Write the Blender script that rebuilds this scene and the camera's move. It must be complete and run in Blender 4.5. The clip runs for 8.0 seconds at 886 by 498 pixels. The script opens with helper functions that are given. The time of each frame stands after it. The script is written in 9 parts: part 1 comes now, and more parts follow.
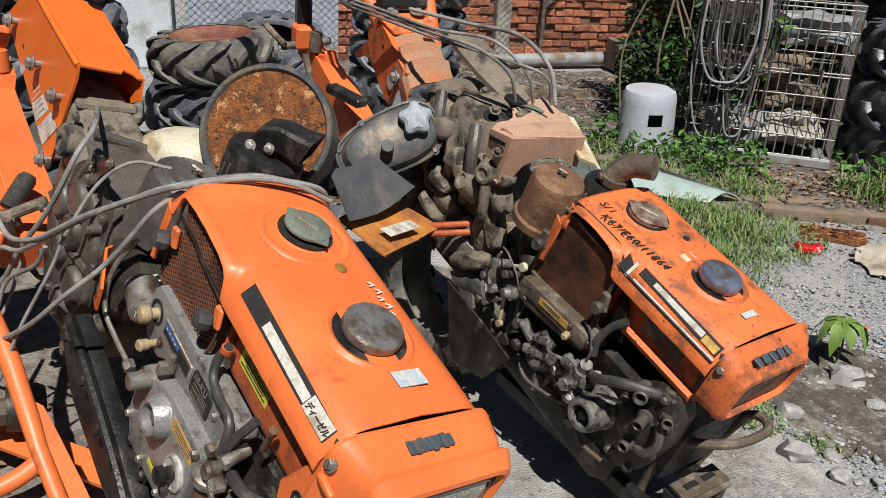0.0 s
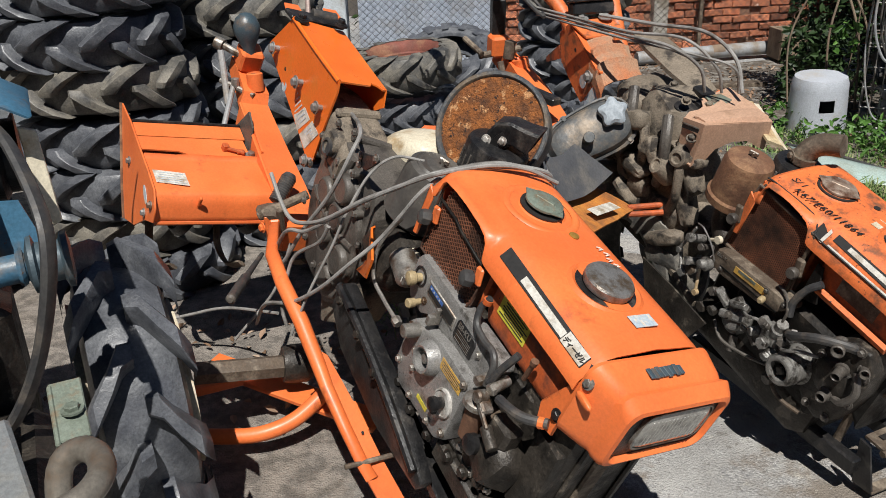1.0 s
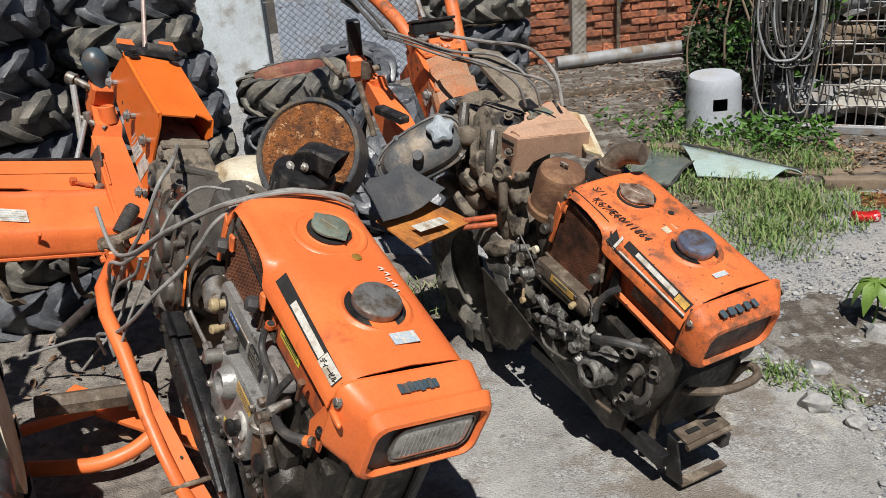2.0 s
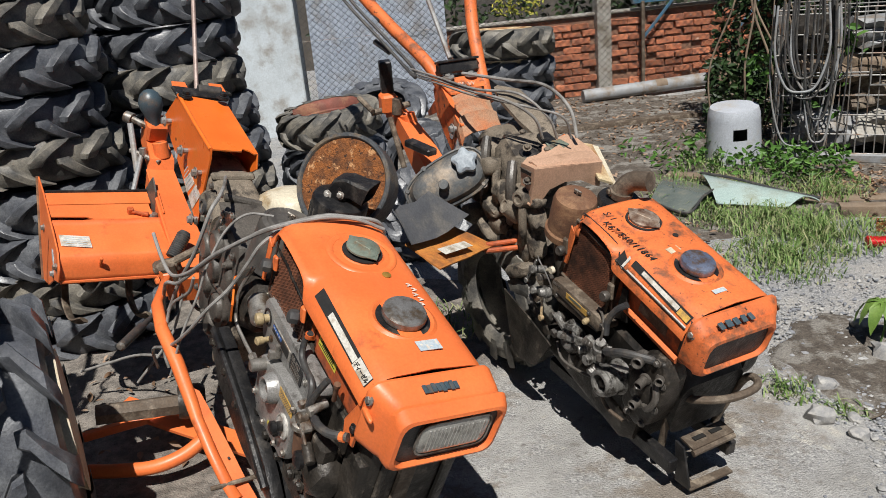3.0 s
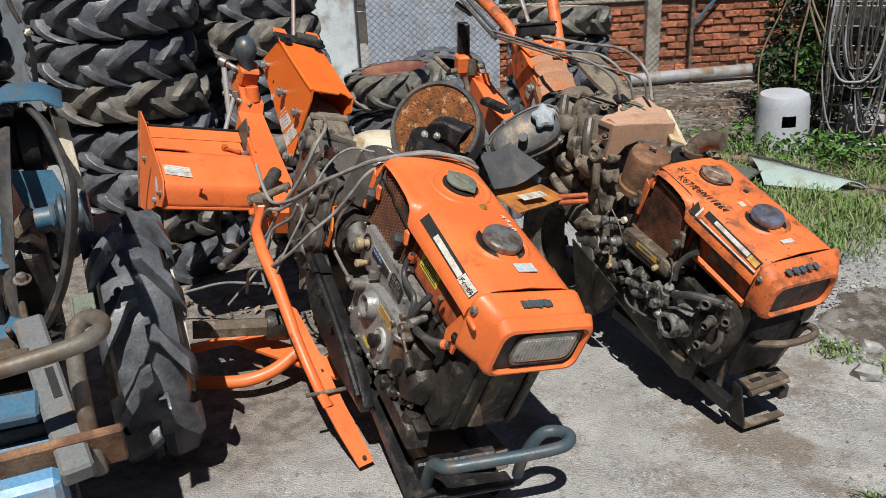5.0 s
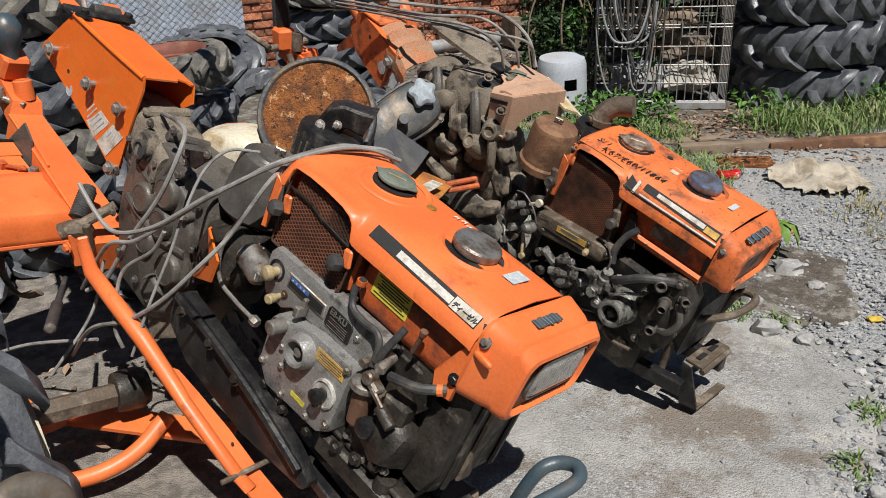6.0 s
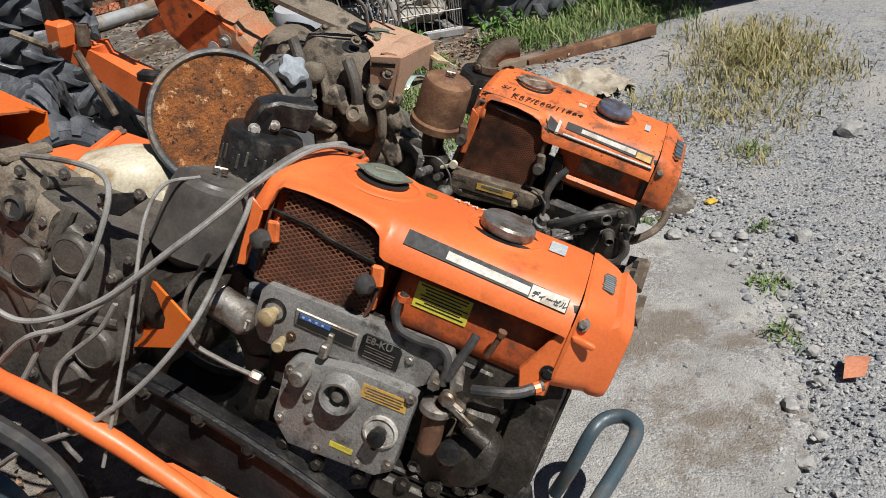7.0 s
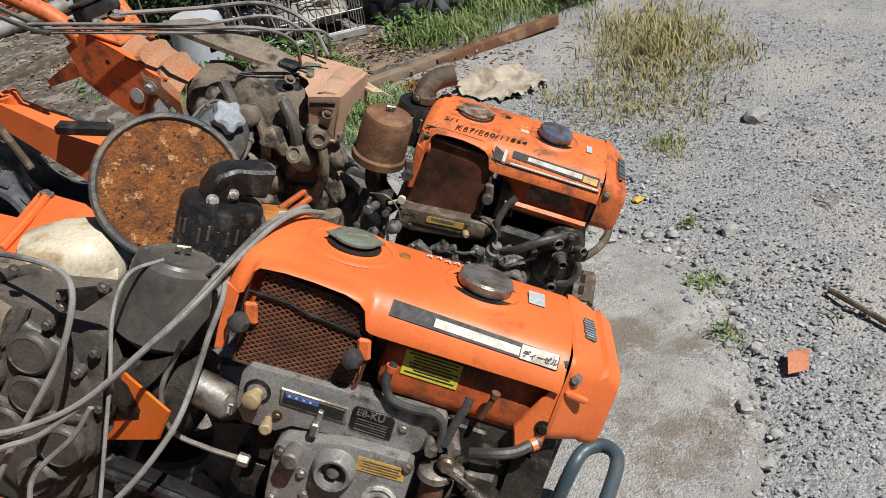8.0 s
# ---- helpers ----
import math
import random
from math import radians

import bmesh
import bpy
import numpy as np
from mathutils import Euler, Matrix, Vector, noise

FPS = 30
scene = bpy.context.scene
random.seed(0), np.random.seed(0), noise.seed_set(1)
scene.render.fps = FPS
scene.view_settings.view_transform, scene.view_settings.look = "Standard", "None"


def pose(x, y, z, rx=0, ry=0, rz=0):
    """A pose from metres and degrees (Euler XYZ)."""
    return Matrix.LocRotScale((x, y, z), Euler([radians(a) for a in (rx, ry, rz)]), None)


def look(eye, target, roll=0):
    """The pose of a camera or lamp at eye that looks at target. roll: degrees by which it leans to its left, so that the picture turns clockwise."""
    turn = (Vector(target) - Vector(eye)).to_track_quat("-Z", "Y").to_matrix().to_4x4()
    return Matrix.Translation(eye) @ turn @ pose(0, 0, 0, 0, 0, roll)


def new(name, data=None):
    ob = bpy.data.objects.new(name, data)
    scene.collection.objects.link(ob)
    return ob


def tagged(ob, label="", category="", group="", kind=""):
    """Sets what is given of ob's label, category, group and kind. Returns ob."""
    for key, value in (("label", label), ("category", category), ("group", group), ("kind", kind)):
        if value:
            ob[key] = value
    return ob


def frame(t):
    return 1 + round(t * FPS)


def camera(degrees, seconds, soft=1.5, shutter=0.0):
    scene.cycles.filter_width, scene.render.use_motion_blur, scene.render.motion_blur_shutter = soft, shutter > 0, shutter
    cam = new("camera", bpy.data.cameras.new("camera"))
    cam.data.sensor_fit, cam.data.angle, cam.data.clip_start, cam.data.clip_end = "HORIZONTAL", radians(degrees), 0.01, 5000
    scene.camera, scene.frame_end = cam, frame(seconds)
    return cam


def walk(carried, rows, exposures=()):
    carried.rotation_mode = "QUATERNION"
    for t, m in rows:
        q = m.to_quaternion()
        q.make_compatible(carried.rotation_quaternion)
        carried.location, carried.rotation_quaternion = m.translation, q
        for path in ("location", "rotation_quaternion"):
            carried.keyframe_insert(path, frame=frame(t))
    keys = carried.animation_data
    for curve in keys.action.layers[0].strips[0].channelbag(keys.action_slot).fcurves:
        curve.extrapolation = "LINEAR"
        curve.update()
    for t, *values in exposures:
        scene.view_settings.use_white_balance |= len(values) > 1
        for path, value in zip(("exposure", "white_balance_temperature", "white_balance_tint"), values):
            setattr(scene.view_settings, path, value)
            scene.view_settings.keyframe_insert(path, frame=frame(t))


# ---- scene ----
cam = camera(57.4, 8.0, 0.9)
PATH = [
    (0, (0.504, 0.216, 1.441), (0.185, 2.034, 0.671), 3.3),
    (0.5, (0.46, -0.049, 1.45), (0.055, 1.752, 0.681), 1.6),
    (1, (0.408, -0.15, 1.497), (-0.253, 1.575, 0.732), -2.1),
    (1.5, (0.532, -0.131, 1.521), (-0.164, 1.584, 0.761), -2.2),
    (2, (0.855, -0.052, 1.535), (0.243, 1.696, 0.781), -4.5),
    (2.2, (0.968, -0.046, 1.531), (0.375, 1.712, 0.785), -5.0),
    (3.3, (0.93, -0.374, 1.598), (0.155, 1.357, 0.964), -5.9),
    (3.5, (0.905, -0.459, 1.601), (0.071, 1.254, 0.993), -6.1),
    (4, (0.904, -0.575, 1.596), (0.003, 1.113, 1.013), -5.7),
    (4.5, (0.91, -0.611, 1.573), (0.004, 1.073, 0.984), -5.1),
    (5, (0.836, -0.541, 1.521), (0.102, 1.182, 0.818), -2.6),
    (5.2, (0.749, -0.465, 1.486), (0.155, 1.297, 0.75), -0.9),
    (6.3, (-0.06, -0.17, 1.449), (0.2, 1.649, 0.659), -1.3),
    (6.5, (-0.185, -0.143, 1.462), (0.293, 1.619, 0.646), -0.8),
    (7, (-0.473, 0.122, 1.51), (0.171, 1.76, 0.561), -6.3),
    (7.5, (-0.559, 0.232, 1.6), (0.161, 1.794, 0.579), -7.3),
    (8, (-0.548, 0.267, 1.664), (0.289, 1.768, 0.641), -7.5),
]
walk(cam, [(t, look(eye, target, roll)) for t, eye, target, roll in PATH])

# ---- world, sun, exposure ----
SUN_AZ, SUN_EL = (0.38, -0.925), 57.0
scene.view_settings.exposure = 0.25
world = bpy.data.worlds.new("sky_world")
scene.world = world
world.use_nodes = True
wn = world.node_tree.nodes
sky = wn.new("ShaderNodeTexSky")
sky.sky_type, sky.sun_disc = "NISHITA", False
sky.air_density, sky.dust_density = 0.55, 0.1
sky.sun_elevation = radians(SUN_EL)
sky.sun_rotation = math.atan2(SUN_AZ[0], SUN_AZ[1])
world.node_tree.links.new(sky.outputs[0], wn["Background"].inputs[0])
wn["Background"].inputs[1].default_value = 0.05
sun = new("sun", bpy.data.lights.new("sun", "SUN"))
sun.data.energy, sun.data.angle, sun.data.color = 5.0, radians(0.55), (1.0, 0.972, 0.925)
ce = math.cos(radians(SUN_EL))
sun.matrix_world = look((SUN_AZ[0] * ce * 30, SUN_AZ[1] * ce * 30, math.sin(radians(SUN_EL)) * 30), (0, 0, 0))


# ---- materials ----
def surf(name, c1, c2, scale=8.0, rough=(0.45, 0.7), metal=0.0, bump=0.15, fine=60.0, dirt=None, amount=0.35, dscale=3.0,
         soft=0.12, wear=None, wscale=20.0, wamount=0.3, spec=0.5, coat=0.0, dist=0.004, grain=0.22, vary=0.0):
    """Two colours mixed by a noise, patches of dirt at a larger scale, chips of wear at a smaller one, and a fine relief."""
    m = bpy.data.materials.new(name)
    m.use_nodes = True
    n, lk = m.node_tree.nodes, m.node_tree.links.new
    b = n["Principled BSDF"]
    co, inf, add = n.new("ShaderNodeTexCoord"), n.new("ShaderNodeObjectInfo"), n.new("ShaderNodeVectorMath")
    mul = n.new("ShaderNodeMath")
    mul.operation, mul.inputs[1].default_value = "MULTIPLY", 37.0
    lk(inf.outputs["Random"], mul.inputs[0])
    lk(co.outputs["Object"], add.inputs[0])
    lk(mul.outputs[0], add.inputs[1])

    def tex(sc, detail=6.0, r=0.6):
        t = n.new("ShaderNodeTexNoise")
        t.inputs["Scale"].default_value, t.inputs["Detail"].default_value, t.inputs["Roughness"].default_value = sc, detail, r
        lk(add.outputs[0], t.inputs["Vector"])
        return t.outputs["Fac"]

    def ramp(src, a, z):
        r = n.new("ShaderNodeMapRange")
        r.interpolation_type = "SMOOTHSTEP"
        r.inputs["From Min"].default_value, r.inputs["From Max"].default_value = a, z
        lk(src, r.inputs["Value"])
        return r.outputs["Result"]

    def mix(f, a, z):
        x = n.new("ShaderNodeMix")
        x.data_type = "RGBA"
        lk(f, x.inputs["Factor"])
        for sock, v in ((x.inputs["A"], a), (x.inputs["B"], z)):
            if isinstance(v, tuple):
                sock.default_value = (*v, 1)
            else:
                lk(v, sock)
        return x.outputs["Result"]

    col = mix(ramp(tex(scale), 0.3, 0.7), c1, c2)
    if dirt:
        mid = 0.5 + (0.5 - amount) * 0.42
        col = mix(ramp(tex(dscale, 9.0, 0.65), mid - soft, mid + soft), col, dirt)
    if wear:
        mid = 0.5 + (0.5 - wamount) * 0.5
        col = mix(ramp(tex(wscale, 7.0, 0.7), mid - 0.025, mid + 0.025), col, wear)
    if grain:
        gm = n.new("ShaderNodeMapRange")
        gm.inputs["From Min"].default_value, gm.inputs["From Max"].default_value = 0.3, 0.7
        gm.inputs["To Min"].default_value, gm.inputs["To Max"].default_value = 1 - grain, 1 + grain * 0.7
        lk(tex(max(fine * 2.2, 130.0), 3.0, 0.7), gm.inputs["Value"])
        vm = n.new("ShaderNodeVectorMath")
        vm.operation = "SCALE"
        lk(col, vm.inputs[0])
        lk(gm.outputs[0], vm.inputs["Scale"])
        col = vm.outputs[0]
    if vary:
        vr = n.new("ShaderNodeMapRange")
        vr.inputs["To Min"].default_value, vr.inputs["To Max"].default_value = 1 - vary, 1 + vary
        lk(inf.outputs["Random"], vr.inputs["Value"])
        vs_ = n.new("ShaderNodeVectorMath")
        vs_.operation = "SCALE"
        lk(col, vs_.inputs[0])
        lk(vr.outputs[0], vs_.inputs["Scale"])
        col = vs_.outputs[0]
    lk(col, b.inputs["Base Color"])
    rg = n.new("ShaderNodeMapRange")
    rg.inputs["From Min"].default_value, rg.inputs["From Max"].default_value = 0.3, 0.7
    rg.inputs["To Min"].default_value, rg.inputs["To Max"].default_value = rough
    lk(tex(scale * 2.3), rg.inputs["Value"])
    lk(rg.outputs[0], b.inputs["Roughness"])
    b.inputs["Metallic"].default_value = metal
    b.inputs["Specular IOR Level"].default_value = spec
    b.inputs["Coat Weight"].default_value = coat
    b.inputs["Coat Roughness"].default_value = 0.25
    if bump:
        bp = n.new("ShaderNodeBump")
        bp.inputs["Strength"].default_value, bp.inputs["Distance"].default_value = bump, dist
        lk(tex(fine, 5.0), bp.inputs["Height"])
        lk(bp.outputs[0], b.inputs["Normal"])
    return m


def plain(name, c, rough=0.5, metal=0.0):
    return surf(name, c, tuple(v * 0.8 for v in c), 30.0, (rough * 0.85, min(1.0, rough * 1.15)), metal, 0.08)


ORANGE = surf("orange_paint", (0.77, 0.180, 0.046), (0.67, 0.138, 0.034), 4.0, (0.38, 0.56), 0, 0.14, 55.0, dirt=(0.40, 0.095, 0.03),
              amount=0.13, dscale=11.0, soft=0.08, wear=(0.09, 0.05, 0.035), wscale=38.0, wamount=0.07, coat=0.06, grain=0.10)
ORANGE_VIVID = surf("vivid_orange_paint", (0.80, 0.165, 0.020), (0.72, 0.135, 0.014), 5.0, (0.25, 0.45), 0, 0.12, 60.0, dirt=(0.62, 0.22, 0.03),
                    amount=0.2, dscale=7.0, soft=0.12, wear=(0.10, 0.05, 0.03), wscale=42.0, wamount=0.06, coat=0.25, grain=0.10)
ORANGE_WORN = surf("worn_orange_paint", (0.72, 0.172, 0.044), (0.56, 0.13, 0.036), 7.0, (0.45, 0.7), 0, 0.3, 70.0, dirt=(0.20, 0.075, 0.035),
                   amount=0.33, dscale=14.0, soft=0.08, wear=(0.05, 0.03, 0.02), wscale=52.0, wamount=0.23, grain=0.15)
ORANGE_DARK = surf("grimy_orange_paint", (0.62, 0.12, 0.020), (0.46, 0.088, 0.02), 8.0, (0.5, 0.8), 0, 0.3, 60.0, dirt=(0.06, 0.03, 0.02),
                   amount=0.45, dscale=9.0, soft=0.14, wear=(0.05, 0.03, 0.02), wscale=40.0, wamount=0.15)
GREASE = surf("greasy_cast_iron", (0.016, 0.014, 0.012), (0.052, 0.044, 0.036), 14.0, (0.28, 0.62), 0.2, 0.45, 75.0, dirt=(0.17, 0.145, 0.115),
              amount=0.18, dscale=16.0, soft=0.07, wear=(0.26, 0.235, 0.20), wscale=45.0, wamount=0.06, dist=0.006, grain=0.45, spec=0.35)
DUSTY = surf("dusty_cast_iron", (0.130, 0.106, 0.079), (0.225, 0.184, 0.138), 9.0, (0.7, 0.95), 0.0, 0.5, 90.0, dirt=(0.032, 0.026, 0.021),
             amount=0.36, dscale=12.0, soft=0.07, dist=0.004, grain=0.4)
BLACK = surf("black_painted_steel", (0.010, 0.010, 0.011), (0.024, 0.023, 0.023), 11.0, (0.25, 0.52), 0.1, 0.5, 80.0, dirt=(0.085, 0.075, 0.065),
             amount=0.22, dscale=13.0, wear=(0.14, 0.12, 0.10), wscale=38.0, wamount=0.07, grain=0.4, spec=0.35)
GREY = surf("grey_cast_aluminium", (0.34, 0.333, 0.32), (0.26, 0.252, 0.24), 16.0, (0.26, 0.48), 0.4, 0.45, 120.0, dirt=(0.075, 0.066, 0.056),
            amount=0.24, dscale=13.0, soft=0.08, wear=(0.028, 0.024, 0.02), wscale=40.0, wamount=0.13, grain=0.32)
STEEL = surf("worn_steel", (0.36, 0.34, 0.31), (0.24, 0.22, 0.19), 20.0, (0.35, 0.6), 0.7, 0.2, 90.0, dirt=(0.12, 0.07, 0.04), amount=0.35, dscale=20.0)
GEARGREY = surf("dusty_grey_iron", (0.115, 0.102, 0.088), (0.068, 0.060, 0.052), 6.0, (0.34, 0.62), 0.1, 0.3, 90.0, dirt=(0.034, 0.029, 0.025), amount=0.30,
                dscale=10.0, soft=0.10, wear=(0.20, 0.175, 0.14), wscale=30.0, wamount=0.15, dist=0.005, grain=0.4)
BROWN = surf("brown_dirty_steel", (0.11, 0.08, 0.055), (0.06, 0.045, 0.035), 14.0, (0.6, 0.85), 0.2, 0.6, 60.0, dirt=(0.26, 0.21, 0.155),
             amount=0.33, dscale=14.0, grain=0.3)
RUST = surf("flaking_rust", (0.30, 0.10, 0.022), (0.10, 0.038, 0.014), 26.0, (0.8, 0.98), 0.0, 1.0, 110.0, dirt=(0.52, 0.27, 0.12),
            amount=0.26, dscale=30.0, soft=0.035, wear=(0.028, 0.015, 0.010), wscale=55.0, wamount=0.30, dist=0.010, grain=0.5)
RUSTCAN = surf("rusted_sheet", (0.17, 0.08, 0.042), (0.11, 0.055, 0.033), 12.0, (0.75, 0.95), 0.1, 0.5, 80.0, dirt=(0.30, 0.17, 0.09),
               amount=0.3, dscale=9.0)
BEIGE = surf("beige_paint", (0.50, 0.31, 0.21), (0.43, 0.265, 0.175), 5.0, (0.5, 0.7), 0, 0.12, 70.0, dirt=(0.30, 0.18, 0.11), amount=0.24,
             dscale=8.0, wear=(0.12, 0.06, 0.03), wscale=40.0, wamount=0.05)
RUBBER = surf("black_tyre_rubber", (0.038, 0.041, 0.049), (0.086, 0.091, 0.104), 9.0, (0.28, 0.48), 0, 0.4, 70.0, dirt=(0.175, 0.182, 0.192),
              amount=0.27, dscale=11.0, soft=0.26, wear=(0.18, 0.175, 0.165), wscale=26.0, wamount=0.13, spec=0.45, grain=0.35)
RUBBER_DUSTY = surf("dusty_tyre_rubber", (0.052, 0.051, 0.049), (0.098, 0.094, 0.086), 9.0, (0.45, 0.7), 0, 0.4, 70.0, dirt=(0.205, 0.186, 0.152),
                    amount=0.44, dscale=9.0, soft=0.18, grain=0.35)
HOSE = surf("black_rubber_hose", (0.03, 0.03, 0.032), (0.06, 0.058, 0.055), 25.0, (0.4, 0.65), 0, 0.15, 80.0, dirt=(0.12, 0.10, 0.08), amount=0.25, dscale=15.0)
CABLE = surf("grey_cable_sheath", (0.30, 0.29, 0.275), (0.22, 0.21, 0.195), 15.0, (0.45, 0.65), 0, 0.12, 120.0, dirt=(0.10, 0.09, 0.08), amount=0.35, dscale=9.0)
BLUE = surf("blue_paint", (0.05, 0.145, 0.23), (0.038, 0.11, 0.18), 6.0, (0.35, 0.6), 0.05, 0.25, 60.0, dirt=(0.13, 0.115, 0.10), amount=0.32,
            dscale=11.0, wear=(0.13, 0.075, 0.045), wscale=26.0, wamount=0.2)
BLUEBAR = surf("blue_grey_bar_paint", (0.045, 0.075, 0.095), (0.065, 0.09, 0.105), 9.0, (0.35, 0.55), 0.1, 0.2, 80.0, dirt=(0.15, 0.10, 0.065), amount=0.25, dscale=14.0)
RED = surf("red_gloss_paint", (0.62, 0.022, 0.016), (0.54, 0.018, 0.014), 4.0, (0.2, 0.35), 0, 0.04, 40.0, dirt=(0.25, 0.03, 0.02), amount=0.15, dscale=9.0, coat=0.4)
GREYPAINT = surf("light_grey_paint", (0.42, 0.43, 0.45), (0.34, 0.35, 0.37), 6.0, (0.4, 0.6), 0, 0.1, 60.0, dirt=(0.18, 0.15, 0.12), amount=0.25, dscale=10.0)
CREAM = surf("stained_cream_paint", (0.62, 0.56, 0.43), (0.55, 0.49, 0.37), 6.0, (0.4, 0.6), 0, 0.1, 60.0, dirt=(0.36, 0.25, 0.13), amount=0.3, dscale=12.0,
             wear=(0.16, 0.08, 0.04), wscale=35.0, wamount=0.08)
KNOB = surf("yellowed_plastic", (0.40, 0.31, 0.17), (0.30, 0.23, 0.13), 30.0, (0.4, 0.6), 0, 0.1, 90.0)
CAPTOP = surf("dull_chrome_cap", (0.30, 0.29, 0.275), (0.21, 0.20, 0.185), 25.0, (0.3, 0.5), 0.6, 0.3, 120.0, dirt=(0.13, 0.09, 0.055), amount=0.36, dscale=25.0)
CAPBLUE = surf("blue_chrome_cap", (0.30, 0.35, 0.47), (0.18, 0.21, 0.30), 25.0, (0.28, 0.45), 0.7, 0.25, 120.0, dirt=(0.20, 0.12, 0.06), amount=0.35, dscale=30.0)
CAPGREEN = surf("green_oxidised_cap", (0.20, 0.235, 0.19), (0.14, 0.165, 0.13), 30.0, (0.55, 0.75), 0.3, 0.3, 100.0, dirt=(0.20, 0.13, 0.07), amount=0.3, dscale=25.0)
YELLOW = surf("yellow_sticker", (0.62, 0.55, 0.06), (0.55, 0.47, 0.05), 20.0, (0.45, 0.6), 0, 0.0, dirt=(0.30, 0.22, 0.06), amount=0.25, dscale=20.0)
AMBER = surf("amber_sticker", (0.62, 0.38, 0.08), (0.55, 0.32, 0.07), 20.0, (0.45, 0.6), 0, 0.0, dirt=(0.28, 0.18, 0.08), amount=0.3, dscale=25.0)
WHITE = surf("white_sticker", (0.62, 0.60, 0.54), (0.52, 0.50, 0.45), 20.0, (0.45, 0.6), 0, 0.0, dirt=(0.30, 0.24, 0.17), amount=0.3, dscale=22.0)
PALEBLUE = surf("pale_blue_sticker", (0.36, 0.44, 0.50), (0.50, 0.53, 0.53), 34.0, (0.4, 0.6), 0, 0.0, dirt=(0.60, 0.54, 0.46), amount=0.36, dscale=46.0, soft=0.05)
INK = plain("black_ink", (0.018, 0.017, 0.016), 0.6)
CHALK = plain("white_chalk", (0.72, 0.66, 0.58), 0.9)
GOLD = plain("brass_emblem", (0.50, 0.28, 0.06), 0.4, 0.5)
BLUEINK = plain("blue_scale_paint", (0.05, 0.13, 0.38), 0.5)
REDINK = plain("red_plastic", (0.65, 0.03, 0.02), 0.35)
CLEANER = surf("smooth_dusty_black_drum", (0.046, 0.042, 0.039), (0.085, 0.077, 0.069), 5.0, (0.32, 0.55), 0.0, 0.12, 60.0, dirt=(0.13, 0.118, 0.10), amount=0.34, dscale=5.0, soft=0.20, wear=(0.20, 0.18, 0.155), wscale=20.0, wamount=0.14)
# near-black for voids and recesses: their deep shade is painted into the colour
VOIDSHADE = surf("void_shade_black", (0.006, 0.0055, 0.005), (0.016, 0.014, 0.012), 18.0, (0.35, 0.7), 0.1, 0.6, 80.0, dirt=(0.055, 0.045, 0.036), amount=0.2, dscale=15.0, soft=0.08, spec=0.3)
ALLOY = surf("oily_cast_alloy", (0.27, 0.262, 0.245), (0.17, 0.162, 0.148), 26.0, (0.3, 0.55), 0.4, 0.5, 130.0, dirt=(0.035, 0.03, 0.025), amount=0.38, dscale=32.0, soft=0.08, wear=(0.42, 0.41, 0.385), wscale=60.0, wamount=0.12, grain=0.3)
RUSTCAP = surf("rust_stained_zinc_cap", (0.40, 0.33, 0.27), (0.24, 0.16, 0.11), 30.0, (0.4, 0.65), 0.4, 0.3, 120.0, dirt=(0.10, 0.045, 0.025), amount=0.4, dscale=24.0, wear=(0.44, 0.41, 0.37), wscale=50.0, wamount=0.2)
SCREEN = surf("rusty_woven_mesh", (0.30, 0.115, 0.06), (0.15, 0.062, 0.036), 16.0, (0.6, 0.85), 0.2, 0.2, 150.0, dirt=(0.020, 0.014, 0.011), amount=0.34, dscale=7.0)
DARKCORE = surf("dark_radiator_core", (0.085, 0.042, 0.027), (0.055, 0.030, 0.021), 60.0, (0.7, 0.9), 0.2, 0.5, 200.0, dirt=(0.13, 0.05, 0.026), amount=0.35, dscale=14.0)
PLASTER = surf("pale_blue_render", (0.52, 0.57, 0.60), (0.44, 0.48, 0.50), 4.0, (0.8, 0.95), 0, 0.4, 50.0, dirt=(0.30, 0.29, 0.27), amount=0.33, dscale=5.0)
CONCPOST = surf("weathered_concrete", (0.42, 0.40, 0.36), (0.33, 0.31, 0.275), 9.0, (0.85, 0.97), 0, 0.5, 60.0, dirt=(0.20, 0.17, 0.13), amount=0.35, dscale=6.0)
TIN = surf("weathered_tin_sheet", (0.46, 0.51, 0.59), (0.38, 0.43, 0.51), 4.0, (0.5, 0.7), 0.2, 0.15, 30.0, dirt=(0.28, 0.27, 0.26), amount=0.3, dscale=3.0)
WOOD = surf("weathered_timber", (0.19, 0.135, 0.09), (0.27, 0.21, 0.15), 18.0, (0.8, 0.95), 0, 0.5, 70.0, dirt=(0.10, 0.07, 0.05), amount=0.35, dscale=9.0)
GALV = surf("galvanised_wire", (0.36, 0.36, 0.35), (0.25, 0.24, 0.23), 15.0, (0.45, 0.65), 0.6, 0.1, 60.0, dirt=(0.20, 0.11, 0.06), amount=0.3, dscale=9.0)
PIPEGREY = surf("grey_plastic_pipe", (0.30, 0.31, 0.32), (0.22, 0.225, 0.23), 8.0, (0.5, 0.7), 0, 0.1, 40.0, dirt=(0.20, 0.16, 0.12), amount=0.35, dscale=7.0)


# ---- building helpers ----
def thing(name, label, category, m=None, group="", kind=""):
    ob = new(name)
    ob.empty_display_size = 0.05
    if m is not None:
        ob.matrix_world = m
    return tagged(ob, label, category, group, kind)


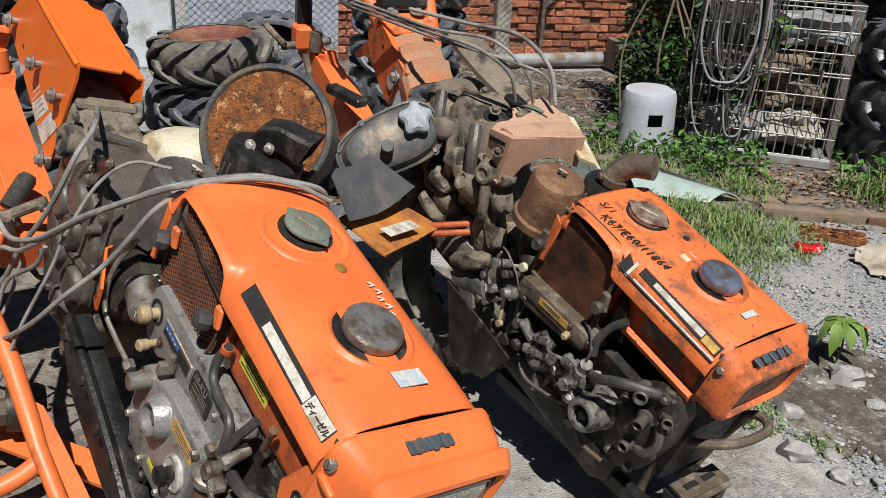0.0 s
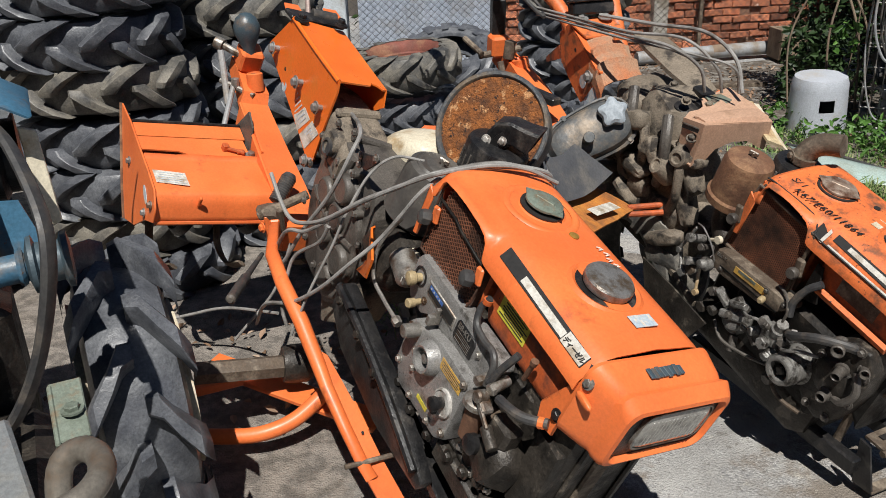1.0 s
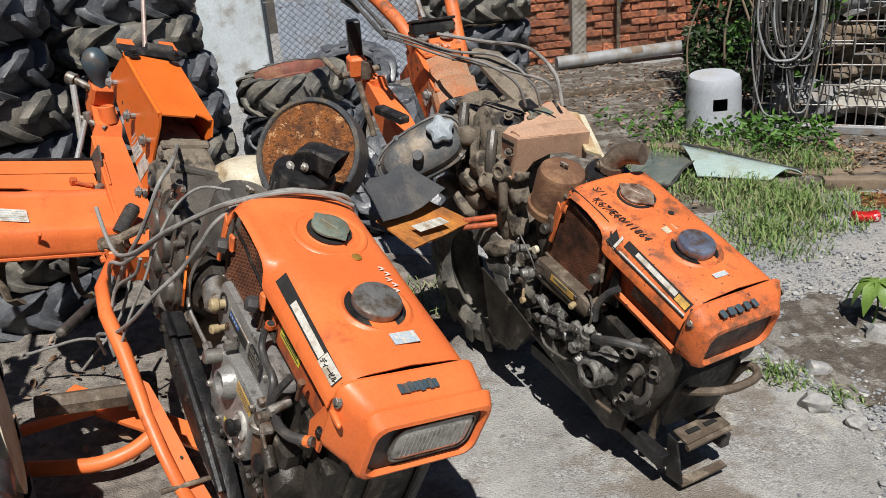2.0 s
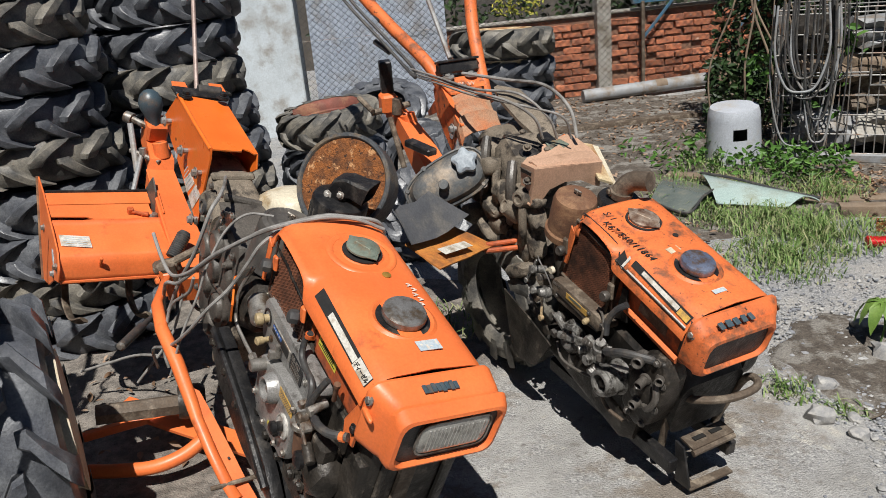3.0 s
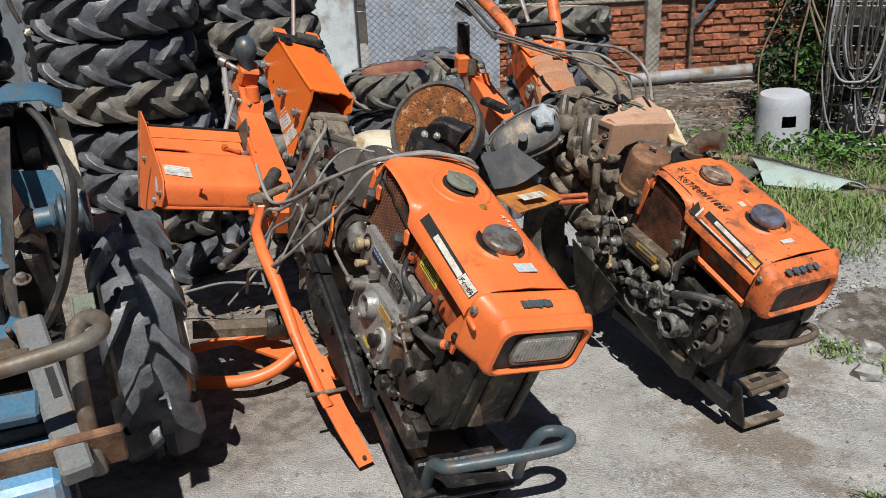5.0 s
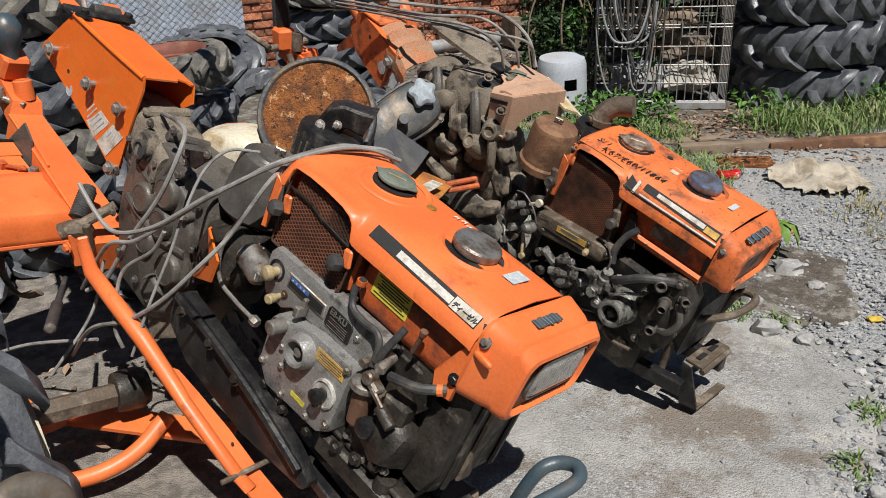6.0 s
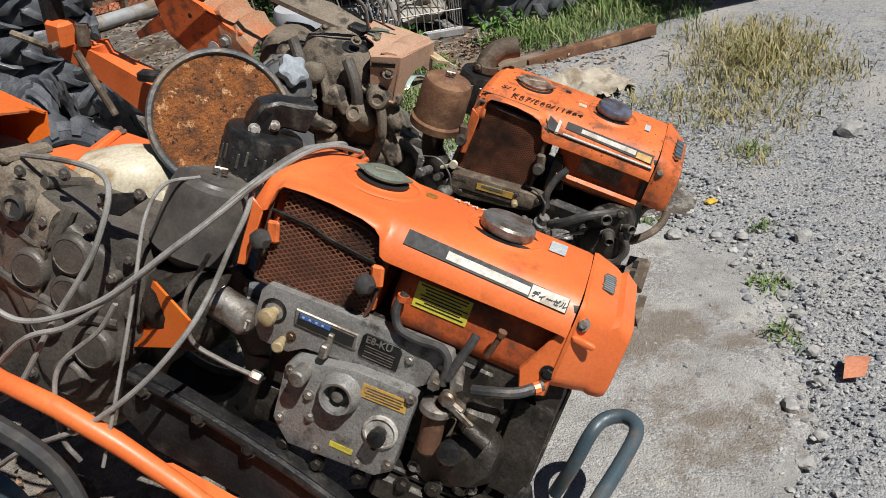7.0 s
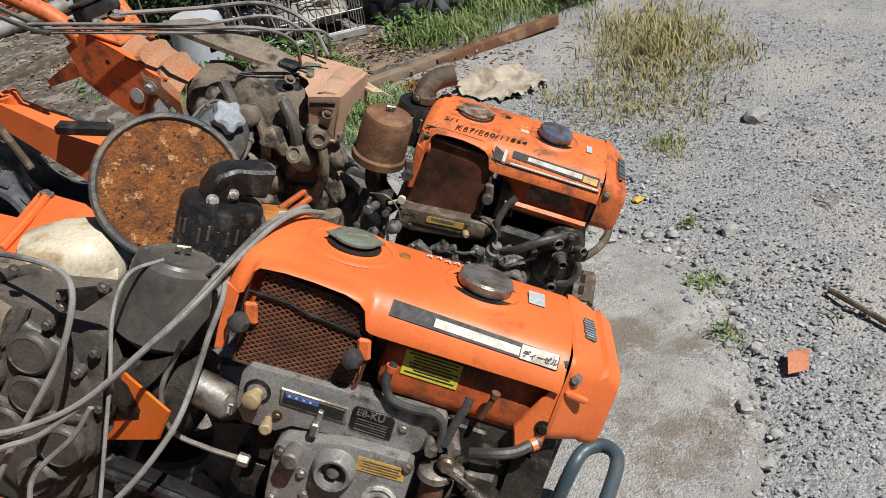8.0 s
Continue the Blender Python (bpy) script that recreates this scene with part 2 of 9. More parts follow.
def mesh_of(name, bm, material, angle=35):
    me = bpy.data.meshes.new(name)
    bmesh.ops.recalc_face_normals(bm, faces=bm.faces)
    bm.to_mesh(me)
    bm.free()
    me.materials.append(material)
    me.polygons.foreach_set("use_smooth", [True] * len(me.polygons))
    me.set_sharp_from_angle(angle=radians(angle))
    return me


def world_part(name, bm, material, parent, label="", angle=35):
    """A part whose shape is given in the place's own coordinates."""
    bmesh.ops.transform(bm, matrix=parent.matrix_basis.inverted(), verts=bm.verts)
    return part(name, bm, material, parent, label, angle=angle)


def part(name, bm, material, parent=None, label="", kind="", angle=35):
    """Links a bmesh as ONE mesh object under a thing or under a part."""
    ob = new(name, mesh_of(name, bm, material, angle))
    ob.parent = parent
    return tagged(ob, label, kind=kind)


def solo(name, bm, material, label, category, group="", kind="", angle=35):
    return tagged(part(name, bm, material, None, label, kind, angle), category=category, group=group)


def box(c, s, bev=0.003, rot=None, seg=1):
    bm = bmesh.new()
    bmesh.ops.create_cube(bm, size=1.0)
    bmesh.ops.scale(bm, vec=s, verts=bm.verts)
    if bev:
        bmesh.ops.bevel(bm, geom=bm.edges[:], offset=min(bev, 0.45 * min(s)), segments=seg, affect="EDGES", profile=0.6)
    if rot:
        bmesh.ops.rotate(bm, matrix=Euler([radians(a) for a in rot]).to_matrix(), verts=bm.verts)
    bmesh.ops.translate(bm, vec=c, verts=bm.verts)
    return bm


def join(*many):
    out = bmesh.new()
    for b in many:
        me = bpy.data.meshes.new("tmp")
        b.to_mesh(me)
        b.free()
        out.from_mesh(me)
        bpy.data.meshes.remove(me)
    return out


def frame_of(d):
    d = Vector(d).normalized()
    a = d.orthogonal().normalized()
    return d, a, d.cross(a)


def lathe(c, axis, prof, seg=24, cap=True):
    """Turns a profile of (distance along the axis, radius) round the axis through c."""
    d, a, b = frame_of(axis)
    bm = bmesh.new()
    rings = []
    for h, r in prof:
        rings.append([bm.verts.new(Vector(c) + d * h + (a * math.cos(q) + b * math.sin(q)) * max(r, 1e-4))
                      for q in (2 * math.pi * k / seg for k in range(seg))])
    for u, w in zip(rings, rings[1:]):
        for k in range(seg):
            bm.faces.new((u[k], u[(k + 1) % seg], w[(k + 1) % seg], w[k]))
    if cap:
        bm.faces.new(rings[0][::-1])
        bm.faces.new(rings[-1])
    return bm


def cyl(p, q, r, seg=16, bev=0.0015):
    h = (Vector(q) - Vector(p)).length
    e = min(bev, r * 0.4, h * 0.3)
    return lathe(p, Vector(q) - Vector(p), [(0, r - e), (e, r), (h - e, r), (h, r - e)], seg)


def smooth_path(pts, n=6):
    """Catmull-Rom through the points."""
    pts = [Vector(p) for p in pts]
    ext = [2 * pts[0] - pts[1], *pts, 2 * pts[-1] - pts[-2]]
    out = []
    for i in range(1, len(ext) - 2):
        p0, p1, p2, p3 = ext[i - 1:i + 3]
        for k in range(n):
            t = k / n
            out.append(0.5 * ((2 * p1) + (p2 - p0) * t + (2 * p0 - 5 * p1 + 4 * p2 - p3) * t * t + (3 * p1 - p0 - 3 * p2 + p3) * t ** 3))
    return out + [pts[-1]]


def tube(pts, r, seg=8, n=6, closed=False, flat=1.0):
    path = smooth_path(pts, n) if n > 1 else [Vector(p) for p in pts]
    bm = bmesh.new()
    rings, a = [], None
    for i, p in enumerate(path):
        d = (path[min(i + 1, len(path) - 1)] - path[max(i - 1, 0)]).normalized()
        a = d.orthogonal().normalized() if a is None else (a - d * a.dot(d)).normalized()
        b = d.cross(a)
        rings.append([bm.verts.new(p + (a * math.cos(q) * flat + b * math.sin(q)) * r) for q in (2 * math.pi * k / seg for k in range(seg))])
    for u, w in zip(rings, rings[1:]):
        for k in range(seg):
            bm.faces.new((u[k], u[(k + 1) % seg], w[(k + 1) % seg], w[k]))
    if closed:
        for k in range(seg):
            bm.faces.new((rings[-1][k], rings[-1][(k + 1) % seg], rings[0][(k + 1) % seg], rings[0][k]))
    else:
        bm.faces.new(rings[0][::-1])
        bm.faces.new(rings[-1])
    return bm


def prism(poly, axis, a, z, bev=0.003, seg=1):
    """A polygon in the two other axes, pulled from a to z along 'x', 'y' or 'z'."""
    k = "xyz".index(axis)
    bm = bmesh.new()

    def at(p, h):
        v = list(p)
        v.insert(k, h)
        return bm.verts.new(v)
    lo, hi = [at(p, a) for p in poly], [at(p, z) for p in poly]
    bm.faces.new(lo)
    bm.faces.new(hi[::-1])
    for i in range(len(poly)):
        j = (i + 1) % len(poly)
        bm.faces.new((lo[i], lo[j], hi[j], hi[i]))
    bmesh.ops.recalc_face_normals(bm, faces=bm.faces)
    if bev:
        bmesh.ops.bevel(bm, geom=bm.edges[:], offset=bev, segments=seg, affect="EDGES", profile=0.6)
    return bm


def loft(sections, close=True, caps=True):
    bm = bmesh.new()
    rings = [[bm.verts.new(p) for p in s] for s in sections]
    n = len(rings[0])
    for u, w in zip(rings, rings[1:]):
        for k in range(n if close else n - 1):
            bm.faces.new((u[k], u[(k + 1) % n], w[(k + 1) % n], w[k]))
    if caps and close:
        bm.faces.new(rings[0][::-1])
        bm.faces.new(rings[-1])
    return bm


def shell(bm, t):
    bmesh.ops.recalc_face_normals(bm, faces=bm.faces)
    bmesh.ops.solidify(bm, geom=bm.faces[:], thickness=t)
    return bm


def rrect(x, yc, zc, hy, hz, r, n=4):
    out = []
    for sy, sz, a0 in ((1, 1, 0), (-1, 1, 90), (-1, -1, 180), (1, -1, 270)):
        for k in range(n + 1):
            q = radians(a0 + 90 * k / n)
            out.append((x, yc + sy * (hy - r) + r * math.cos(q), zc + sz * (hz - r) + r * math.sin(q)))
    return out


def bolt(p, d, r=0.007, h=0.006, washer=True):
    d = Vector(d).normalized()
    hexa = lathe(Vector(p), d, [(-0.002, r), (h * 0.8, r), (h, r * 0.85)], 6)
    if washer:
        return join(hexa, lathe(Vector(p), d, [(-0.002, r * 1.5), (0.0015, r * 1.5)], 12))
    return hexa


def slab_of(pts, off, bev=0.0):
    """A flat or slightly bent plate: a polygon in space, pulled along off."""
    bm = bmesh.new()
    lo = [bm.verts.new(p) for p in pts]
    hi = [bm.verts.new(Vector(p) + Vector(off)) for p in pts]
    bm.faces.new(lo)
    bm.faces.new(hi[::-1])
    for k in range(len(pts)):
        j = (k + 1) % len(pts)
        bm.faces.new((lo[k], lo[j], hi[j], hi[k]))
    bmesh.ops.recalc_face_normals(bm, faces=bm.faces)
    if bev:
        bmesh.ops.bevel(bm, geom=bm.edges[:], offset=bev, segments=1, affect="EDGES", profile=0.6)
    return bm


def lump(c, s, seed=0, rough=0.25, sub=2, rot=None):
    """An uneven rounded casting."""
    bm = bmesh.new()
    bmesh.ops.create_icosphere(bm, subdivisions=sub, radius=1.0)
    for v in bm.verts:
        p = v.co.copy()
        m = max(abs(p.x), abs(p.y), abs(p.z))
        p = p * (0.55 + 0.45 / m)
        v.co = p * (1 + rough * noise.noise(p * 1.7 + Vector((seed * 3.1, seed, 0))))
    bmesh.ops.scale(bm, vec=s, verts=bm.verts)
    if rot:
        bmesh.ops.rotate(bm, matrix=Euler([radians(a) for a in rot]).to_matrix(), verts=bm.verts)
    bmesh.ops.translate(bm, vec=c, verts=bm.verts)
    return bm


def text_mesh(body, size, m, material, name, parent, label="", depth=0.0004, shear=0.0, bold=0.02, space=1.0):
    cu = bpy.data.curves.new("t", "FONT")
    cu.body, cu.size, cu.extrude, cu.shear = body, size, depth, shear
    cu.resolution_u, cu.offset, cu.space_character = 2, size * bold, space
    tmp = bpy.data.objects.new("t", cu)
    me = bpy.data.meshes.new_from_object(tmp)
    bpy.data.objects.remove(tmp)
    me.transform(m)
    me.materials.append(material)
    ob = new(name, me)
    ob.parent = parent
    return tagged(ob, label)


def np_mesh(name, verts, faces, material, label, category, smooth=False, kind="stuff"):
    me = bpy.data.meshes.new(name)
    me.from_pydata(verts.tolist(), [], faces.tolist())
    me.materials.append(material)
    if smooth:
        me.polygons.foreach_set("use_smooth", [True] * len(me.polygons))
    return tagged(new(name, me), label, category, kind=kind)


# ---- ground ----
def ground_z(x, y):
    """Nearly level near the machines, rising a little towards the wall."""
    return 0.012 * max(0.0, y - 2.5) + 0.02 * (noise.noise((x * 0.7, y * 0.7, 3.0)))


def in_slab(x, y):
    e = [(-3, 9), (3.5, 0.96), (2.82, 1.06), (2.45, 1.30), (2.1, 1.50), (1.62, 1.23), (1.33, 1.0), (1.12, 0.73), (0.6, 0.35), (-2.0, -0.6), (-9, -3)]
    if y > 3.4 or y < -9:
        return False
    edge = np.interp(-y, [-p[0] for p in e[1:]], [p[1] for p in e[1:]])
    return x < edge + 0.05 * noise.noise((x * 2.2, y * 2.2, 0)) + 0.035 * noise.noise((x * 9, y * 9, 5)) + 0.02 * noise.noise((x * 31, y * 31, 8))


def ground_material(name, kind):
    """Fine crushed stone (gravel) or worn concrete with bared aggregate (slab); both with stains at a larger scale."""
    m = bpy.data.materials.new(name)
    m.use_nodes = True
    n, lk = m.node_tree.nodes, m.node_tree.links.new
    b = n["Principled BSDF"]
    b.inputs["Specular IOR Level"].default_value = 0.25
    b.inputs["Roughness"].default_value = 0.92
    co = n.new("ShaderNodeTexCoord").outputs["Object"]

    def tex(sc, detail=6.0, r=0.6):
        t = n.new("ShaderNodeTexNoise")
        t.inputs["Scale"].default_value, t.inputs["Detail"].default_value, t.inputs["Roughness"].default_value = sc, detail, r
        lk(co, t.inputs["Vector"])
        return t.outputs["Fac"]

    def cells(sc):
        t = n.new("ShaderNodeTexVoronoi")
        t.inputs["Scale"].default_value = sc
        t.inputs["Randomness"].default_value = 1.0
        lk(co, t.inputs["Vector"])
        sep = n.new("ShaderNodeSeparateColor")
        lk(t.outputs["Color"], sep.inputs[0])
        return sep.outputs[0], t.outputs["Distance"]

    def ramp(src, a, z, lo=0.0, hi=1.0):
        r = n.new("ShaderNodeMapRange")
        r.interpolation_type = "SMOOTHSTEP"
        for key, v in (("From Min", a), ("From Max", z), ("To Min", lo), ("To Max", hi)):
            r.inputs[key].default_value = v
        lk(src, r.inputs["Value"])
        return r.outputs["Result"]

    def mix(f, a, z):
        x = n.new("ShaderNodeMix")
        x.data_type = "RGBA"
        lk(f, x.inputs["Factor"])
        for sock, v in ((x.inputs["A"], a), (x.inputs["B"], z)):
            if isinstance(v, tuple):
                sock.default_value = (*v, 1)
            else:
                lk(v, sock)
        return x.outputs["Result"]

    def math_(op, a, z):
        x = n.new("ShaderNodeMath")
        x.operation = op
        for k, v in enumerate((a, z)):
            if isinstance(v, float):
                x.inputs[k].default_value = v
            else:
                lk(v, x.inputs[k])
        return x.outputs[0]

    if kind == "gravel":
        c1, d1 = cells(85.0)
        c2, d2 = cells(190.0)
        stones = mix(c1, (0.155, 0.165, 0.18), (0.40, 0.40, 0.395))
        small = mix(c2, (0.19, 0.195, 0.205), (0.42, 0.41, 0.395))
        pick = ramp(tex(9.0, 8.0, 0.7), 0.44, 0.56)
        col = mix(pick, stones, small)
        dust = ramp(tex(1.1, 9.0, 0.68), 0.47, 0.62)
        col = mix(math_("MULTIPLY", dust, 0.72), col, (0.40, 0.375, 0.34))
        col = mix(ramp(tex(2.6, 8.0, 0.7), 0.60, 0.70), col, (0.15, 0.135, 0.12))
        height = math_("ADD", math_("MULTIPLY", d1, -1.0), math_("MULTIPLY", d2, -0.5))
        strength, dist = 0.75, 0.010
    else:
        col = mix(ramp(tex(3.2, 8.0, 0.65), 0.32, 0.68), (0.28, 0.272, 0.258), (0.44, 0.43, 0.41))
        c2, d2 = cells(170.0)
        bare = ramp(tex(3.5, 9.0, 0.75), 0.44, 0.58)
        col = mix(math_("MULTIPLY", bare, 0.75), col, mix(c2, (0.15, 0.15, 0.155), (0.52, 0.51, 0.49)))
        col = mix(ramp(tex(1.7, 9.0, 0.72), 0.49, 0.60, 0.0, 0.85), col, (0.20, 0.165, 0.13))
        col = mix(ramp(tex(5.5, 9.0, 0.75), 0.57, 0.66, 0.0, 0.75), col, (0.50, 0.47, 0.41))
        col = mix(ramp(tex(24.0, 8.0, 0.75), 0.56, 0.66, 0.0, 0.7), col, (0.15, 0.135, 0.12))
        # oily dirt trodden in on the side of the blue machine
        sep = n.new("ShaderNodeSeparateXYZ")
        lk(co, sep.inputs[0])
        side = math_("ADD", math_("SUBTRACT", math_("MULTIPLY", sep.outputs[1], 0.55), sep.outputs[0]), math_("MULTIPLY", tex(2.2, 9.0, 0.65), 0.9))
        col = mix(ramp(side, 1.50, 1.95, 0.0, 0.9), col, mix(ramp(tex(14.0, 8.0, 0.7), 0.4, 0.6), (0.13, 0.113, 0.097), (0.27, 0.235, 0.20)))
        height = math_("ADD", tex(120.0, 6.0, 0.7), math_("MULTIPLY", d2, -0.6))
        strength, dist = 0.9, 0.007
    fine = n.new("ShaderNodeVectorMath")
    fine.operation = "SCALE"
    lk(col, fine.inputs[0])
    lk(ramp(tex(320.0, 3.0, 0.7), 0.3, 0.7, 0.72, 1.22), fine.inputs["Scale"])
    lk(fine.outputs[0], b.inputs["Base Color"])
    bp = n.new("ShaderNodeBump")
    bp.inputs["Strength"].default_value, bp.inputs["Distance"].default_value = strength, dist
    lk(height, bp.inputs["Height"])
    lk(bp.outputs[0], b.inputs["Normal"])
    return m


GRAVEL = ground_material("grey_gravel_and_dust", "gravel")
SLAB = ground_material("worn_concrete", "slab")
SOIL = surf("dark_damp_soil", (0.085, 0.068, 0.054), (0.15, 0.125, 0.10), 24.0, (0.85, 1.0), 0, 1.0, 90.0, dirt=(0.27, 0.25, 0.22), amount=0.40, dscale=9.0, soft=0.06, wear=(0.36, 0.35, 0.33), wscale=70.0, wamount=0.16, dist=0.016, grain=0.45)
STONE = surf("grey_crushed_stone", (0.22, 0.22, 0.225), (0.34, 0.33, 0.31), 40.0, (0.75, 0.95), 0, 0.4, 160.0, dirt=(0.44, 0.42, 0.39), amount=0.3, dscale=30.0)

bm = bmesh.new()
cells = [-120, -60, -30, -14, -8, -5] + [i * 0.125 for i in range(-32, 97)] + [14, 20, 35, 60, 120]
rows_y = [-60, -30, -14, -6, -3] + [i * 0.125 for i in range(-16, 73)] + [11, 14, 20, 35, 60, 120]
vs = [[bm.verts.new((x, y, ground_z(x, y) - 0.012 + (0.012 * noise.noise((x * 6, y * 6, 0)) if abs(x) < 10 and abs(y) < 9 else 0)
                     - (0.03 if in_slab(x, y) else 0))) for x in cells] for y in rows_y]
for j in range(len(rows_y) - 1):
    for i in range(len(cells) - 1):
        bm.faces.new((vs[j][i], vs[j][i + 1], vs[j + 1][i + 1], vs[j + 1][i]))
ground = solo("ground", bm, GRAVEL, "grey gravel and trodden dust reaching into the distance", "ground", kind="structure", angle=80)

bm = bmesh.new()
edge_pts = []
for i in range(0, 374):
    y = 3.4 - i * 0.015
    lo, hi = -6.0, 4.0
    for _ in range(24):
        mid = (lo + hi) / 2
        lo, hi = (mid, hi) if in_slab(mid, y) else (lo, mid)
    edge_pts.append((lo, y))
prev = None
for x, y in edge_pts:
    row = [bm.verts.new((x - w, y, 0.005 + 0.6 * ground_z(x - w, y) * (0.3 if w > 0 else 1) - (0.05 if w < 0 else 0) + 0.002 * noise.noise((x * 5, y * 5, 1)))) for w in (-0.035, 0, 0.12, 0.4, 1.0, 2.0, 3.2, 5.0)]
    if prev:
        for k in range(len(row) - 1):
            bm.faces.new((prev[k], prev[k + 1], row[k + 1], row[k]))
    prev = row
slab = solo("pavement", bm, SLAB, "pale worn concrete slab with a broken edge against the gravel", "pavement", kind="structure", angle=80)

# ---- brick wall, posts and wire fence ----
WALL_YAW = 28.0
WALL = pose(-0.50, 8.50, 0.06, 0, 0, WALL_YAW)   # x runs along the wall, -y faces the yard
BRICK = surf("red_clay_brick", (0.56, 0.205, 0.10), (0.40, 0.135, 0.07), 14.0, (0.8, 0.95), 0, 0.9, 60.0, dirt=(0.20, 0.085, 0.055), amount=0.38, dscale=17.0, wear=(0.60, 0.46, 0.36), wscale=22.0, wamount=0.2, vary=0.45, grain=0.4)
MORTAR = surf("crumbling_mortar", (0.30, 0.17, 0.11), (0.19, 0.105, 0.07), 20.0, (0.9, 1.0), 0, 0.8, 60.0, dirt=(0.16, 0.09, 0.06), amount=0.35, dscale=6.0)
wall = thing("wall_north", "low red brick wall with crumbling mortar and a cement cap", "wall", WALL, kind="structure")
part("mortar_core", box((1.2, 0.055, 0.40), (6.4, 0.07, 0.82), 0.004), MORTAR, wall)
part("coping", box((1.2, 0.05, 0.835), (6.4, 0.13, 0.03), 0.008), CONCPOST, wall, "rough cement coping")
part("footing", box((1.2, 0.05, -0.14), (6.4, 0.12, 0.22), 0.01), CONCPOST, wall)
posts_at = (0.0, 2.75)
for px in posts_at:
    p = thing("fence_post", "weathered square concrete fence post standing in the brick wall", "post", WALL @ pose(px, -0.012, 0, 0, 0, 0), "fence posts")
    part("shaft", box((0, 0, 1.0), (0.15, 0.16, 2.2), 0.008), CONCPOST, p)
pier = thing("pier", "pale blue rendered pier at the end of the fence", "pier", WALL @ pose(-3.40, -0.02, -0.1, 0, 0, -6), kind="structure")
part("body", box((0, 0, 1.3), (0.60, 0.3, 2.8), 0.01), PLASTER, pier)

tin = thing("tin_sheet", "weathered corrugated tin sheet leaning against the wire fence", "metal sheet", WALL @ pose(-2.32, -0.060, 0.0, 0, 0, 0))
secs = []
for i in range(60):
    x = -0.68 + 1.36 * i / 59.0
    secs.append([(x, 0.006 * math.sin(x * 60), z) for z in (0.0, 0.6, 1.2, 1.9)])
part("sheet", shell(loft(secs, close=False), 0.0015), TIN, tin)

NETWIRE = surf("weathered_fence_wire", (0.075, 0.075, 0.08), (0.045, 0.042, 0.04), 15.0, (0.5, 0.7), 0.3, 0.0, 60.0, dirt=(0.12, 0.06, 0.03), amount=0.3, dscale=6.0)
fence = thing("wire_fence", "galvanised chain link fence between concrete posts", "fence", WALL @ pose(0, -0.10, 0.02))
pitch = 0.036
x0f, x1f, zf0, zf1 = -3.1, 3.6, 0.05, 2.1
n_str = int((x1f - x0f) / pitch)
vv, ff = [], []
for i in range(n_str):
    xa = x0f + i * pitch
    k, z = 0, zf0
    pts = []
    while z <= zf1:
        pts.append((xa + (pitch if (k + i) % 2 else 0) * 1.02, (0.0025 if k % 2 else -0.0025), z))
        z += pitch * 0.92
        k += 1
    base = len(vv)
    r = 0.0027
    for x, y, z in pts:
        for q in (0, 2.094, 4.189):
            vv.append((x + r * math.cos(q), y + r * math.sin(q) + 0.01 * noise.noise((x, z, 0)), z))
    for j in range(len(pts) - 1):
        for q in range(3):
            a, b = base + 3 * j + q, base + 3 * j + (q + 1) % 3
            ff.append((a, b, b + 3, a + 3))
me = bpy.data.meshes.new("wire_netting")
me.from_pydata(vv, [], ff)
me.materials.append(NETWIRE)
net = new("wire_netting", me)
net.parent = fence
tagged(net, kind="stuff")
for z in (0.85, 1.9):
    part("tension_wire", tube([(x0f, 0, z), (0, 0.01, z - 0.01), (x1f, 0, z)], 0.002, 5, 8), GALV, fence)

# plain walls added out of view, behind and beside the camera, to cut sky fill
SKYBLOCK = surf("grey_sky_block", (0.16, 0.15, 0.14), (0.10, 0.095, 0.09), 2.0, (0.8, 0.95), 0, 0.3, 20.0, dirt=(0.07, 0.06, 0.055), amount=0.4, dscale=1.0)
solo("wall_south", box((1.0, -5.6, 2.6), (17.0, 0.2, 5.4), 0.01), SKYBLOCK, "plain grey wall added out of view to block sky light", "wall", kind="structure")
solo("wall_southwest", box((-6.6, 1.5, 2.2), (0.2, 14.0, 4.6), 0.01), SKYBLOCK, "plain grey wall added out of view to block sky light", "wall", kind="structure")


# ---- tyres ----
def carcass_mesh(R, W, rim, material, name="carcass"):
    """Agricultural tyre round the local z axis, without its lugs."""
    h = W / 2
    prof = [(-h * 0.62, rim), (-h * 0.80, rim + 0.012), (-h * 0.97, rim + (R - rim) * 0.42), (-h * 0.98, R - 0.075), (-h * 0.86, R - 0.028), (-h * 0.55, R - 0.008), (0, R),
            (h * 0.55, R - 0.008), (h * 0.86, R - 0.028), (h * 0.98, R - 0.075), (h * 0.97, rim + (R - rim) * 0.42), (h * 0.80, rim + 0.012), (h * 0.62, rim)]
    inner = [(h * 0.5, rim + 0.015), (h * 0.6, R - 0.09), (0, R - 0.04), (-h * 0.6, R - 0.09), (-h * 0.5, rim + 0.015)]
    full = prof + inner
    seg = 44
    verts, faces = [], []
    for i in range(seg):
        q = 2 * math.pi * i / seg
        for z, r in full:
            verts.append((r * math.cos(q), r * math.sin(q), z))
    n = len(full)
    for i in range(seg):
        for k in range(n):
            a, b = i * n + k, i * n + (k + 1) % n
            c, d = ((i + 1) % seg) * n + (k + 1) % n, ((i + 1) % seg) * n + k
            faces.append((a, b, c, d))
    me = bpy.data.meshes.new(name)
    me.from_pydata(verts, [], faces)
    me.materials.append(material)
    me.polygons.foreach_set("use_smooth", [True] * len(faces))
    me.set_sharp_from_angle(angle=radians(32))
    return me


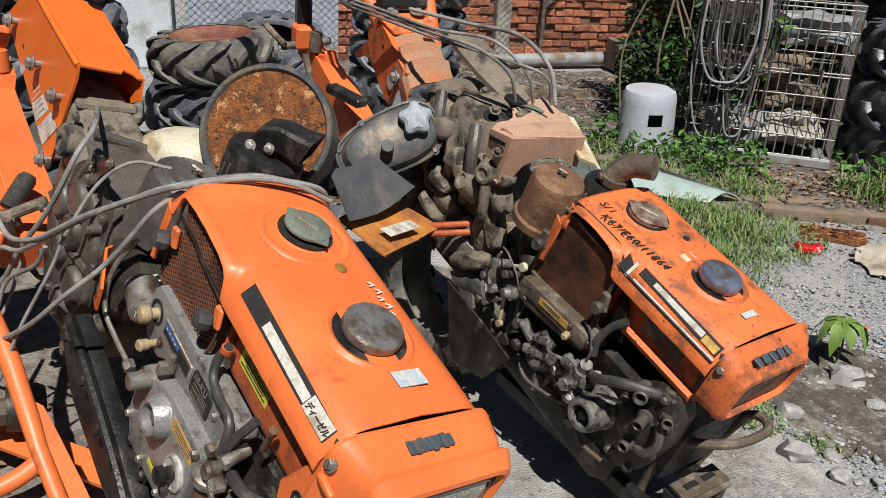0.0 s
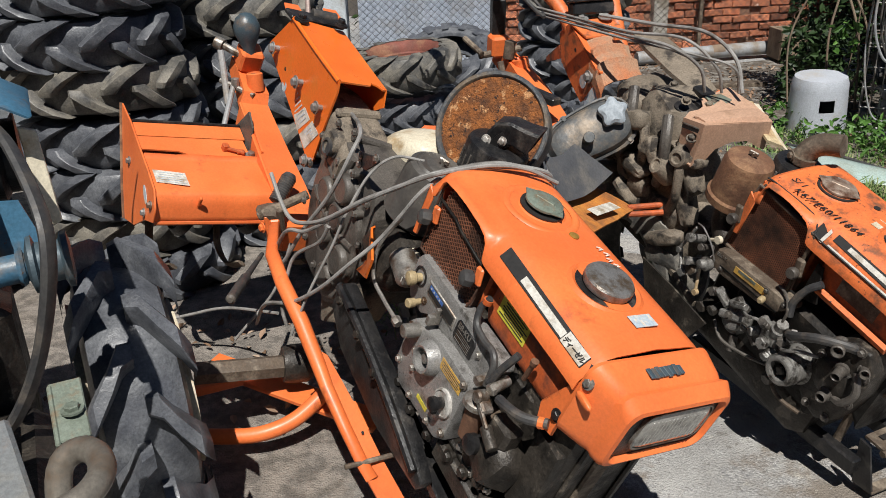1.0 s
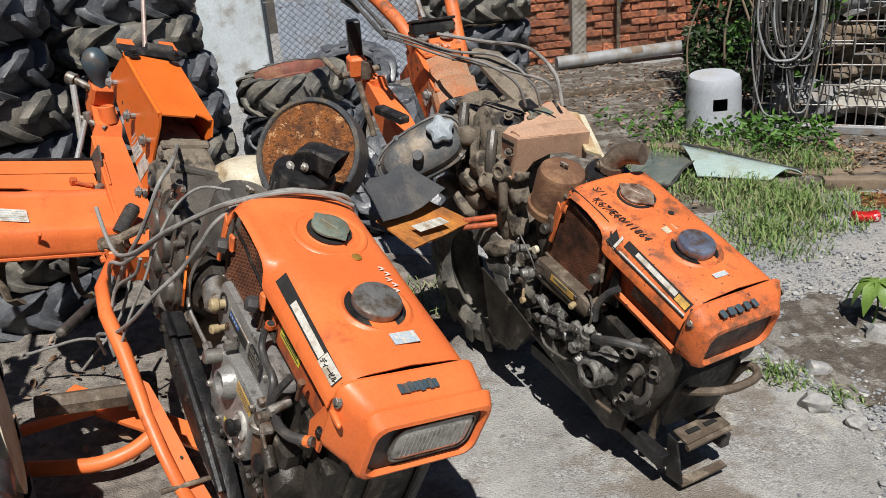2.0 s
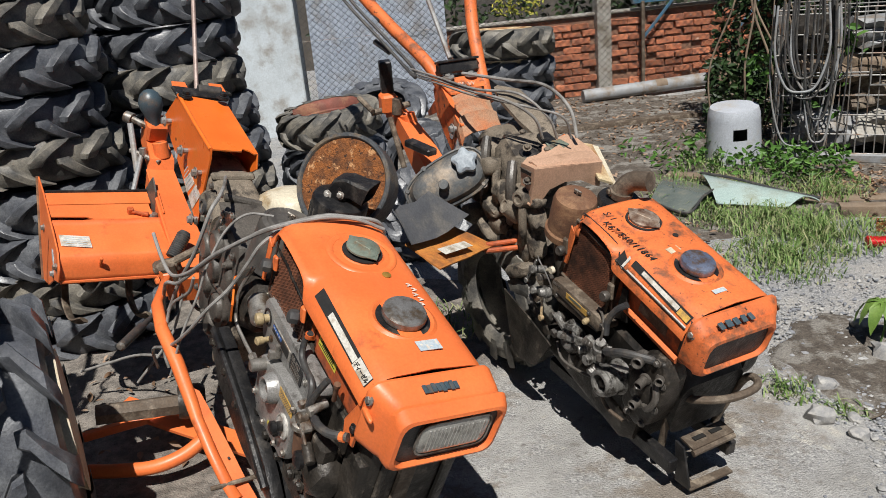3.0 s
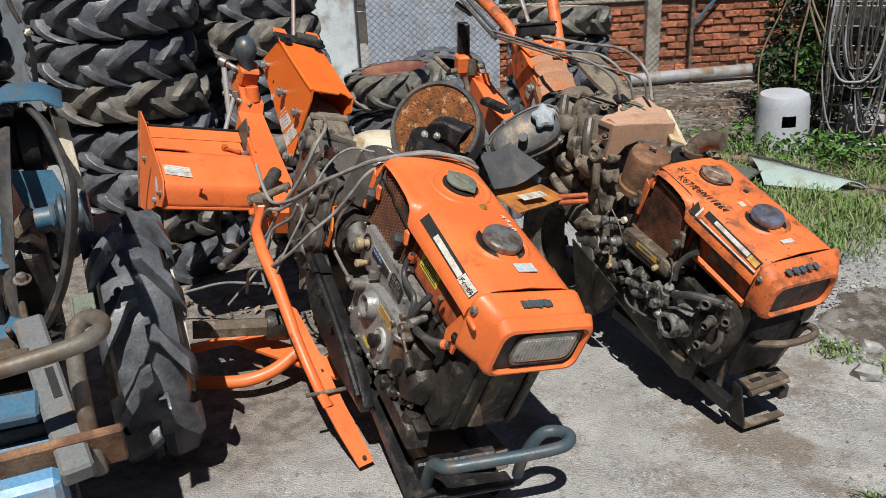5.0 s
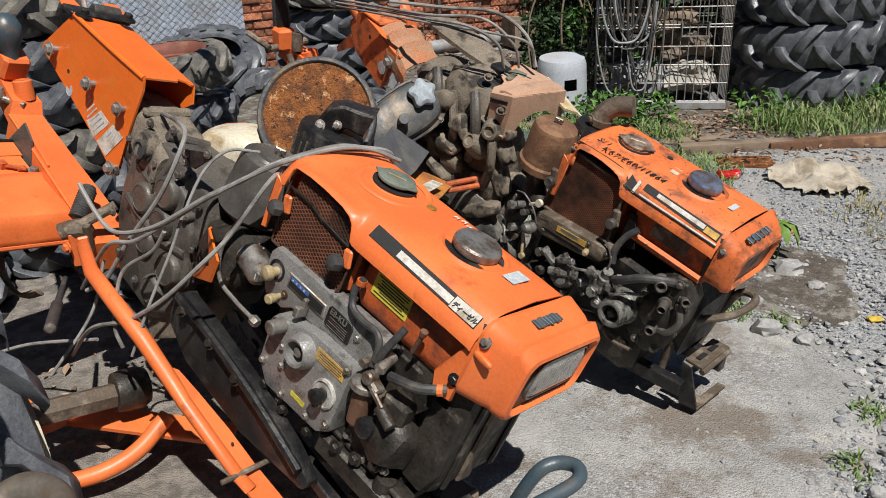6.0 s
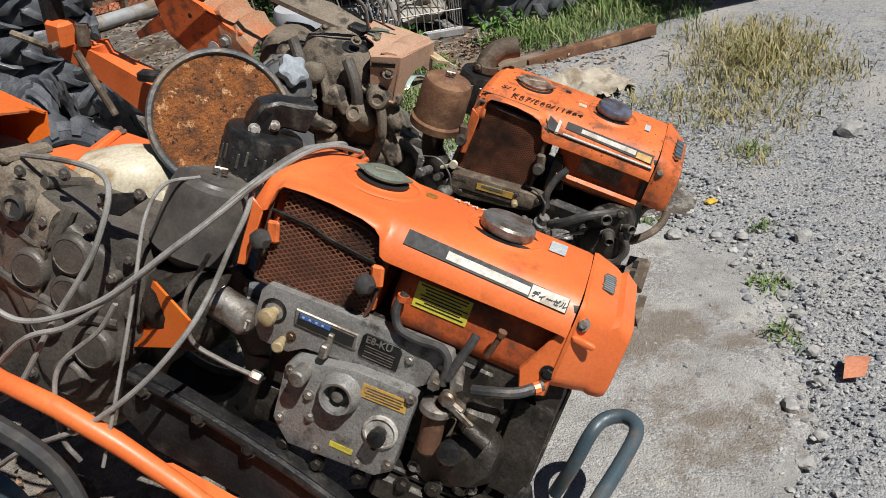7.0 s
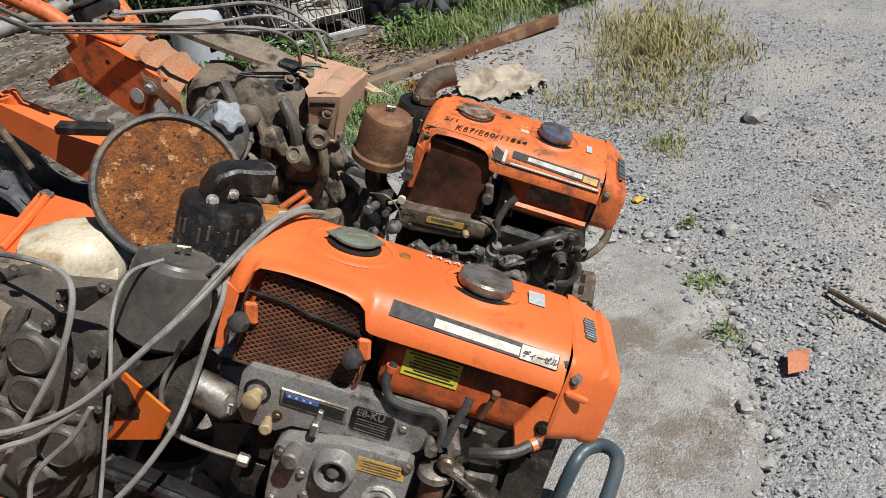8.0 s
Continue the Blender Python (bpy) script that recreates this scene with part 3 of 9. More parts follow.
def lug_mesh(R, W, material, side, lug_h, wide, start=0.12):
    """One curved chevron lug, from the middle of the tread over the shoulder."""
    h = W / 2
    verts, faces = [], []
    outl = [(start, R - 0.002, 0.0), (start - 0.22, R - 0.003, 0.02), (-0.45, R - 0.006, 0.11), (-0.78, R - 0.018, 0.23), (-0.97, R - 0.046, 0.315), (-0.99, R - 0.085, 0.345)]
    for j, (zf, r, sweep) in enumerate(outl):
        hh = (lug_h * 0.75, lug_h, lug_h, lug_h * 1.08, lug_h * 1.05, 0.010)[j]
        wb, wt = wide * (0.8, 1, 1, 1.05, 1.1, 1.0)[j], wide * (0.52, 0.66, 0.68, 0.74, 0.80, 0.75)[j]
        for rr, dq in ((r - 0.012, -wb), (r + hh * 0.85, -wt * 1.15), (r + hh, -wt * 0.85), (r + hh, wt * 0.85), (r + hh * 0.85, wt * 1.15), (r - 0.012, wb)):
            q = sweep * 1.2 * 0.38 / R + dq / R
            verts.append((rr * math.cos(q), rr * math.sin(q), -zf * side * h))
    n = 6
    for j in range(len(outl) - 1):
        for k in range(n - 1):
            a = n * j + k
            faces.append((a, a + 1, a + n + 1, a + n) if side > 0 else (a + n, a + n + 1, a + 1, a))
    e = n * (len(outl) - 1)
    faces += [tuple(range(n)), tuple(range(e + n - 1, e - 1, -1))]
    me = bpy.data.meshes.new("lug")
    me.from_pydata(verts, [], faces)
    me.materials.append(material)
    me.polygons.foreach_set("use_smooth", [True] * len(faces))
    me.set_sharp_from_angle(angle=radians(40))
    return me


def tyre_kind(R, W, rim, lugs, material, lug_h, wide, start=0.12):
    return (carcass_mesh(R, W, rim, material), lug_mesh(R, W, material, 1, lug_h, wide, start), lug_mesh(R, W, material, -1, lug_h, wide, start), lugs)


def tyre_parts(kind, parent, m=None):
    body, la, lb, lugs = kind
    c = new("carcass", body)
    c.parent = parent
    base = m if m is not None else Matrix()
    c.matrix_local = base
    for i in range(lugs):
        for mesh, half in ((la, 0.0), (lb, 0.5)):
            o = new("lug", mesh)
            o.parent = parent
            o.matrix_local = base @ pose(0, 0, 0, 0, 0, 360.0 * (i + half) / lugs)
    return c


TY_BIG = tyre_kind(0.355, 0.205, 0.21, 10, RUBBER, 0.046, 0.041)
TY_BIG2 = tyre_kind(0.355, 0.205, 0.21, 10, RUBBER_DUSTY, 0.046, 0.041)
TY_SMALL = tyre_kind(0.29, 0.19, 0.165, 12, RUBBER, 0.030, 0.030)
TY_SMALL2 = tyre_kind(0.28, 0.18, 0.165, 12, RUBBER_DUSTY, 0.028, 0.030)
TY_HUGE = tyre_kind(0.52, 0.32, 0.31, 13, RUBBER, 0.045, 0.046)


def tyre(kind, m, label, group, rim=None, rim_r=0.16, w=0.19):
    t = thing("tyre", label, "tyre", m, group)
    tyre_parts(kind, t)
    if rim:
        part("rim", join(lathe((0, 0, 0), (0, 0, 1), [(-w * 0.46, rim_r + 0.008), (-w * 0.42, rim_r - 0.01), (-w * 0.2, rim_r - 0.03), (w * 0.2, rim_r - 0.03),
                                                      (w * 0.42, rim_r - 0.01), (w * 0.49, rim_r + 0.012), (w * 0.46, rim_r + 0.014), (w * 0.17, rim_r - 0.036), (-w * 0.17, rim_r - 0.036), (-w * 0.44, rim_r + 0.008)], 40, False)), rim, t,
             "rusty wheel rim")
    return t


def stack(x, y, z0, n, mesh, pitch, label, group, wob=0.03, lean=(0, 0)):
    for k in range(n):
        tyre(mesh[k % len(mesh)], pose(x + lean[0] * k + random.uniform(-wob, wob), y + lean[1] * k + random.uniform(-wob, wob), z0 + pitch * (k + 0.5),
                                       random.uniform(-3, 3), random.uniform(-3, 3), random.uniform(0, 360)), label, group)


stack(-2.10, 2.58, 0.0, 9, [TY_BIG, TY_BIG2, TY_BIG], 0.198, "worn black lugged tractor tyre lying in a tall stack", "stacked tyres", 0.035, (-0.012, 0.0))
stack(-1.84, 3.38, 0.0, 9, [TY_BIG, TY_BIG, TY_BIG2], 0.198, "worn black lugged tractor tyre lying in a tall stack", "stacked tyres", 0.03, (-0.022, 0.01))
stack(-2.95, 2.12, 0.0, 9, [TY_BIG], 0.198, "worn black lugged tractor tyre lying in a tall stack", "stacked tyres", 0.04)
stack(-2.62, 3.4, 0.0, 8, [TY_BIG], 0.212, "worn black lugged tractor tyre lying in a tall stack", "stacked tyres", 0.04)
stack(-1.38, 4.05, 0.02, 3, [TY_SMALL], 0.19, "black lugged tiller tyre lying in a low stack", "low tyre stack", 0.03)
RIMRED = surf("rusty_red_rim", (0.22, 0.07, 0.05), (0.15, 0.055, 0.04), 12.0, (0.7, 0.9), 0.1, 0.3, 60.0, dirt=(0.28, 0.14, 0.08), amount=0.35, dscale=10.0)
RIMCREAM = surf("rusty_cream_rim", (0.55, 0.45, 0.28), (0.48, 0.36, 0.20), 9.0, (0.5, 0.8), 0.1, 0.2, 60.0, dirt=(0.28, 0.13, 0.05), amount=0.4, dscale=9.0)
tyre(tyre_kind(0.295, 0.20, 0.185, 11, RUBBER_DUSTY, 0.026, 0.034), pose(-1.36, 3.98, 0.735, 3, -4, 20), "dusty lugged tiller tyre on a rusty red rim", "low tyre stack", RIMRED, 0.190, 0.20)
for x, y, z, rx, ry, rz in ((-1.05, 4.55, 0.31, 82, 0, 10), (-0.75, 4.3, 0.30, 84, 5, 80), (-0.72, 3.85, 0.22, 60, 0, 40), (-1.13, 3.40, 0.14, 12, 5, 10), (-1.35, 4.7, 0.66, 20, 8, 0),
                            (-1.75, 4.5, 0.3, 75, 0, -10), (-0.3, 4.1, 0.28, 70, 10, 130), (-1.22, 3.02, 0.12, 4, 0, 50)):
    tyre(TY_SMALL, pose(x, y, z, rx, ry, rz), "black lugged tiller tyre thrown on the heap behind the machines", "heaped tyres")
stack(-0.80, 5.75, 0.04, 4, [TY_BIG], 0.2, "black lugged tyre lying in a low stack at the wall", "wall tyre stack", 0.03)
tyre(TY_BIG2, pose(-0.78, 5.72, 0.95, -3, 2, 20), "dusty lugged tyre on a rusty cream rim at the wall", "wall tyre stack", RIMCREAM, 0.215, 0.21)


# ---- the two tillers: engine with hood, tank, screens and controls ----
def profile(x, yc, hw, zt, ldepth, rdepth, bulge):
    """One cross section of the hood, from the left lip over the top to the right lip."""
    pts = [(-hw - 0.012, -ldepth), (-hw - 0.010, -min(ldepth * 0.8, 0.055)), (-hw + 0.008, -min(ldepth * 0.5, 0.03)), (-hw + 0.022, -0.012), (-hw + 0.040, -0.003), (-hw * 0.62, 0.001), (-hw * 0.3, 0.004)]
    out = [(x, yc + a, zt + b) for a, b in pts]
    out += [(x, yc, zt + 0.005 + bulge)]
    pr = [(-hw - 0.012, -rdepth), (-hw - 0.010, -rdepth * 0.7), (-hw + 0.008, -0.03), (-hw + 0.022, -0.012), (-hw + 0.040, -0.003), (-hw * 0.62, 0.001), (-hw * 0.3, 0.004)]
    return out + [(x, yc - a, zt + b) for a, b in pr[::-1]]


def on_side(x, s, yc, hw, zt, off=0.0015):
    """A place on the slanting left side of the hood: s from 0 at the shoulder to 1 near the lip."""
    a, b = (-hw + 0.024, -0.0115), (-hw - 0.0095, -0.052)
    y, z = a[0] + (b[0] - a[0]) * s, a[1] + (b[1] - a[1]) * s
    d = Vector((0, b[1] - a[1], a[0] - b[0])).normalized()
    return Vector((x, yc + y, zt + z)) + d * off * (1 if d.y < 0 else -1)


def strip_on_side(xa, xb, sa, sb, ta, tb, g, off=0.0018):
    bm = bmesh.new()
    q = [on_side(xa, sa, *g, off), on_side(xb, ta, *g, off), on_side(xb, tb, *g, off), on_side(xa, sb, *g, off)]
    lo = [bm.verts.new(p) for p in q]
    hi = [bm.verts.new(p + Vector((0, -0.0006, 0.0006))) for p in q]
    bm.faces.new(hi)
    bm.faces.new(lo[::-1])
    for k in range(4):
        bm.faces.new((lo[k], lo[(k + 1) % 4], hi[(k + 1) % 4], hi[k]))
    return bm


def woven_screen(parent, x0, x1, z0, z1, y, arch, pitchm=0.0075):
    """Diagonal expanded-metal mesh over a dark core."""
    core = prism([(x0, z0), (x1, z0), (x1, z1 - arch), (x0 + (x1 - x0) * 0.12, z1)], "y", y + 0.006, y + 0.03, 0.004)
    c = part("radiator_core", core, DARKCORE, parent, "dark radiator core behind the screen")
    vv, ff = [], []
    r = 0.0011

    def strand(p, q):
        p, q = Vector(p), Vector(q)
        d = (q - p).normalized()
        a, b = Vector((0, 1, 0)), d.cross(Vector((0, 1, 0)))
        base = len(vv)
        for e in (p, q):
            for k in range(3):
                w = 2.094 * k
                vv.append(e + a * (r * math.cos(w)) + b * (r * 1.3 * math.sin(w)))
        for k in range(3):
            ff.append((base + k, base + (k + 1) % 3, base + 3 + (k + 1) % 3, base + 3 + k))

    def top(x):
        f = (x - x0) / (x1 - x0)
        return z1 - arch * max(0.0, (f - 0.12) / 0.88) if f > 0.12 else z0 + (z1 - z0) * f / 0.12 if f > 0 else z0
    sl = 0.62
    for sgn in (1, -1):
        cc = -2.0
        while cc < 2.0:
            inside = [(x, sgn * sl * (x - x0) + cc + z0) for x in np.linspace(x0 + 0.002, x1 - 0.002, 60)]
            inside = [(x, z) for x, z in inside if z0 + 0.002 < z < top(x) - 0.002]
            if len(inside) > 2:
                strand((inside[0][0], y, inside[0][1]), (inside[-1][0], y, inside[-1][1]))
            cc += pitchm
    me = bpy.data.meshes.new("screen")
    me.from_pydata([tuple(v) for v in vv], [], ff)
    me.materials.append(SCREEN)
    s = new("screen", me)
    s.parent = parent
    tagged(s, "rusty woven metal radiator screen", kind="stuff")
    return c


def hood_set(m, x0, xs, x1, yc, hw, zt, paint, cut, cap_rad, cap_fuel, rad_mat, fuel_mat, nose_h, light_on, cs=1.0, shift=0.02, front=-0.012, sink=0.0):
    """Hood, nose with headlight, and both filler caps."""
    ca, cb = cut
    st = [(x0, .085, -0.028), (x0 + .012, .08, -0.010), (x0 + .028, .075, -0.003), (ca - .006, .072, 0), (ca - .001, .050, 0), (ca + .004, .028, 0), (ca + .014, .017, 0.001), (ca + .06, .012, 0.001), ((ca + cb) / 2, .012, 0.001), (cb - .05, .016, 0),
          (cb - .022, .024, 0), (cb - .008, .036, 0), (cb - .002, .056, 0), (cb + .003, .072, 0), (cb + .012, .077, 0), (cb + .03, .078, 0), (cb + .10, .078, 0), ((cb + xs) / 2, .078, 0), (xs - .06, .078, 0), (xs - .012, .078, -.001), (xs - .002, .078, -.003)]
    secs = []
    for x, ld, dz in st:
        secs.append(profile(x, yc, hw - (0.012 if x < x0 + .01 else 0), zt + dz, ld, .085, 0.003 if x > cb else 0.0))
    hood = part("hood", shell(loft(secs, close=False), 0.004), paint, m, "pressed steel hood with two filler necks", angle=50)
    part("hood_back", prism([(yc - hw + 0.02, zt - 0.03), (yc + hw - 0.02, zt - 0.03), (yc + hw, zt - 0.15), (yc - hw + 0.05, zt - 0.15)], "x", x0 + 0.004, x0 + 0.01, 0.001), paint, hood)
    part("corner_leg", prism([(x0 + 0.002, zt - 0.06), (x0 + 0.03, zt - 0.075), (x0 + 0.022, zt - 0.20), (x0 + 0.004, zt - 0.205)], "y", yc - hw - 0.012, yc - hw - 0.006, 0.002), paint, hood)
    # nose shell
    zb = zt - nose_h
    zm, hz = (zt + zb) / 2, nose_h / 2
    zf = zm - .018
    w = x1 - xs
    yf, wf = yc + shift, hw + front
    sec = [rrect(xs + 0.0005, yc, zm - .003, hw + 0.006, hz - .003, 0.030), rrect(xs + 0.008, yc, zm - .002, hw + 0.008, hz - .002, 0.034), rrect(xs + w * .50, yc + shift * .5, zm - .009, hw - 0.004, hz - 0.008, 0.036),
           rrect(xs + w * .62, yc + shift * .7, zm - .013, hw - 0.010, hz - 0.012, 0.034), rrect(xs + w * .72, yf, zm - .012, wf + 0.004, hz - 0.009, 0.026), rrect(x1 - 0.012, yf, zf, wf + 0.002, hz - 0.016, 0.028),
           rrect(x1 - 0.003, yf, zf, wf - 0.003, hz - 0.020, 0.030), rrect(x1, yf, zf, wf - 0.012, hz - 0.028, 0.030), rrect(x1 - 0.012, yf, zf, wf - 0.019, hz - 0.034, 0.030)]
    nose = part("nose", shell(loft(sec, caps=False), 0.003), paint, m, "orange nose panel round the headlight", angle=28)
    part("seam_frame", shell(loft([rrect(xs - 0.016, yc, zm - .006, hw - 0.004, hz - .010, 0.030), rrect(xs + 0.02, yc, zm - .006, hw - 0.004, hz - .010, 0.030)], caps=False), 0.003), INK, nose, "dark gap between hood and nose")
    part("lamp_bowl", loft([rrect(x1 - 0.013, yf, zf, wf - 0.018, hz - 0.034, 0.03), rrect(x1 - 0.05, yf, zf, wf - 0.03, hz - 0.046, 0.03)]), BLACK, nose, "black headlight recess")
    if light_on:
        yl, zl, wl, hl_ = yf + .014, zf + .004, wf - 0.050, hz - 0.050
        lens = part("headlight", loft([rrect(x1 - 0.03, yl, zl, wl, hl_, 0.026), rrect(x1 - 0.010, yl, zl, wl, hl_, 0.028), rrect(x1 - 0.004, yl, zl, wl - .010, hl_ - .008, 0.024), rrect(x1 - 0.002, yl, zl, wl - .03, hl_ - .022, 0.016)]), LENS, nose, "grimy ribbed headlight glass")
        for k in range(-7, 8):
            part("lens_rib", cyl((x1 - 0.0045, yl + k * 0.0105, zl - (hl_ - .014)), (x1 - 0.0045, yl + k * 0.0105, zl + (hl_ - .014)), 0.0032, 8), LENS, lens)
        part("lens_ring", shell(loft([rrect(x1 - 0.03, yl, zl, wl + .003, hl_ + .003, 0.028), rrect(x1 - 0.006, yl, zl, wl + .003, hl_ + .003, 0.028)], caps=False), 0.004), STEEL, lens, "dull metal headlight rim")
    for s in (-1, 1):
        part("nose_bolt", bolt((xs + 0.016, yc + s * (hw + 0.004), zt - 0.045), (0, s, 0.3), 0.009, 0.008), STEEL, nose)
        if light_on:
            part("nose_ear", lump((xs + 0.030, yc + s * (hw + 0.007), zt - 0.078), (.024, .006, .007), 3, .05, 3, (0, 4, 0)), paint, nose)
    # caps
    x, y = cap_rad
    part("filler_neck", lathe((x, y, zt - .004), (0, 0, 1), [(0, .075), (.004, .070), (.012, .052), (.016, .042)], 32), paint, hood)
    if light_on:
        part("filler_ring", lathe((x, y, zt + .0035), (0, 0, 1), [(0, .098), (.0035, .094), (.0045, .088), (.0025, .080), (0, .078)], 40, False), paint, hood)
    part("filler_opening", lathe((x, y, zt + .009 - sink * .35), (0, 0, 1), [(0, .056), (.0035, .0555), (.0035, .003)], 28), INK, hood, "dark opening round the cap")
    zc = zt - sink
    rc = part("radiator_cap", join(lathe((x, y, zc + .010), (0, 0, 1), [(0, .034), (.008, .035), (.011, .047), (.016, .047), (.019, .040), (.022, .016), (.021, 0.002)], 28),
                                   prism([(x - .060, y - .016), (x - .04, y - .028), (x + .04, y - .022), (x + .060, y + .014), (x + .04, y + .028), (x - .04, y + .024)], "z", zc + .021, zc + .025, .001),
                                   box((x, y, zc + .029), (.05, .012, .008), .002, (0, 0, 30))), rad_mat, m, "oxidised pressure cap on the radiator")
    x, y = cap_fuel
    part("cap_recess", lathe((x, y, zt - .008), (0, 0, 1), [(0.004, .056 * cs), (.0135, .064 * cs), (.0165, .071 * cs), (.010, .080 * cs)], 40, False), paint, hood)
    part("recess_floor", lathe((x, y, zt - .004), (0, 0, 1), [(0, .063 * cs), (.0095, .063 * cs)], 32), BLACK, hood)
    part("fuel_cap", lathe((x, y, zt - .004), (0.03, -0.02, 1), [(0, .040 * cs), (.012, .041 * cs), (.014, .0495 * cs), (.018, .0510 * cs), (.031, .0505 * cs), (.036, .047 * cs), (.038, .040 * cs), (.0395, .020 * cs), (.040, .002)], 40), fuel_mat, m, "round metal fuel cap with a thick rim")
    return hood


def lens_material():
    m = surf("headlight_glass", (0.40, 0.39, 0.36), (0.32, 0.31, 0.28), 12.0, (0.12, 0.3), 0.3, 0.05, 60.0, dirt=(0.08, 0.07, 0.06), amount=0.25, dscale=18.0, coat=0.6)
    return m


LENS = lens_material()
PALEMETAL = surf("pale_cast_metal", (0.58, 0.56, 0.52), (0.42, 0.40, 0.37), 30.0, (0.4, 0.6), 0.2, 0.4, 90.0, dirt=(0.16, 0.13, 0.10), amount=0.3, dscale=30.0)

# ---- first tiller ----
E1 = pose(-0.032, 1.401, 0.833, -13, 20.95, -42.67)
t1 = thing("power_tiller", "two-wheel power tiller with bright orange hood, nose down on concrete", "power tiller", E1, "power tillers")
G1 = (0.143, 0.160, 0.008)
h1 = hood_set(t1, -0.305, 0.345, 0.456, 0.143, 0.160, 0.008, ORANGE, (-0.262, -0.035), (-0.115, 0.158), (0.160, 0.150), CAPGREEN, CAPTOP, 0.195, True, 1.12)
part("stripe", strip_on_side(0.0, 0.325, 0.02, 0.62, 0.20, 0.74, G1), INK, h1, "black decal stripe")
part("stripe", strip_on_side(0.085, 0.25, 0.24, 0.56, 0.33, 0.64, G1, 0.0028), WHITE, h1, "pale inlay of the decal stripe")
part("stripe", strip_on_side(0.252, 0.323, 0.20, 0.72, 0.20, 0.74, G1, 0.0030), WHITE, h1, "white end of the decal stripe")
d_u = Vector((1, 0, 0))
d_s = (on_side(0, 0, *G1) - on_side(0, 1, *G1)).normalized()
d_n = d_u.cross(d_s)


def side_text(x, s, off):
    p = on_side(x, s, *G1, off)
    return Matrix(((d_u.x, d_s.x, d_n.x, p.x), (d_u.y, d_s.y, d_n.y, p.y), (d_u.z, d_s.z, d_n.z, p.z), (0, 0, 0, 1)))


text_mesh("ディーゼル", 0.0136, side_text(0.2545, 0.60, 0.0052), INK, "lettering", h1, "black word on the decal", shear=0.2, bold=0.035)
part("sticker", box((0.270, 0.165, 0.0185), (0.034, 0.062, 0.002), 0.0003, (0, 0, 0)), PALEBLUE, h1, "scuffed pale blue sticker")
part("emblem", lathe((-0.012, 0.185, 0.0135), (0, 0, 1), [(0, .0125), (.002, .0125), (.003, .010)], 20), GOLD, h1, "small round brass emblem")
for k in range(8):
    part("badge_bar", box((0.388 + .0012 * math.sin(k * 2.1), 0.100 + k * 0.0118, 0.0005 - .002), (.024 + .003 * math.sin(k * 3.3), .0105, .004), .001, (0, 5, 4 * math.sin(k * 5.0))), BLUEBAR, h1, "worn dark badge")
for k in range(5):
    a = Vector((0.03 + k * 0.020, 0.222 + 0.006 * (k % 2), 0.0138))
    part("chalk_mark", tube([a, a + Vector((0.006, 0.010, 0)), a + Vector((0.012, -0.002, 0)), a + Vector((0.009, 0.013, 0))], 0.0014, 5, 3), CHALK, h1, "white chalk scribble")

# radiator, tank and engine body
woven_screen(t1, -0.268, -0.026, -0.222, -0.006, -0.012, 0.026, 0.0105)
# black strip paints the shaded void under the fold
part("screen_ledge", prism([(-0.262, -0.062), (-0.18, -0.064), (-0.15, -0.072), (-0.032, -0.084), (-0.032, -0.091), (-0.15, -0.079), (-0.18, -0.070), (-0.262, -0.068)], "y", -0.018, -0.012, 0.001), VOIDSHADE, t1, "fold across the screen, blackened as the void below it")
part("screen_rim", tube([(-0.262, -0.016, -0.215), (-0.265, -0.016, -0.08), (-0.25, -0.016, -0.018), (-0.16, -0.016, -0.02), (-0.035, -0.016, -0.048), (-0.03, -0.016, -0.21), (-0.15, -0.016, -0.217), (-0.262, -0.016, -0.215)], .003, 6, 4), DARKCORE, t1)
for x, z in ((-0.252, -0.118), (-0.030, -0.120)):
    k = part("screen_clip", box((x + .004, -0.020, z + 0.012), (.026, .012, .046), .005, (0, -12, 0)), ORANGE, t1, "orange clip holding the screen")
    part("clip_knob", join(lathe((x - .006, -0.022, z - .006), (-.25, -1, .1), [(0, .013), (.008, .020), (.020, .0205), (.030, .018), (.034, .010), (.035, .002)], 7)), HOSE, k, "black rubber knob")
part("radiator_tank", box((-0.145, 0.145, -0.11), (.25, .27, .20), .012), ORANGE_DARK, t1)
tank_sec = [rrect(x, 0.140, -0.136, 0.138 + a, 0.074 + b, 0.040, 5) for x, a, b in ((0.005, -.03, -.03), (0.012, -.008, -.010), (0.03, 0, 0), (0.30, 0, 0), (0.325, -.004, -.008), (0.335, -.02, -.02))]
tank = part("fuel_tank", loft(tank_sec), ORANGE_DARK, t1, "grimy orange fuel tank under the hood")
part("warning_label", box((0.106, 0.0005, -0.118), (.112, .0012, .054), .0004), YELLOW, tank, "yellow warning label with unreadable lines")
for k in range(7):
    part("print_line", box((0.106 + .004 * (k % 2), -0.0004, -0.096 - k * 0.0068), (.098 - .012 * (k % 3), .0008, .0026), 0), INK, tank)
part("side_plate", prism([(0.335, -0.055), (0.350, -0.05), (0.350, -0.205), (0.30, -0.215), (0.285, -0.17)], "y", -0.020, -0.012, 0.003), ORANGE, t1)
part("plate_bolt", bolt((0.338, -0.021, -0.154), (0, -1, 0), 0.010, 0.008), BLACK, t1)
blk = part("engine_block", join(box((0.03, 0.145, -0.33), (.46, .27, .24), .015), box((0.27, 0.15, -0.325), (.24, .27, .29), .03, None, 2)), GREASE, t1, "greasy dark engine block")
part("sump", join(box((0.03, 0.145, -0.50), (.52, .25, .14), .03), box((0.20, 0.02, -0.56), (.22, .08, .03), .006)), GREASE, t1)
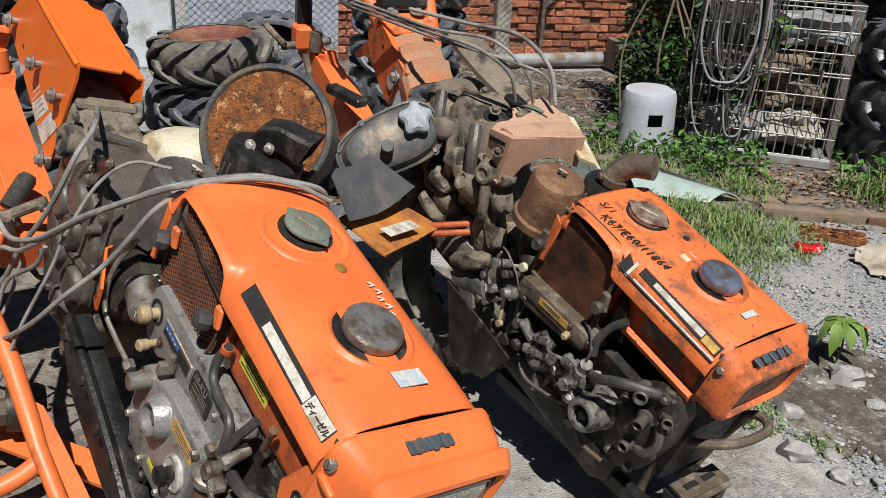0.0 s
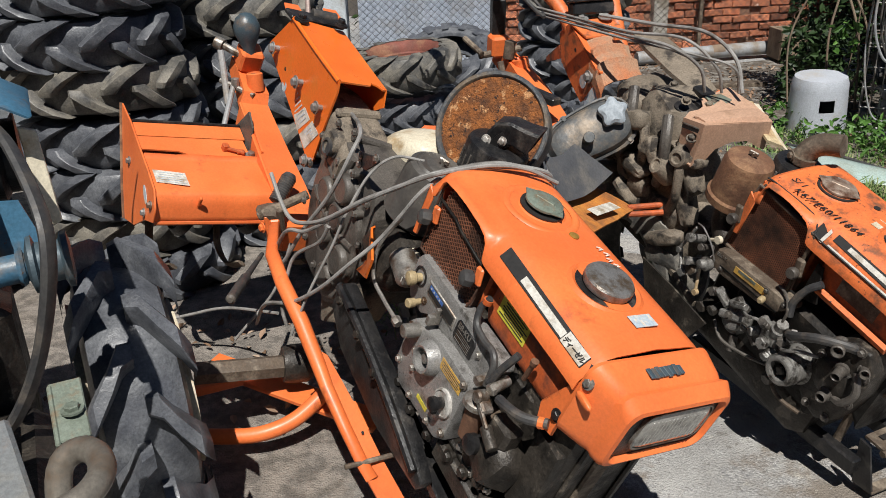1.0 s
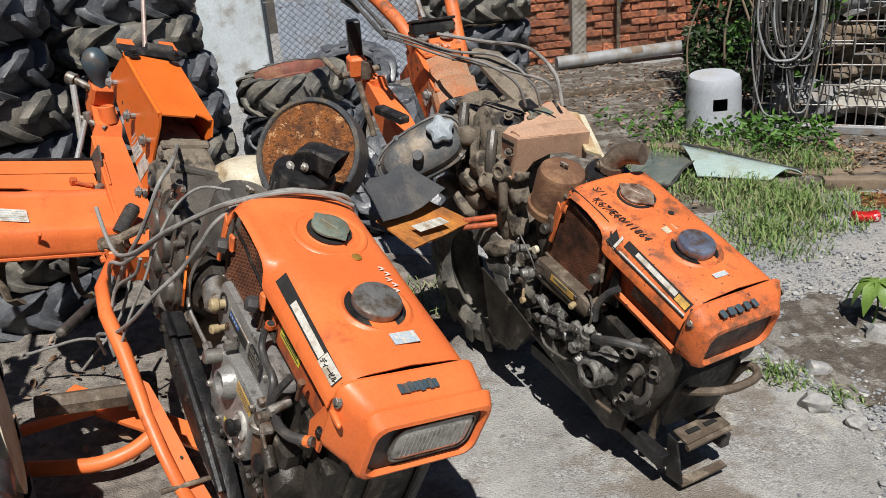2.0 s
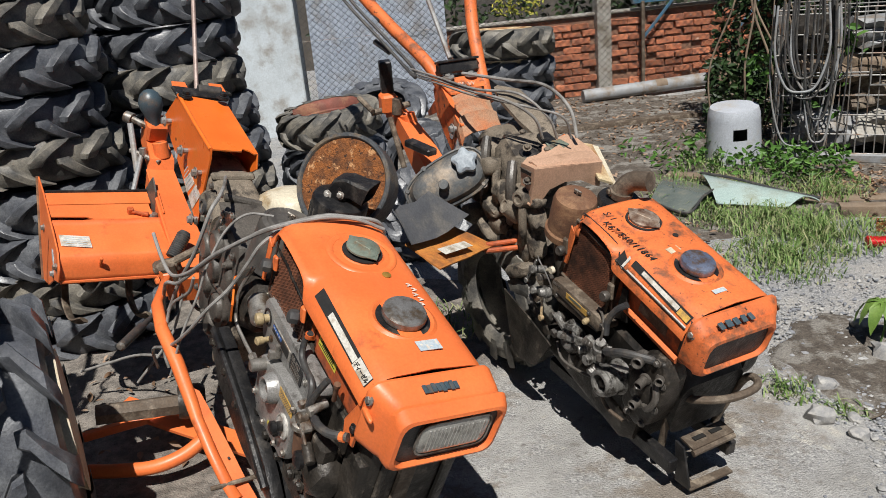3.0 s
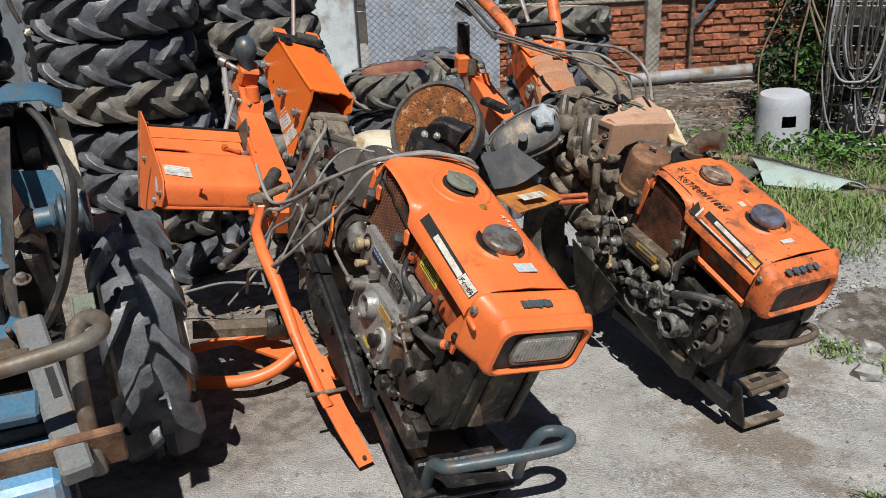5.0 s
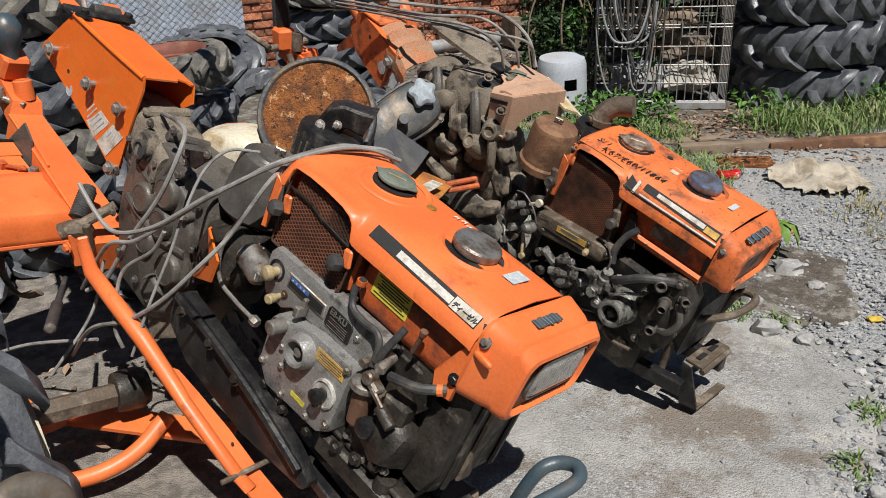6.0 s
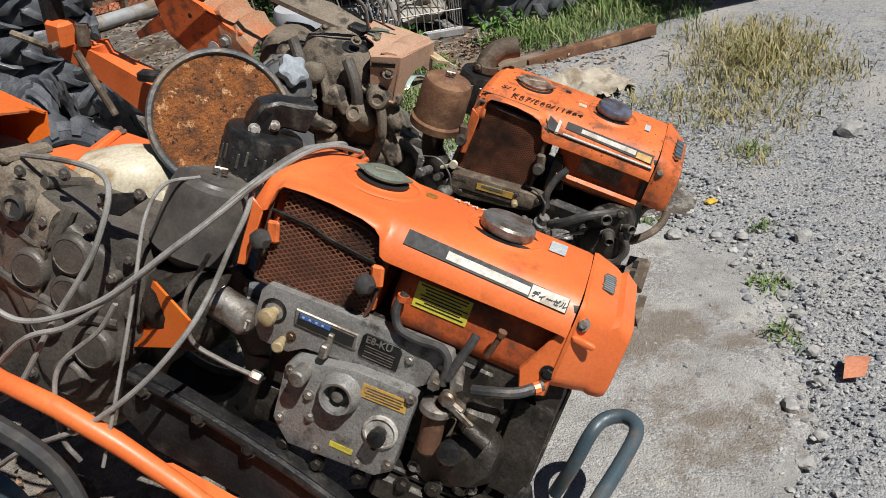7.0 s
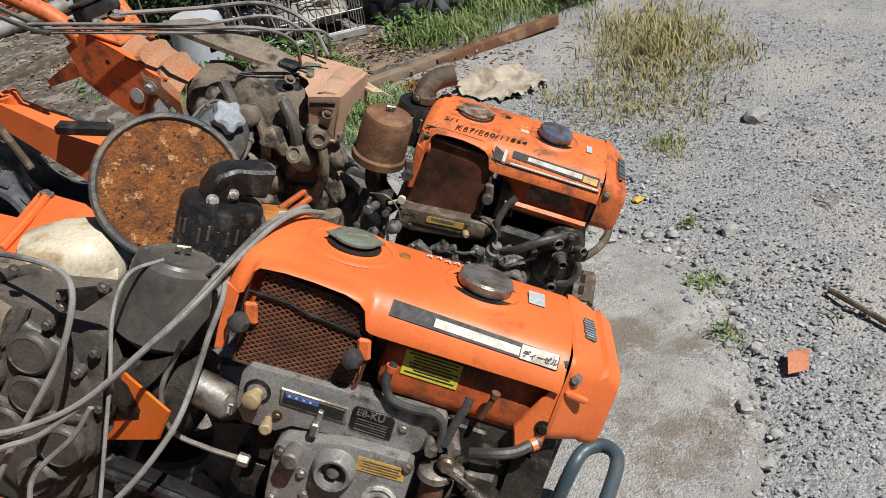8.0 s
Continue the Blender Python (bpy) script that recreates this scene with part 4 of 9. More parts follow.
cc1 = part("crankcase_cover", prism([(0.150, -0.345), (0.165, -0.325), (0.255, -0.318), (0.290, -0.330), (0.300, -0.40), (0.285, -0.465), (0.20, -0.485), (0.155, -0.465)], "y", -0.030, 0.03, 0.008, 2), BROWN, blk, "oily brown crankcase cover")
part("crankcase_cover", prism([(0.305, -0.235), (0.385, -0.24), (0.392, -0.40), (0.375, -0.455), (0.31, -0.45)], "y", -0.005, 0.03, 0.010, 2), GREASE, blk, "greasy flat crankcase cover")
part("case_flange", box((0.215, 0.12, -0.487), (.30, .30, .016), .005), GREASE, blk)
for y in (0.06, 0.13, 0.24):
    part("case_web", box((0.393, y, -0.33), (.012, .020 if y != 0.13 else .05, .25), .005), GREASE if y != 0.13 else BROWN, blk)
for x, z in ((0.165, -0.338), (0.288, -0.345), (0.290, -0.452), (0.168, -0.458), (0.225, -0.478)):
    part("cover_bolt", bolt((x, -0.031, z), (0, -1, 0), .009, .010), STEEL, cc1)
part("oil_filler", join(lathe((0.225, -0.03, -0.372), (0, -1, 0.1), [(0, .020), (.03, .019), (.034, .024), (.05, .024), (.054, .016)], 16)), BLACK, cc1, "black oil filler")
part("mount_foot", join(prism([(0.10, -0.50), (0.34, -0.50), (0.37, -0.56), (0.10, -0.56)], "y", -0.045, 0.03, 0.008), lathe((0.30, -0.02, -0.505), (0, 0, 1), [(0, .026), (.03, .024), (.034, .012)], 14)), GREASE, blk, "greasy mounting foot")
# control panel
pn = part("control_panel", prism([(-0.238, -0.228), (-0.225, -0.208), (0.10, -0.196), (0.160, -0.196), (0.168, -0.215), (0.150, -0.262), (0.118, -0.292), (-0.05, -0.305), (-0.12, -0.312), (-0.150, -0.335), (-0.215, -0.335), (-0.238, -0.30)], "y", -0.030, 0.01, 0.006, 2), GREY, t1, "grey cast control panel with a model plate")
part("scale_frame", prism([(-0.158, -0.232), (-0.022, -0.232), (-0.018, -0.268), (-0.154, -0.268)], "y", -0.0345, -0.029, 0.0025), STEEL, pn)
part("scale_slot", box((-0.088, -0.034, -0.250), (.122, .004, .026), .002), INK, pn, "dark lever slot")
part("scale_label", box((-0.112, -0.0365, -0.243), (.066, .001, .009), 0), BLUEINK, pn, "blue printed scale")
for k in range(4):
    part("scale_mark", box((-0.137 + k * 0.014, -0.0372, -0.243), (.005, .0006, .004), 0), WHITE, pn)
lv = part("speed_lever", box((-0.072, -0.052, -0.280), (.016, .034, .030), .003), STEEL, pn, "flat steel speed lever")
part("lever_stem", box((-0.070, -0.048, -0.258), (.011, .012, .026), .002), STEEL, lv)
part("model_plate", prism([(-0.008, -0.222), (0.062, -0.222), (0.070, -0.232), (0.070, -0.276), (-0.008, -0.276), (-0.014, -0.268), (-0.014, -0.230)], "y", -0.0335, -0.029, 0.0015), BLACK, pn, "dark model plate")
m_pl = Matrix(((1, 0, 0, -0.006), (0, 0, -1, -0.0342), (0, 1, 0, -0.2395), (0, 0, 0, 1)))
text_mesh("E8-KU", 0.021, m_pl, STEEL, "lettering", pn, "raised metal letters on the model plate")
for k in range(5):
    part("print_line", box((0.028, -0.0338, -0.247 - k * 0.0058), (.062, .0008, .0018), 0), STEEL, pn)
for x, z in ((-0.152, -0.296), (0.088, -0.240), (0.150, -0.226)):
    part("panel_bolt", bolt((x, -0.031, z), (0, -1, 0), .007, .006), STEEL, pn)
part("knob_socket", lathe((-0.200, -0.029, -0.258), (0, -1, 0), [(0, .026), (.003, .027), (.004, .021), (-.004, .020)], 24), BLACK, pn)
part("control_knob", lathe((-0.200, -0.028, -0.262), (-0.1, -1, -0.1), [(0, .012), (.014, .012), (.018, .017), (.026, .019), (.036, .017), (.040, .008)], 20), KNOB, pn, "yellowed round knob")
part("control_knob", lathe((-0.168, -0.028, -0.312), (0.15, -1, 0.05), [(0, .008), (.020, .008), (.022, .0115), (.040, .0125), (.043, .009)], 16), KNOB, pn, "yellowed push knob")
# lower gear case with crank hole and drain selector
lc = part("gear_case", prism([(-0.140, -0.345), (-0.125, -0.325), (-0.05, -0.305), (0.0, -0.292), (0.115, -0.288), (0.132, -0.305), (0.132, -0.475), (0.10, -0.50), (-0.09, -0.515), (-0.135, -0.47)], "y", -0.060, 0.02, 0.009, 2), GREY, t1, "grey cast gear case cover")
part("crank_boss", lathe((-0.015, -0.055, -0.350), (0, -1, 0), [(0, .044), (.018, .042), (.030, .036), (.036, .034), (.034, .028), (.005, .026)], 28), GREY, lc, "round starting crank boss")
part("crank_shaft", lathe((-0.015, -0.062, -0.350), (0, -1, 0), [(0, .013), (.018, .012), (.020, .007)], 16), STEEL, lc)
part("case_plug", lathe((-0.098, -0.055, -0.338), (0, -1, 0), [(0, .017), (.010, .018), (.045, .018), (.048, .014)], 18), STEEL, lc, "bare steel plug")
part("amber_label", box((0.070, -0.0612, -0.322), (.094, .001, .030), 0, (0, -2, 0)), AMBER, lc, "amber instruction sticker")
for k in range(4):
    part("print_line", box((0.070, -0.0622, -0.313 - k * 0.006), (.082 - .01 * (k % 2), .0006, .0022), 0, (0, -2, 0)), BROWN, lc)
part("selector_plate", lathe((0.085, -0.060, -0.395), (0, -1, 0), [(0, .036), (.006, .036), (.008, .031), (.005, .029)], 24), PALEMETAL, lc, "bare metal selector plate")
part("selector_knob", join(lathe((0.085, -0.066, -0.393), (0, -1, 0), [(0, .014), (.014, .014), (.018, .018), (.030, .018), (.034, .010)], 16), box((0.085, -0.078, -0.412), (.012, .016, .03), .003)), BLACK, lc, "black selector knob")
part("yellow_tag", box((0.02, -0.061, -0.468), (.05, .001, .012), 0), YELLOW, lc)
for x, z in ((-0.125, -0.35), (-0.12, -0.46), (-0.03, -0.495), (0.06, -0.485), (0.12, -0.46), (-0.06, -0.43), (-0.075, -0.385), (0.118, -0.30)):
    part("case_bolt", bolt((x, -0.061, z), (0, -1, 0), .008, .008), STEEL, lc)
for x, z in ((-0.10, -0.525), (-0.02, -0.54), (0.07, -0.53), (0.16, -0.50), (0.22, -0.48), (0.27, -0.45)):
    part("stud", join(cyl((x, 0.02, z), (x, -0.045, z), .009, 12), bolt((x, -0.045, z), (0, -1, 0), .012, .012)), GREASE, blk)
# fuel filter, pump and hoses
ff1 = part("fuel_filter", join(lathe((0.170, -0.055, -0.290), (0.1, 0.05, -1), [(-.008, .018), (0, .032), (.012, .034), (.016, .030), (.02, .024)], 20)), STEEL, t1, "cast metal fuel filter head")
part("filter_bowl", lathe((0.172, -0.052, -0.305), (0.1, 0.05, -1), [(0, .024), (.09, .022), (.10, .014)], 20), RUSTCAN, ff1, "rusty brown filter bowl")
part("fuel_tap", join(box((0.195, -0.066, -0.268), (.055, .03, .022), .005, (0, 20, 0)), box((0.225, -0.078, -0.282), (.05, .008, .014), .003, (0, 25, 0)), lathe((0.185, -0.06, -0.262), (0, -1, 0.2), [(0, .016), (.022, .015), (.026, .010)], 12)), STEEL, ff1, "dull steel fuel tap")
part("pump_body", join(box((0.255, -0.03, -0.30), (.07, .05, .06), .01), cyl((0.235, -0.07, -0.300), (0.285, -0.075, -0.315), .014, 14), lump((0.265, -0.02, -0.38), (.06, .05, .07), 9, .2)), GREASE, t1)
part("fuel_hose", tube([(0.222, -0.058, -0.230), (0.26, -0.066, -0.212), (0.30, -0.058, -0.198), (0.338, -0.030, -0.178)], .011, 10, 6), HOSE, t1, "short black fuel hose")
part("hose_clip", tube([(0.325, -0.042, -0.186), (0.334, -0.036, -0.181)], .0125, 10, 1), ORANGE, t1)
part("vent_hose", tube([(0.036, -0.020, -0.118), (0.030, -0.028, -0.150), (0.048, -0.036, -0.182), (0.09, -0.040, -0.188), (0.135, -0.044, -0.182), (0.158, -0.048, -0.20), (0.165, -0.05, -0.25)], .0085, 10, 6), HOSE, t1, "thin black rubber hose")
part("hose_clip", lathe((0.034, -0.021, -0.122), (0, 0, -1), [(0, .012), (.012, .012)], 12), ORANGE_DARK, t1)
part("upright_hose", tube([(0.17, -0.052, -0.235), (0.178, -0.045, -0.19), (0.188, -0.036, -0.15), (0.19, -0.03, -0.135)], .009, 10, 5), HOSE, t1)
part("screw_pin", join(cyl((0.222, -0.020, -0.175), (0.232, -0.028, -0.12), .006, 10), lathe((0.232, -0.028, -0.12), (0.1, -0.1, 1), [(0, .008), (.012, .009), (.014, .006)], 12)), RUSTCAN, t1)
for k, (a, b, r) in enumerate((((0.18, -0.01, -0.225), (0.19, -0.055, -0.235), .013), ((0.145, -0.01, -0.24), (0.15, -0.06, -0.25), .012))):
    part("fitting", join(cyl(a, b, r, 12), bolt(b, Vector(b) - Vector(a), r * 1.1, .008, False)), STEEL, t1)
# starter side, behind the panel
part("dynamo", join(lathe((-0.33, -0.01, -0.30), (1, -0.15, -0.1), [(0, .02), (.005, .036), (.08, .036), (.09, .028), (.10, .012)], 18), box((-0.27, -0.045, -0.305), (.07, .006, .026), .002)), STEEL, t1, "dirty round dynamo")
part("name_tag", box((-0.27, -0.0495, -0.305), (.058, .001, .014), 0), WHITE, t1)
part("fuel_pipe", tube([(-0.36, -0.03, -0.20), (-0.375, -0.055, -0.30), (-0.34, -0.065, -0.375), (-0.27, -0.06, -0.395), (-0.20, -0.055, -0.40)], .0055, 8, 6), STEEL, t1, "thin bent steel pipe")
part("pipe_nut", bolt((-0.20, -0.055, -0.40), (1, 0, -0.05), .013, .02, False), STEEL, t1)
part("shift_pod", join(lump((-0.40, 0.05, -0.36), (.10, .10, .10), 2, .2, 2)), GREASE, t1)

# air cleaner and silencer
ac = part("air_cleaner", lathe((-0.44, 0.075, -0.26), (0.04, 0.06, 1), [(-.03, .05), (0, .088), (.012, .100), (.028, .096), (.14, .088), (.160, .082), (.168, .070), (.166, .066), (.172, .060), (.170, .040), (.174, .034), (.174, .002)], 36), CLEANER, t1, "dusty black drum air cleaner")
part("wing_nut", join(cyl((-0.432, 0.085, -0.092), (-0.431, 0.087, -0.068), .006, 8), box((-0.431, 0.086, -0.072), (.032, .006, .014), .003, (0, 0, 30))), STEEL, ac)
part("intake_pipe", tube([(-0.40, 0.05, -0.27), (-0.36, 0.02, -0.30), (-0.30, 0.03, -0.32)], .026, 12, 5), CREAM, ac, "pale scuffed intake pipe")
op1 = part("linkage_plate", slab_of([(-0.477, -0.028, -0.475), (-0.560, 0.060, -0.440), (-0.530, 0.050, -0.340), (-0.448, -0.050, -0.300), (-0.345, -0.085, -0.324), (-0.360, -0.075, -0.400)], (.004, .005, 0)), ORANGE_VIVID, t1, "bright orange plate with a slot")
part("plate_slot", tube([(-0.485, -0.018, -0.36), (-0.492, -0.012, -0.40), (-0.478, -0.026, -0.425), (-0.466, -0.040, -0.39), (-0.474, -0.030, -0.355)], .004, 6, 4, True), INK, op1)
sil = part("silencer", lathe((-0.415, 0.225, -0.15), (0, 0, 1), [(0, .086), (.138, .086), (.146, .082), (.150, .070), (.151, .002)], 36), BLACK, t1, "black perforated silencer guard")
for k in range(22):
    q = math.pi * (0.75 + k / 14.0)
    part("guard_slot", box((-0.415 + .0862 * math.cos(q), 0.225 + .0862 * math.sin(q), -0.055 + .006 * math.sin(k * 2.4)), (.003, .0060, .034), .001, (0, 0, math.degrees(q))), GEARGREY if k % 3 else INK, sil)
    part("guard_slot", box((-0.415 + .0862 * math.cos(q + .1), 0.225 + .0862 * math.sin(q + .1), -0.105), (.003, .0060, .030), .001, (0, 0, math.degrees(q + .1))), GEARGREY if k % 2 else INK, sil)
ELBOW = [((-0.430, -0.010), (.032, 0.0), .032), ((-0.428, 0.016), (.033, -0.004), .033), ((-0.416, 0.038), (.030, -0.020), .034), ((-0.392, 0.046), (.018, -0.029), .035), ((-0.360, 0.046), (.006, -0.030), .038), ((-0.334, 0.050), (-.006, -0.033), .043)]


def turned(x, y, z):
    """The elbow turned about its foot."""
    return -0.43 + (x + 0.43) * .79 - (y - 0.226) * .61, 0.226 + (x + 0.43) * .61 + (y - 0.226) * .79, z


el1 = part("exhaust_elbow", shell(loft([[turned(x + u * a, 0.226 + c * h, z + w * a) for a, c in ((-1, -.8), (-.8, -1), (.8, -1), (1, -.8), (1, .8), (.8, 1), (-.8, 1), (-1, .8))] for (x, z), (u, w), h in ELBOW], caps=False), .003), BLACK, sil, "black folded exhaust elbow with an open mouth", 40)
part("elbow_strap", slab_of([turned(*p) for p in ((-0.450, 0.191, -0.004), (-0.405, 0.191, -0.004), (-0.402, 0.190, 0.030), (-0.420, 0.190, 0.046))], (.0024, -.0032, 0)), BLACK, el1)
for x_, z_ in ((-0.412, 0.022), (-0.452, 0.006)):
    part("elbow_bolt", bolt(turned(x_, 0.187, z_), (.52, -.85, 0), .009, .007), PALEMETAL, el1)

# gearbox of the first tiller
gb = part("gearbox", prism([(-0.86, -0.40), (-0.845, -0.27), (-0.82, -0.235), (-0.74, -0.195), (-0.60, -0.20), (-0.50, -0.215), (-0.47, -0.27), (-0.45, -0.42), (-0.47, -0.60), (-0.58, -0.68), (-0.78, -0.66), (-0.85, -0.50)], "y", -0.095, 0.19, 0.02, 2), GEARGREY, t1, "dusty dark grey cast gearbox")
gb.location = (-0.016, 0.07, -0.031)
part("gearbox_cover", prism([(-0.80, -0.30), (-0.76, -0.245), (-0.66, -0.225), (-0.56, -0.255), (-0.50, -0.34), (-0.475, -0.47), (-0.50, -0.60), (-0.58, -0.65), (-0.66, -0.60), (-0.72, -0.50), (-0.79, -0.42)], "y", -0.112, -0.06, 0.014, 3), GEARGREY, gb)
for x, z, r in ((-0.715, -0.356, .040), (-0.625, -0.285, .042), (-0.615, -0.375, .040), (-0.54, -0.475, .045), (-0.66, -0.46, .035), (-0.58, -0.57, .04)):
    part("bearing_cap", lathe((x, -0.111, z), (0, -1, 0), [(0, r + .006), (.014, r + .004), (.019, r), (.021, r * .88), (.0195, r * .84), (.0195, .002)], 28), GEARGREY, gb)
part("oil_plug", lathe((-0.765, -0.105, -0.235), (0, -1, 0.1), [(0, .034), (.01, .034), (.014, .028), (.03, .027), (.032, .02), (.026, .018)], 20), HOSE, gb, "black oil plug")
for k in range(12):
    q = 2 * math.pi * k / 12
    part("gearbox_bolt", bolt((-0.68 + .20 * math.cos(q), -0.106, -0.37 + .24 * math.sin(q)), (0, -1, 0), .009, .009), GEARGREY, gb)
part("bracket", prism([(-0.585, -0.150), (-0.575, -0.125), (-0.49, -0.085), (-0.48, -0.095), (-0.53, -0.155), (-0.575, -0.165)], "y", -0.130, -0.125, 0.002), BLACK, gb, "thin triangular cable bracket")
for x, z in ((-0.575, -0.135), (-0.568, -0.158), (-0.497, -0.093)):
    part("bracket_bolt", bolt((x, -0.131, z), (0, -1, 0), .008, .008), STEEL, gb)
part("casting_rib", tube([(-0.80, -0.108, -0.40), (-0.70, -0.112, -0.415), (-0.60, -0.112, -0.42), (-0.50, -0.108, -0.40)], .012, 8, 5), GEARGREY, gb)
part("casting_rib", tube([(-0.79, -0.10, -0.29), (-0.70, -0.108, -0.30), (-0.665, -0.108, -0.245), (-0.655, -0.10, -0.20)], .012, 8, 5), GEARGREY, gb)
for x, z, r in ((-0.70, -0.24, .014), (-0.60, -0.215, .012), (-0.53, -0.30, .012), (-0.69, -0.285, .010)):
    part("casting_stud", join(cyl((x, -0.06, z), (x, -0.118, z), r, 12), bolt((x, -0.118, z), (0, -1, 0), r * .8, .008, False)), GEARGREY, gb)
part("end_casing", prism([(-0.66, -0.62), (-0.46, -0.46), (-0.43, -0.52), (-0.46, -0.66), (-0.58, -0.76)], "y", -0.085, 0.05, 0.015, 2), DUSTY, gb, "dusty lower casing")
# belt cover under the engine
part("belt_cover", join(prism([(-0.47, -0.52), (-0.44, -0.49), (-0.34, -0.50), (-0.10, -0.535), (0.06, -0.575), (0.15, -0.615), (0.14, -0.65), (-0.10, -0.68), (-0.36, -0.66), (-0.47, -0.60)], "y", -0.075, -0.035, 0.01, 2),
                        tube([(-0.45, -0.085, -0.505), (-0.30, -0.088, -0.51), (-0.08, -0.088, -0.545), (0.12, -0.088, -0.595)], .012, 8, 5)), BLACK, t1, "black pressed belt cover")
for x, z in ((-0.40, -0.515), (-0.27, -0.52), (-0.15, -0.538)):
    part("cover_bolt", bolt((x, -0.095, z), (0, -1, 0.3), .012, .012), GREASE, t1)
part("skid_frame", join(box((0.14, 0.0, -0.66), (.78, .05, .03), .004, (0, 6, 0)), box((0.14, 0.25, -0.64), (.78, .05, .03), .004, (0, 6, 0)), box((0.44, 0.12, -0.66), (.06, .30, .05), .006)), BLACK, t1, "black steel engine frame rails")

# orange column of the first tiller: side plate, folded top with a torn front edge, short far side
SIDE = [(-1.242, -0.050, -0.084), (-1.06, -0.040, -0.096), (-0.880, -0.030, -0.102), (-0.872, -0.030, -0.135), (-0.890, -0.030, -0.26), (-0.900, -0.030, -0.40), (-0.915, -0.030, -0.422), (-0.945, -0.030, -0.415),
        (-1.028, -0.033, -0.380), (-1.20, -0.040, -0.320), (-1.383, -0.050, -0.255), (-1.375, -0.050, -0.235)]
col = part("handle_column", slab_of(SIDE, (0, 0.006, 0)), ORANGE_VIVID, t1, "bright orange pressed handle column, open in front")
part("column_top", slab_of([(-1.242, -0.050, -0.084), (-1.06, -0.040, -0.096), (-0.880, -0.030, -0.102), (-0.876, 0.03, -0.104), (-0.880, 0.075, -0.108), (-0.905, 0.088, -0.112), (-0.893, 0.108, -0.114), (-0.880, 0.120, -0.118), (-0.884, 0.137, -0.121),
                            (-1.06, 0.130, -0.112), (-1.235, 0.125, -0.105)], (0, 0, -0.005)), ORANGE_VIVID, col, "folded orange top with a torn front edge")
part("column_fold", tube([(-1.242, -0.048, -0.086), (-1.06, -0.038, -0.098), (-0.882, -0.028, -0.105)], .0075, 8, 4), ORANGE_VIVID, col)
part("column_far_side", slab_of([(-1.235, 0.125, -0.105), (-1.06, 0.130, -0.112), (-0.884, 0.137, -0.121), (-0.868, 0.137, -0.172), (-0.90, 0.137, -0.20), (-1.05, 0.132, -0.30), (-1.25, 0.125, -0.25)], (0, -0.005, 0)), ORANGE_VIVID, col, "short far side of the column")
part("column_label", slab_of([(-1.164, -0.0385, -0.308), (-1.105, -0.0365, -0.263), (-0.982, -0.0335, -0.296), (-1.042, -0.0355, -0.373)], (0, -0.001, 0)), WHITE, col, "white instruction label with unreadable lines")
part("column_label", slab_of([(-1.024, -0.0345, -0.376), (-0.967, -0.0325, -0.291), (-0.908, -0.0315, -0.301), (-0.968, -0.0330, -0.394)], (0, -0.001, 0)), WHITE, col, "white instruction label with unreadable lines")
for (ax_, ay_, az_), (bx_, bz_), n_ in (((-1.128, -0.0385, -0.290), (-1.018, -0.332), 7), ((-0.990, -0.0345, -0.335), (-0.945, -0.348), 4)):
    for k in range(n_):
        f = (k + 0.6) / (n_ + 0.2)
        part("print_line", box((ax_ + (bx_ - ax_) * f, ay_ + .002 * f, az_ + (bz_ - az_) * f), (.005, .0008, .062), 0, (0, 38, 0)), PALEBLUE, col)
part("round_sticker", lathe((-1.205, -0.041, -0.305), (0, -1, 0), [(0, .019), (.0015, .019)], 16), PALEBLUE, col, "round pale blue sticker")
part("column_hole", lathe((-1.225, -0.043, -0.255), (0, -1, 0), [(0, .007), (.001, .007)], 12), INK, col)
for x, y, z in ((-1.302, -0.050, -0.223), (-1.09, -0.042, -0.228), (-0.934, -0.032, -0.225), (-0.912, -0.032, -0.400)):
    part("column_bolt", join(cyl((x, y + .01, z), (x, y - .020, z), .010, 10), bolt((x, y - .020, z), (0, -1, 0), .014, .012)), GALV, col, "zinc bolt")
part("top_plate", box((-1.275, 0.038, -0.094), (.06, .20, .016), .005, (-6, 0, 4)), BLACK, col, "black steel plate across the column head")
for y in (-0.030, 0.105):
    part("top_bolt", join(lathe((-1.225, y, -0.082), (0, 0.05, 1), [(0, .024), (.006, .023), (.008, .012)], 16), bolt((-1.225, y, -0.074), (0, 0.1, 1), .013, .014)), BLACK, col)
    part("column_lug", slab_of([(-1.285, y - .030, -0.088), (-1.285, y + .030, -0.090), (-1.330, y + .024, -0.082), (-1.330, y - .024, -0.080)], (-.002, 0, .004)), ORANGE, col, "orange lug bent up at the head")
part("head_rod", cyl((-1.30, 0.035, -0.09), (-1.30, 0.12, -0.096), .020, 12), HOSE, col, "black rubber bush")
part("gearbox_neck", join(loft([rrect(x, 0.052, zc, hy, hz, .03) for x, zc, hy, hz in ((-1.15, -0.29, .060, .06), (-0.985, -0.280, .070, .085), (-0.87, -0.288, .074, .095), (-0.845, -0.292, .074, .095), (-0.80, -0.335, .084, .120), (-0.70, -0.385, .105, .14))]),
                          box((-0.858, 0.052, -0.193), (.030, .150, .018), .007, (0, 20, 0)), lathe((-0.79, -0.03, -0.255), (0.1, -1, 0.1), [(0, .045), (.02, .042), (.03, .034)], 20)), DUSTY, t1, "dusty gearbox neck inside the column")
part("neck_rod", cyl((-0.765, 0.0, -0.215), (-0.735, 0.13, -0.235), .014, 10), GEARGREY, t1)

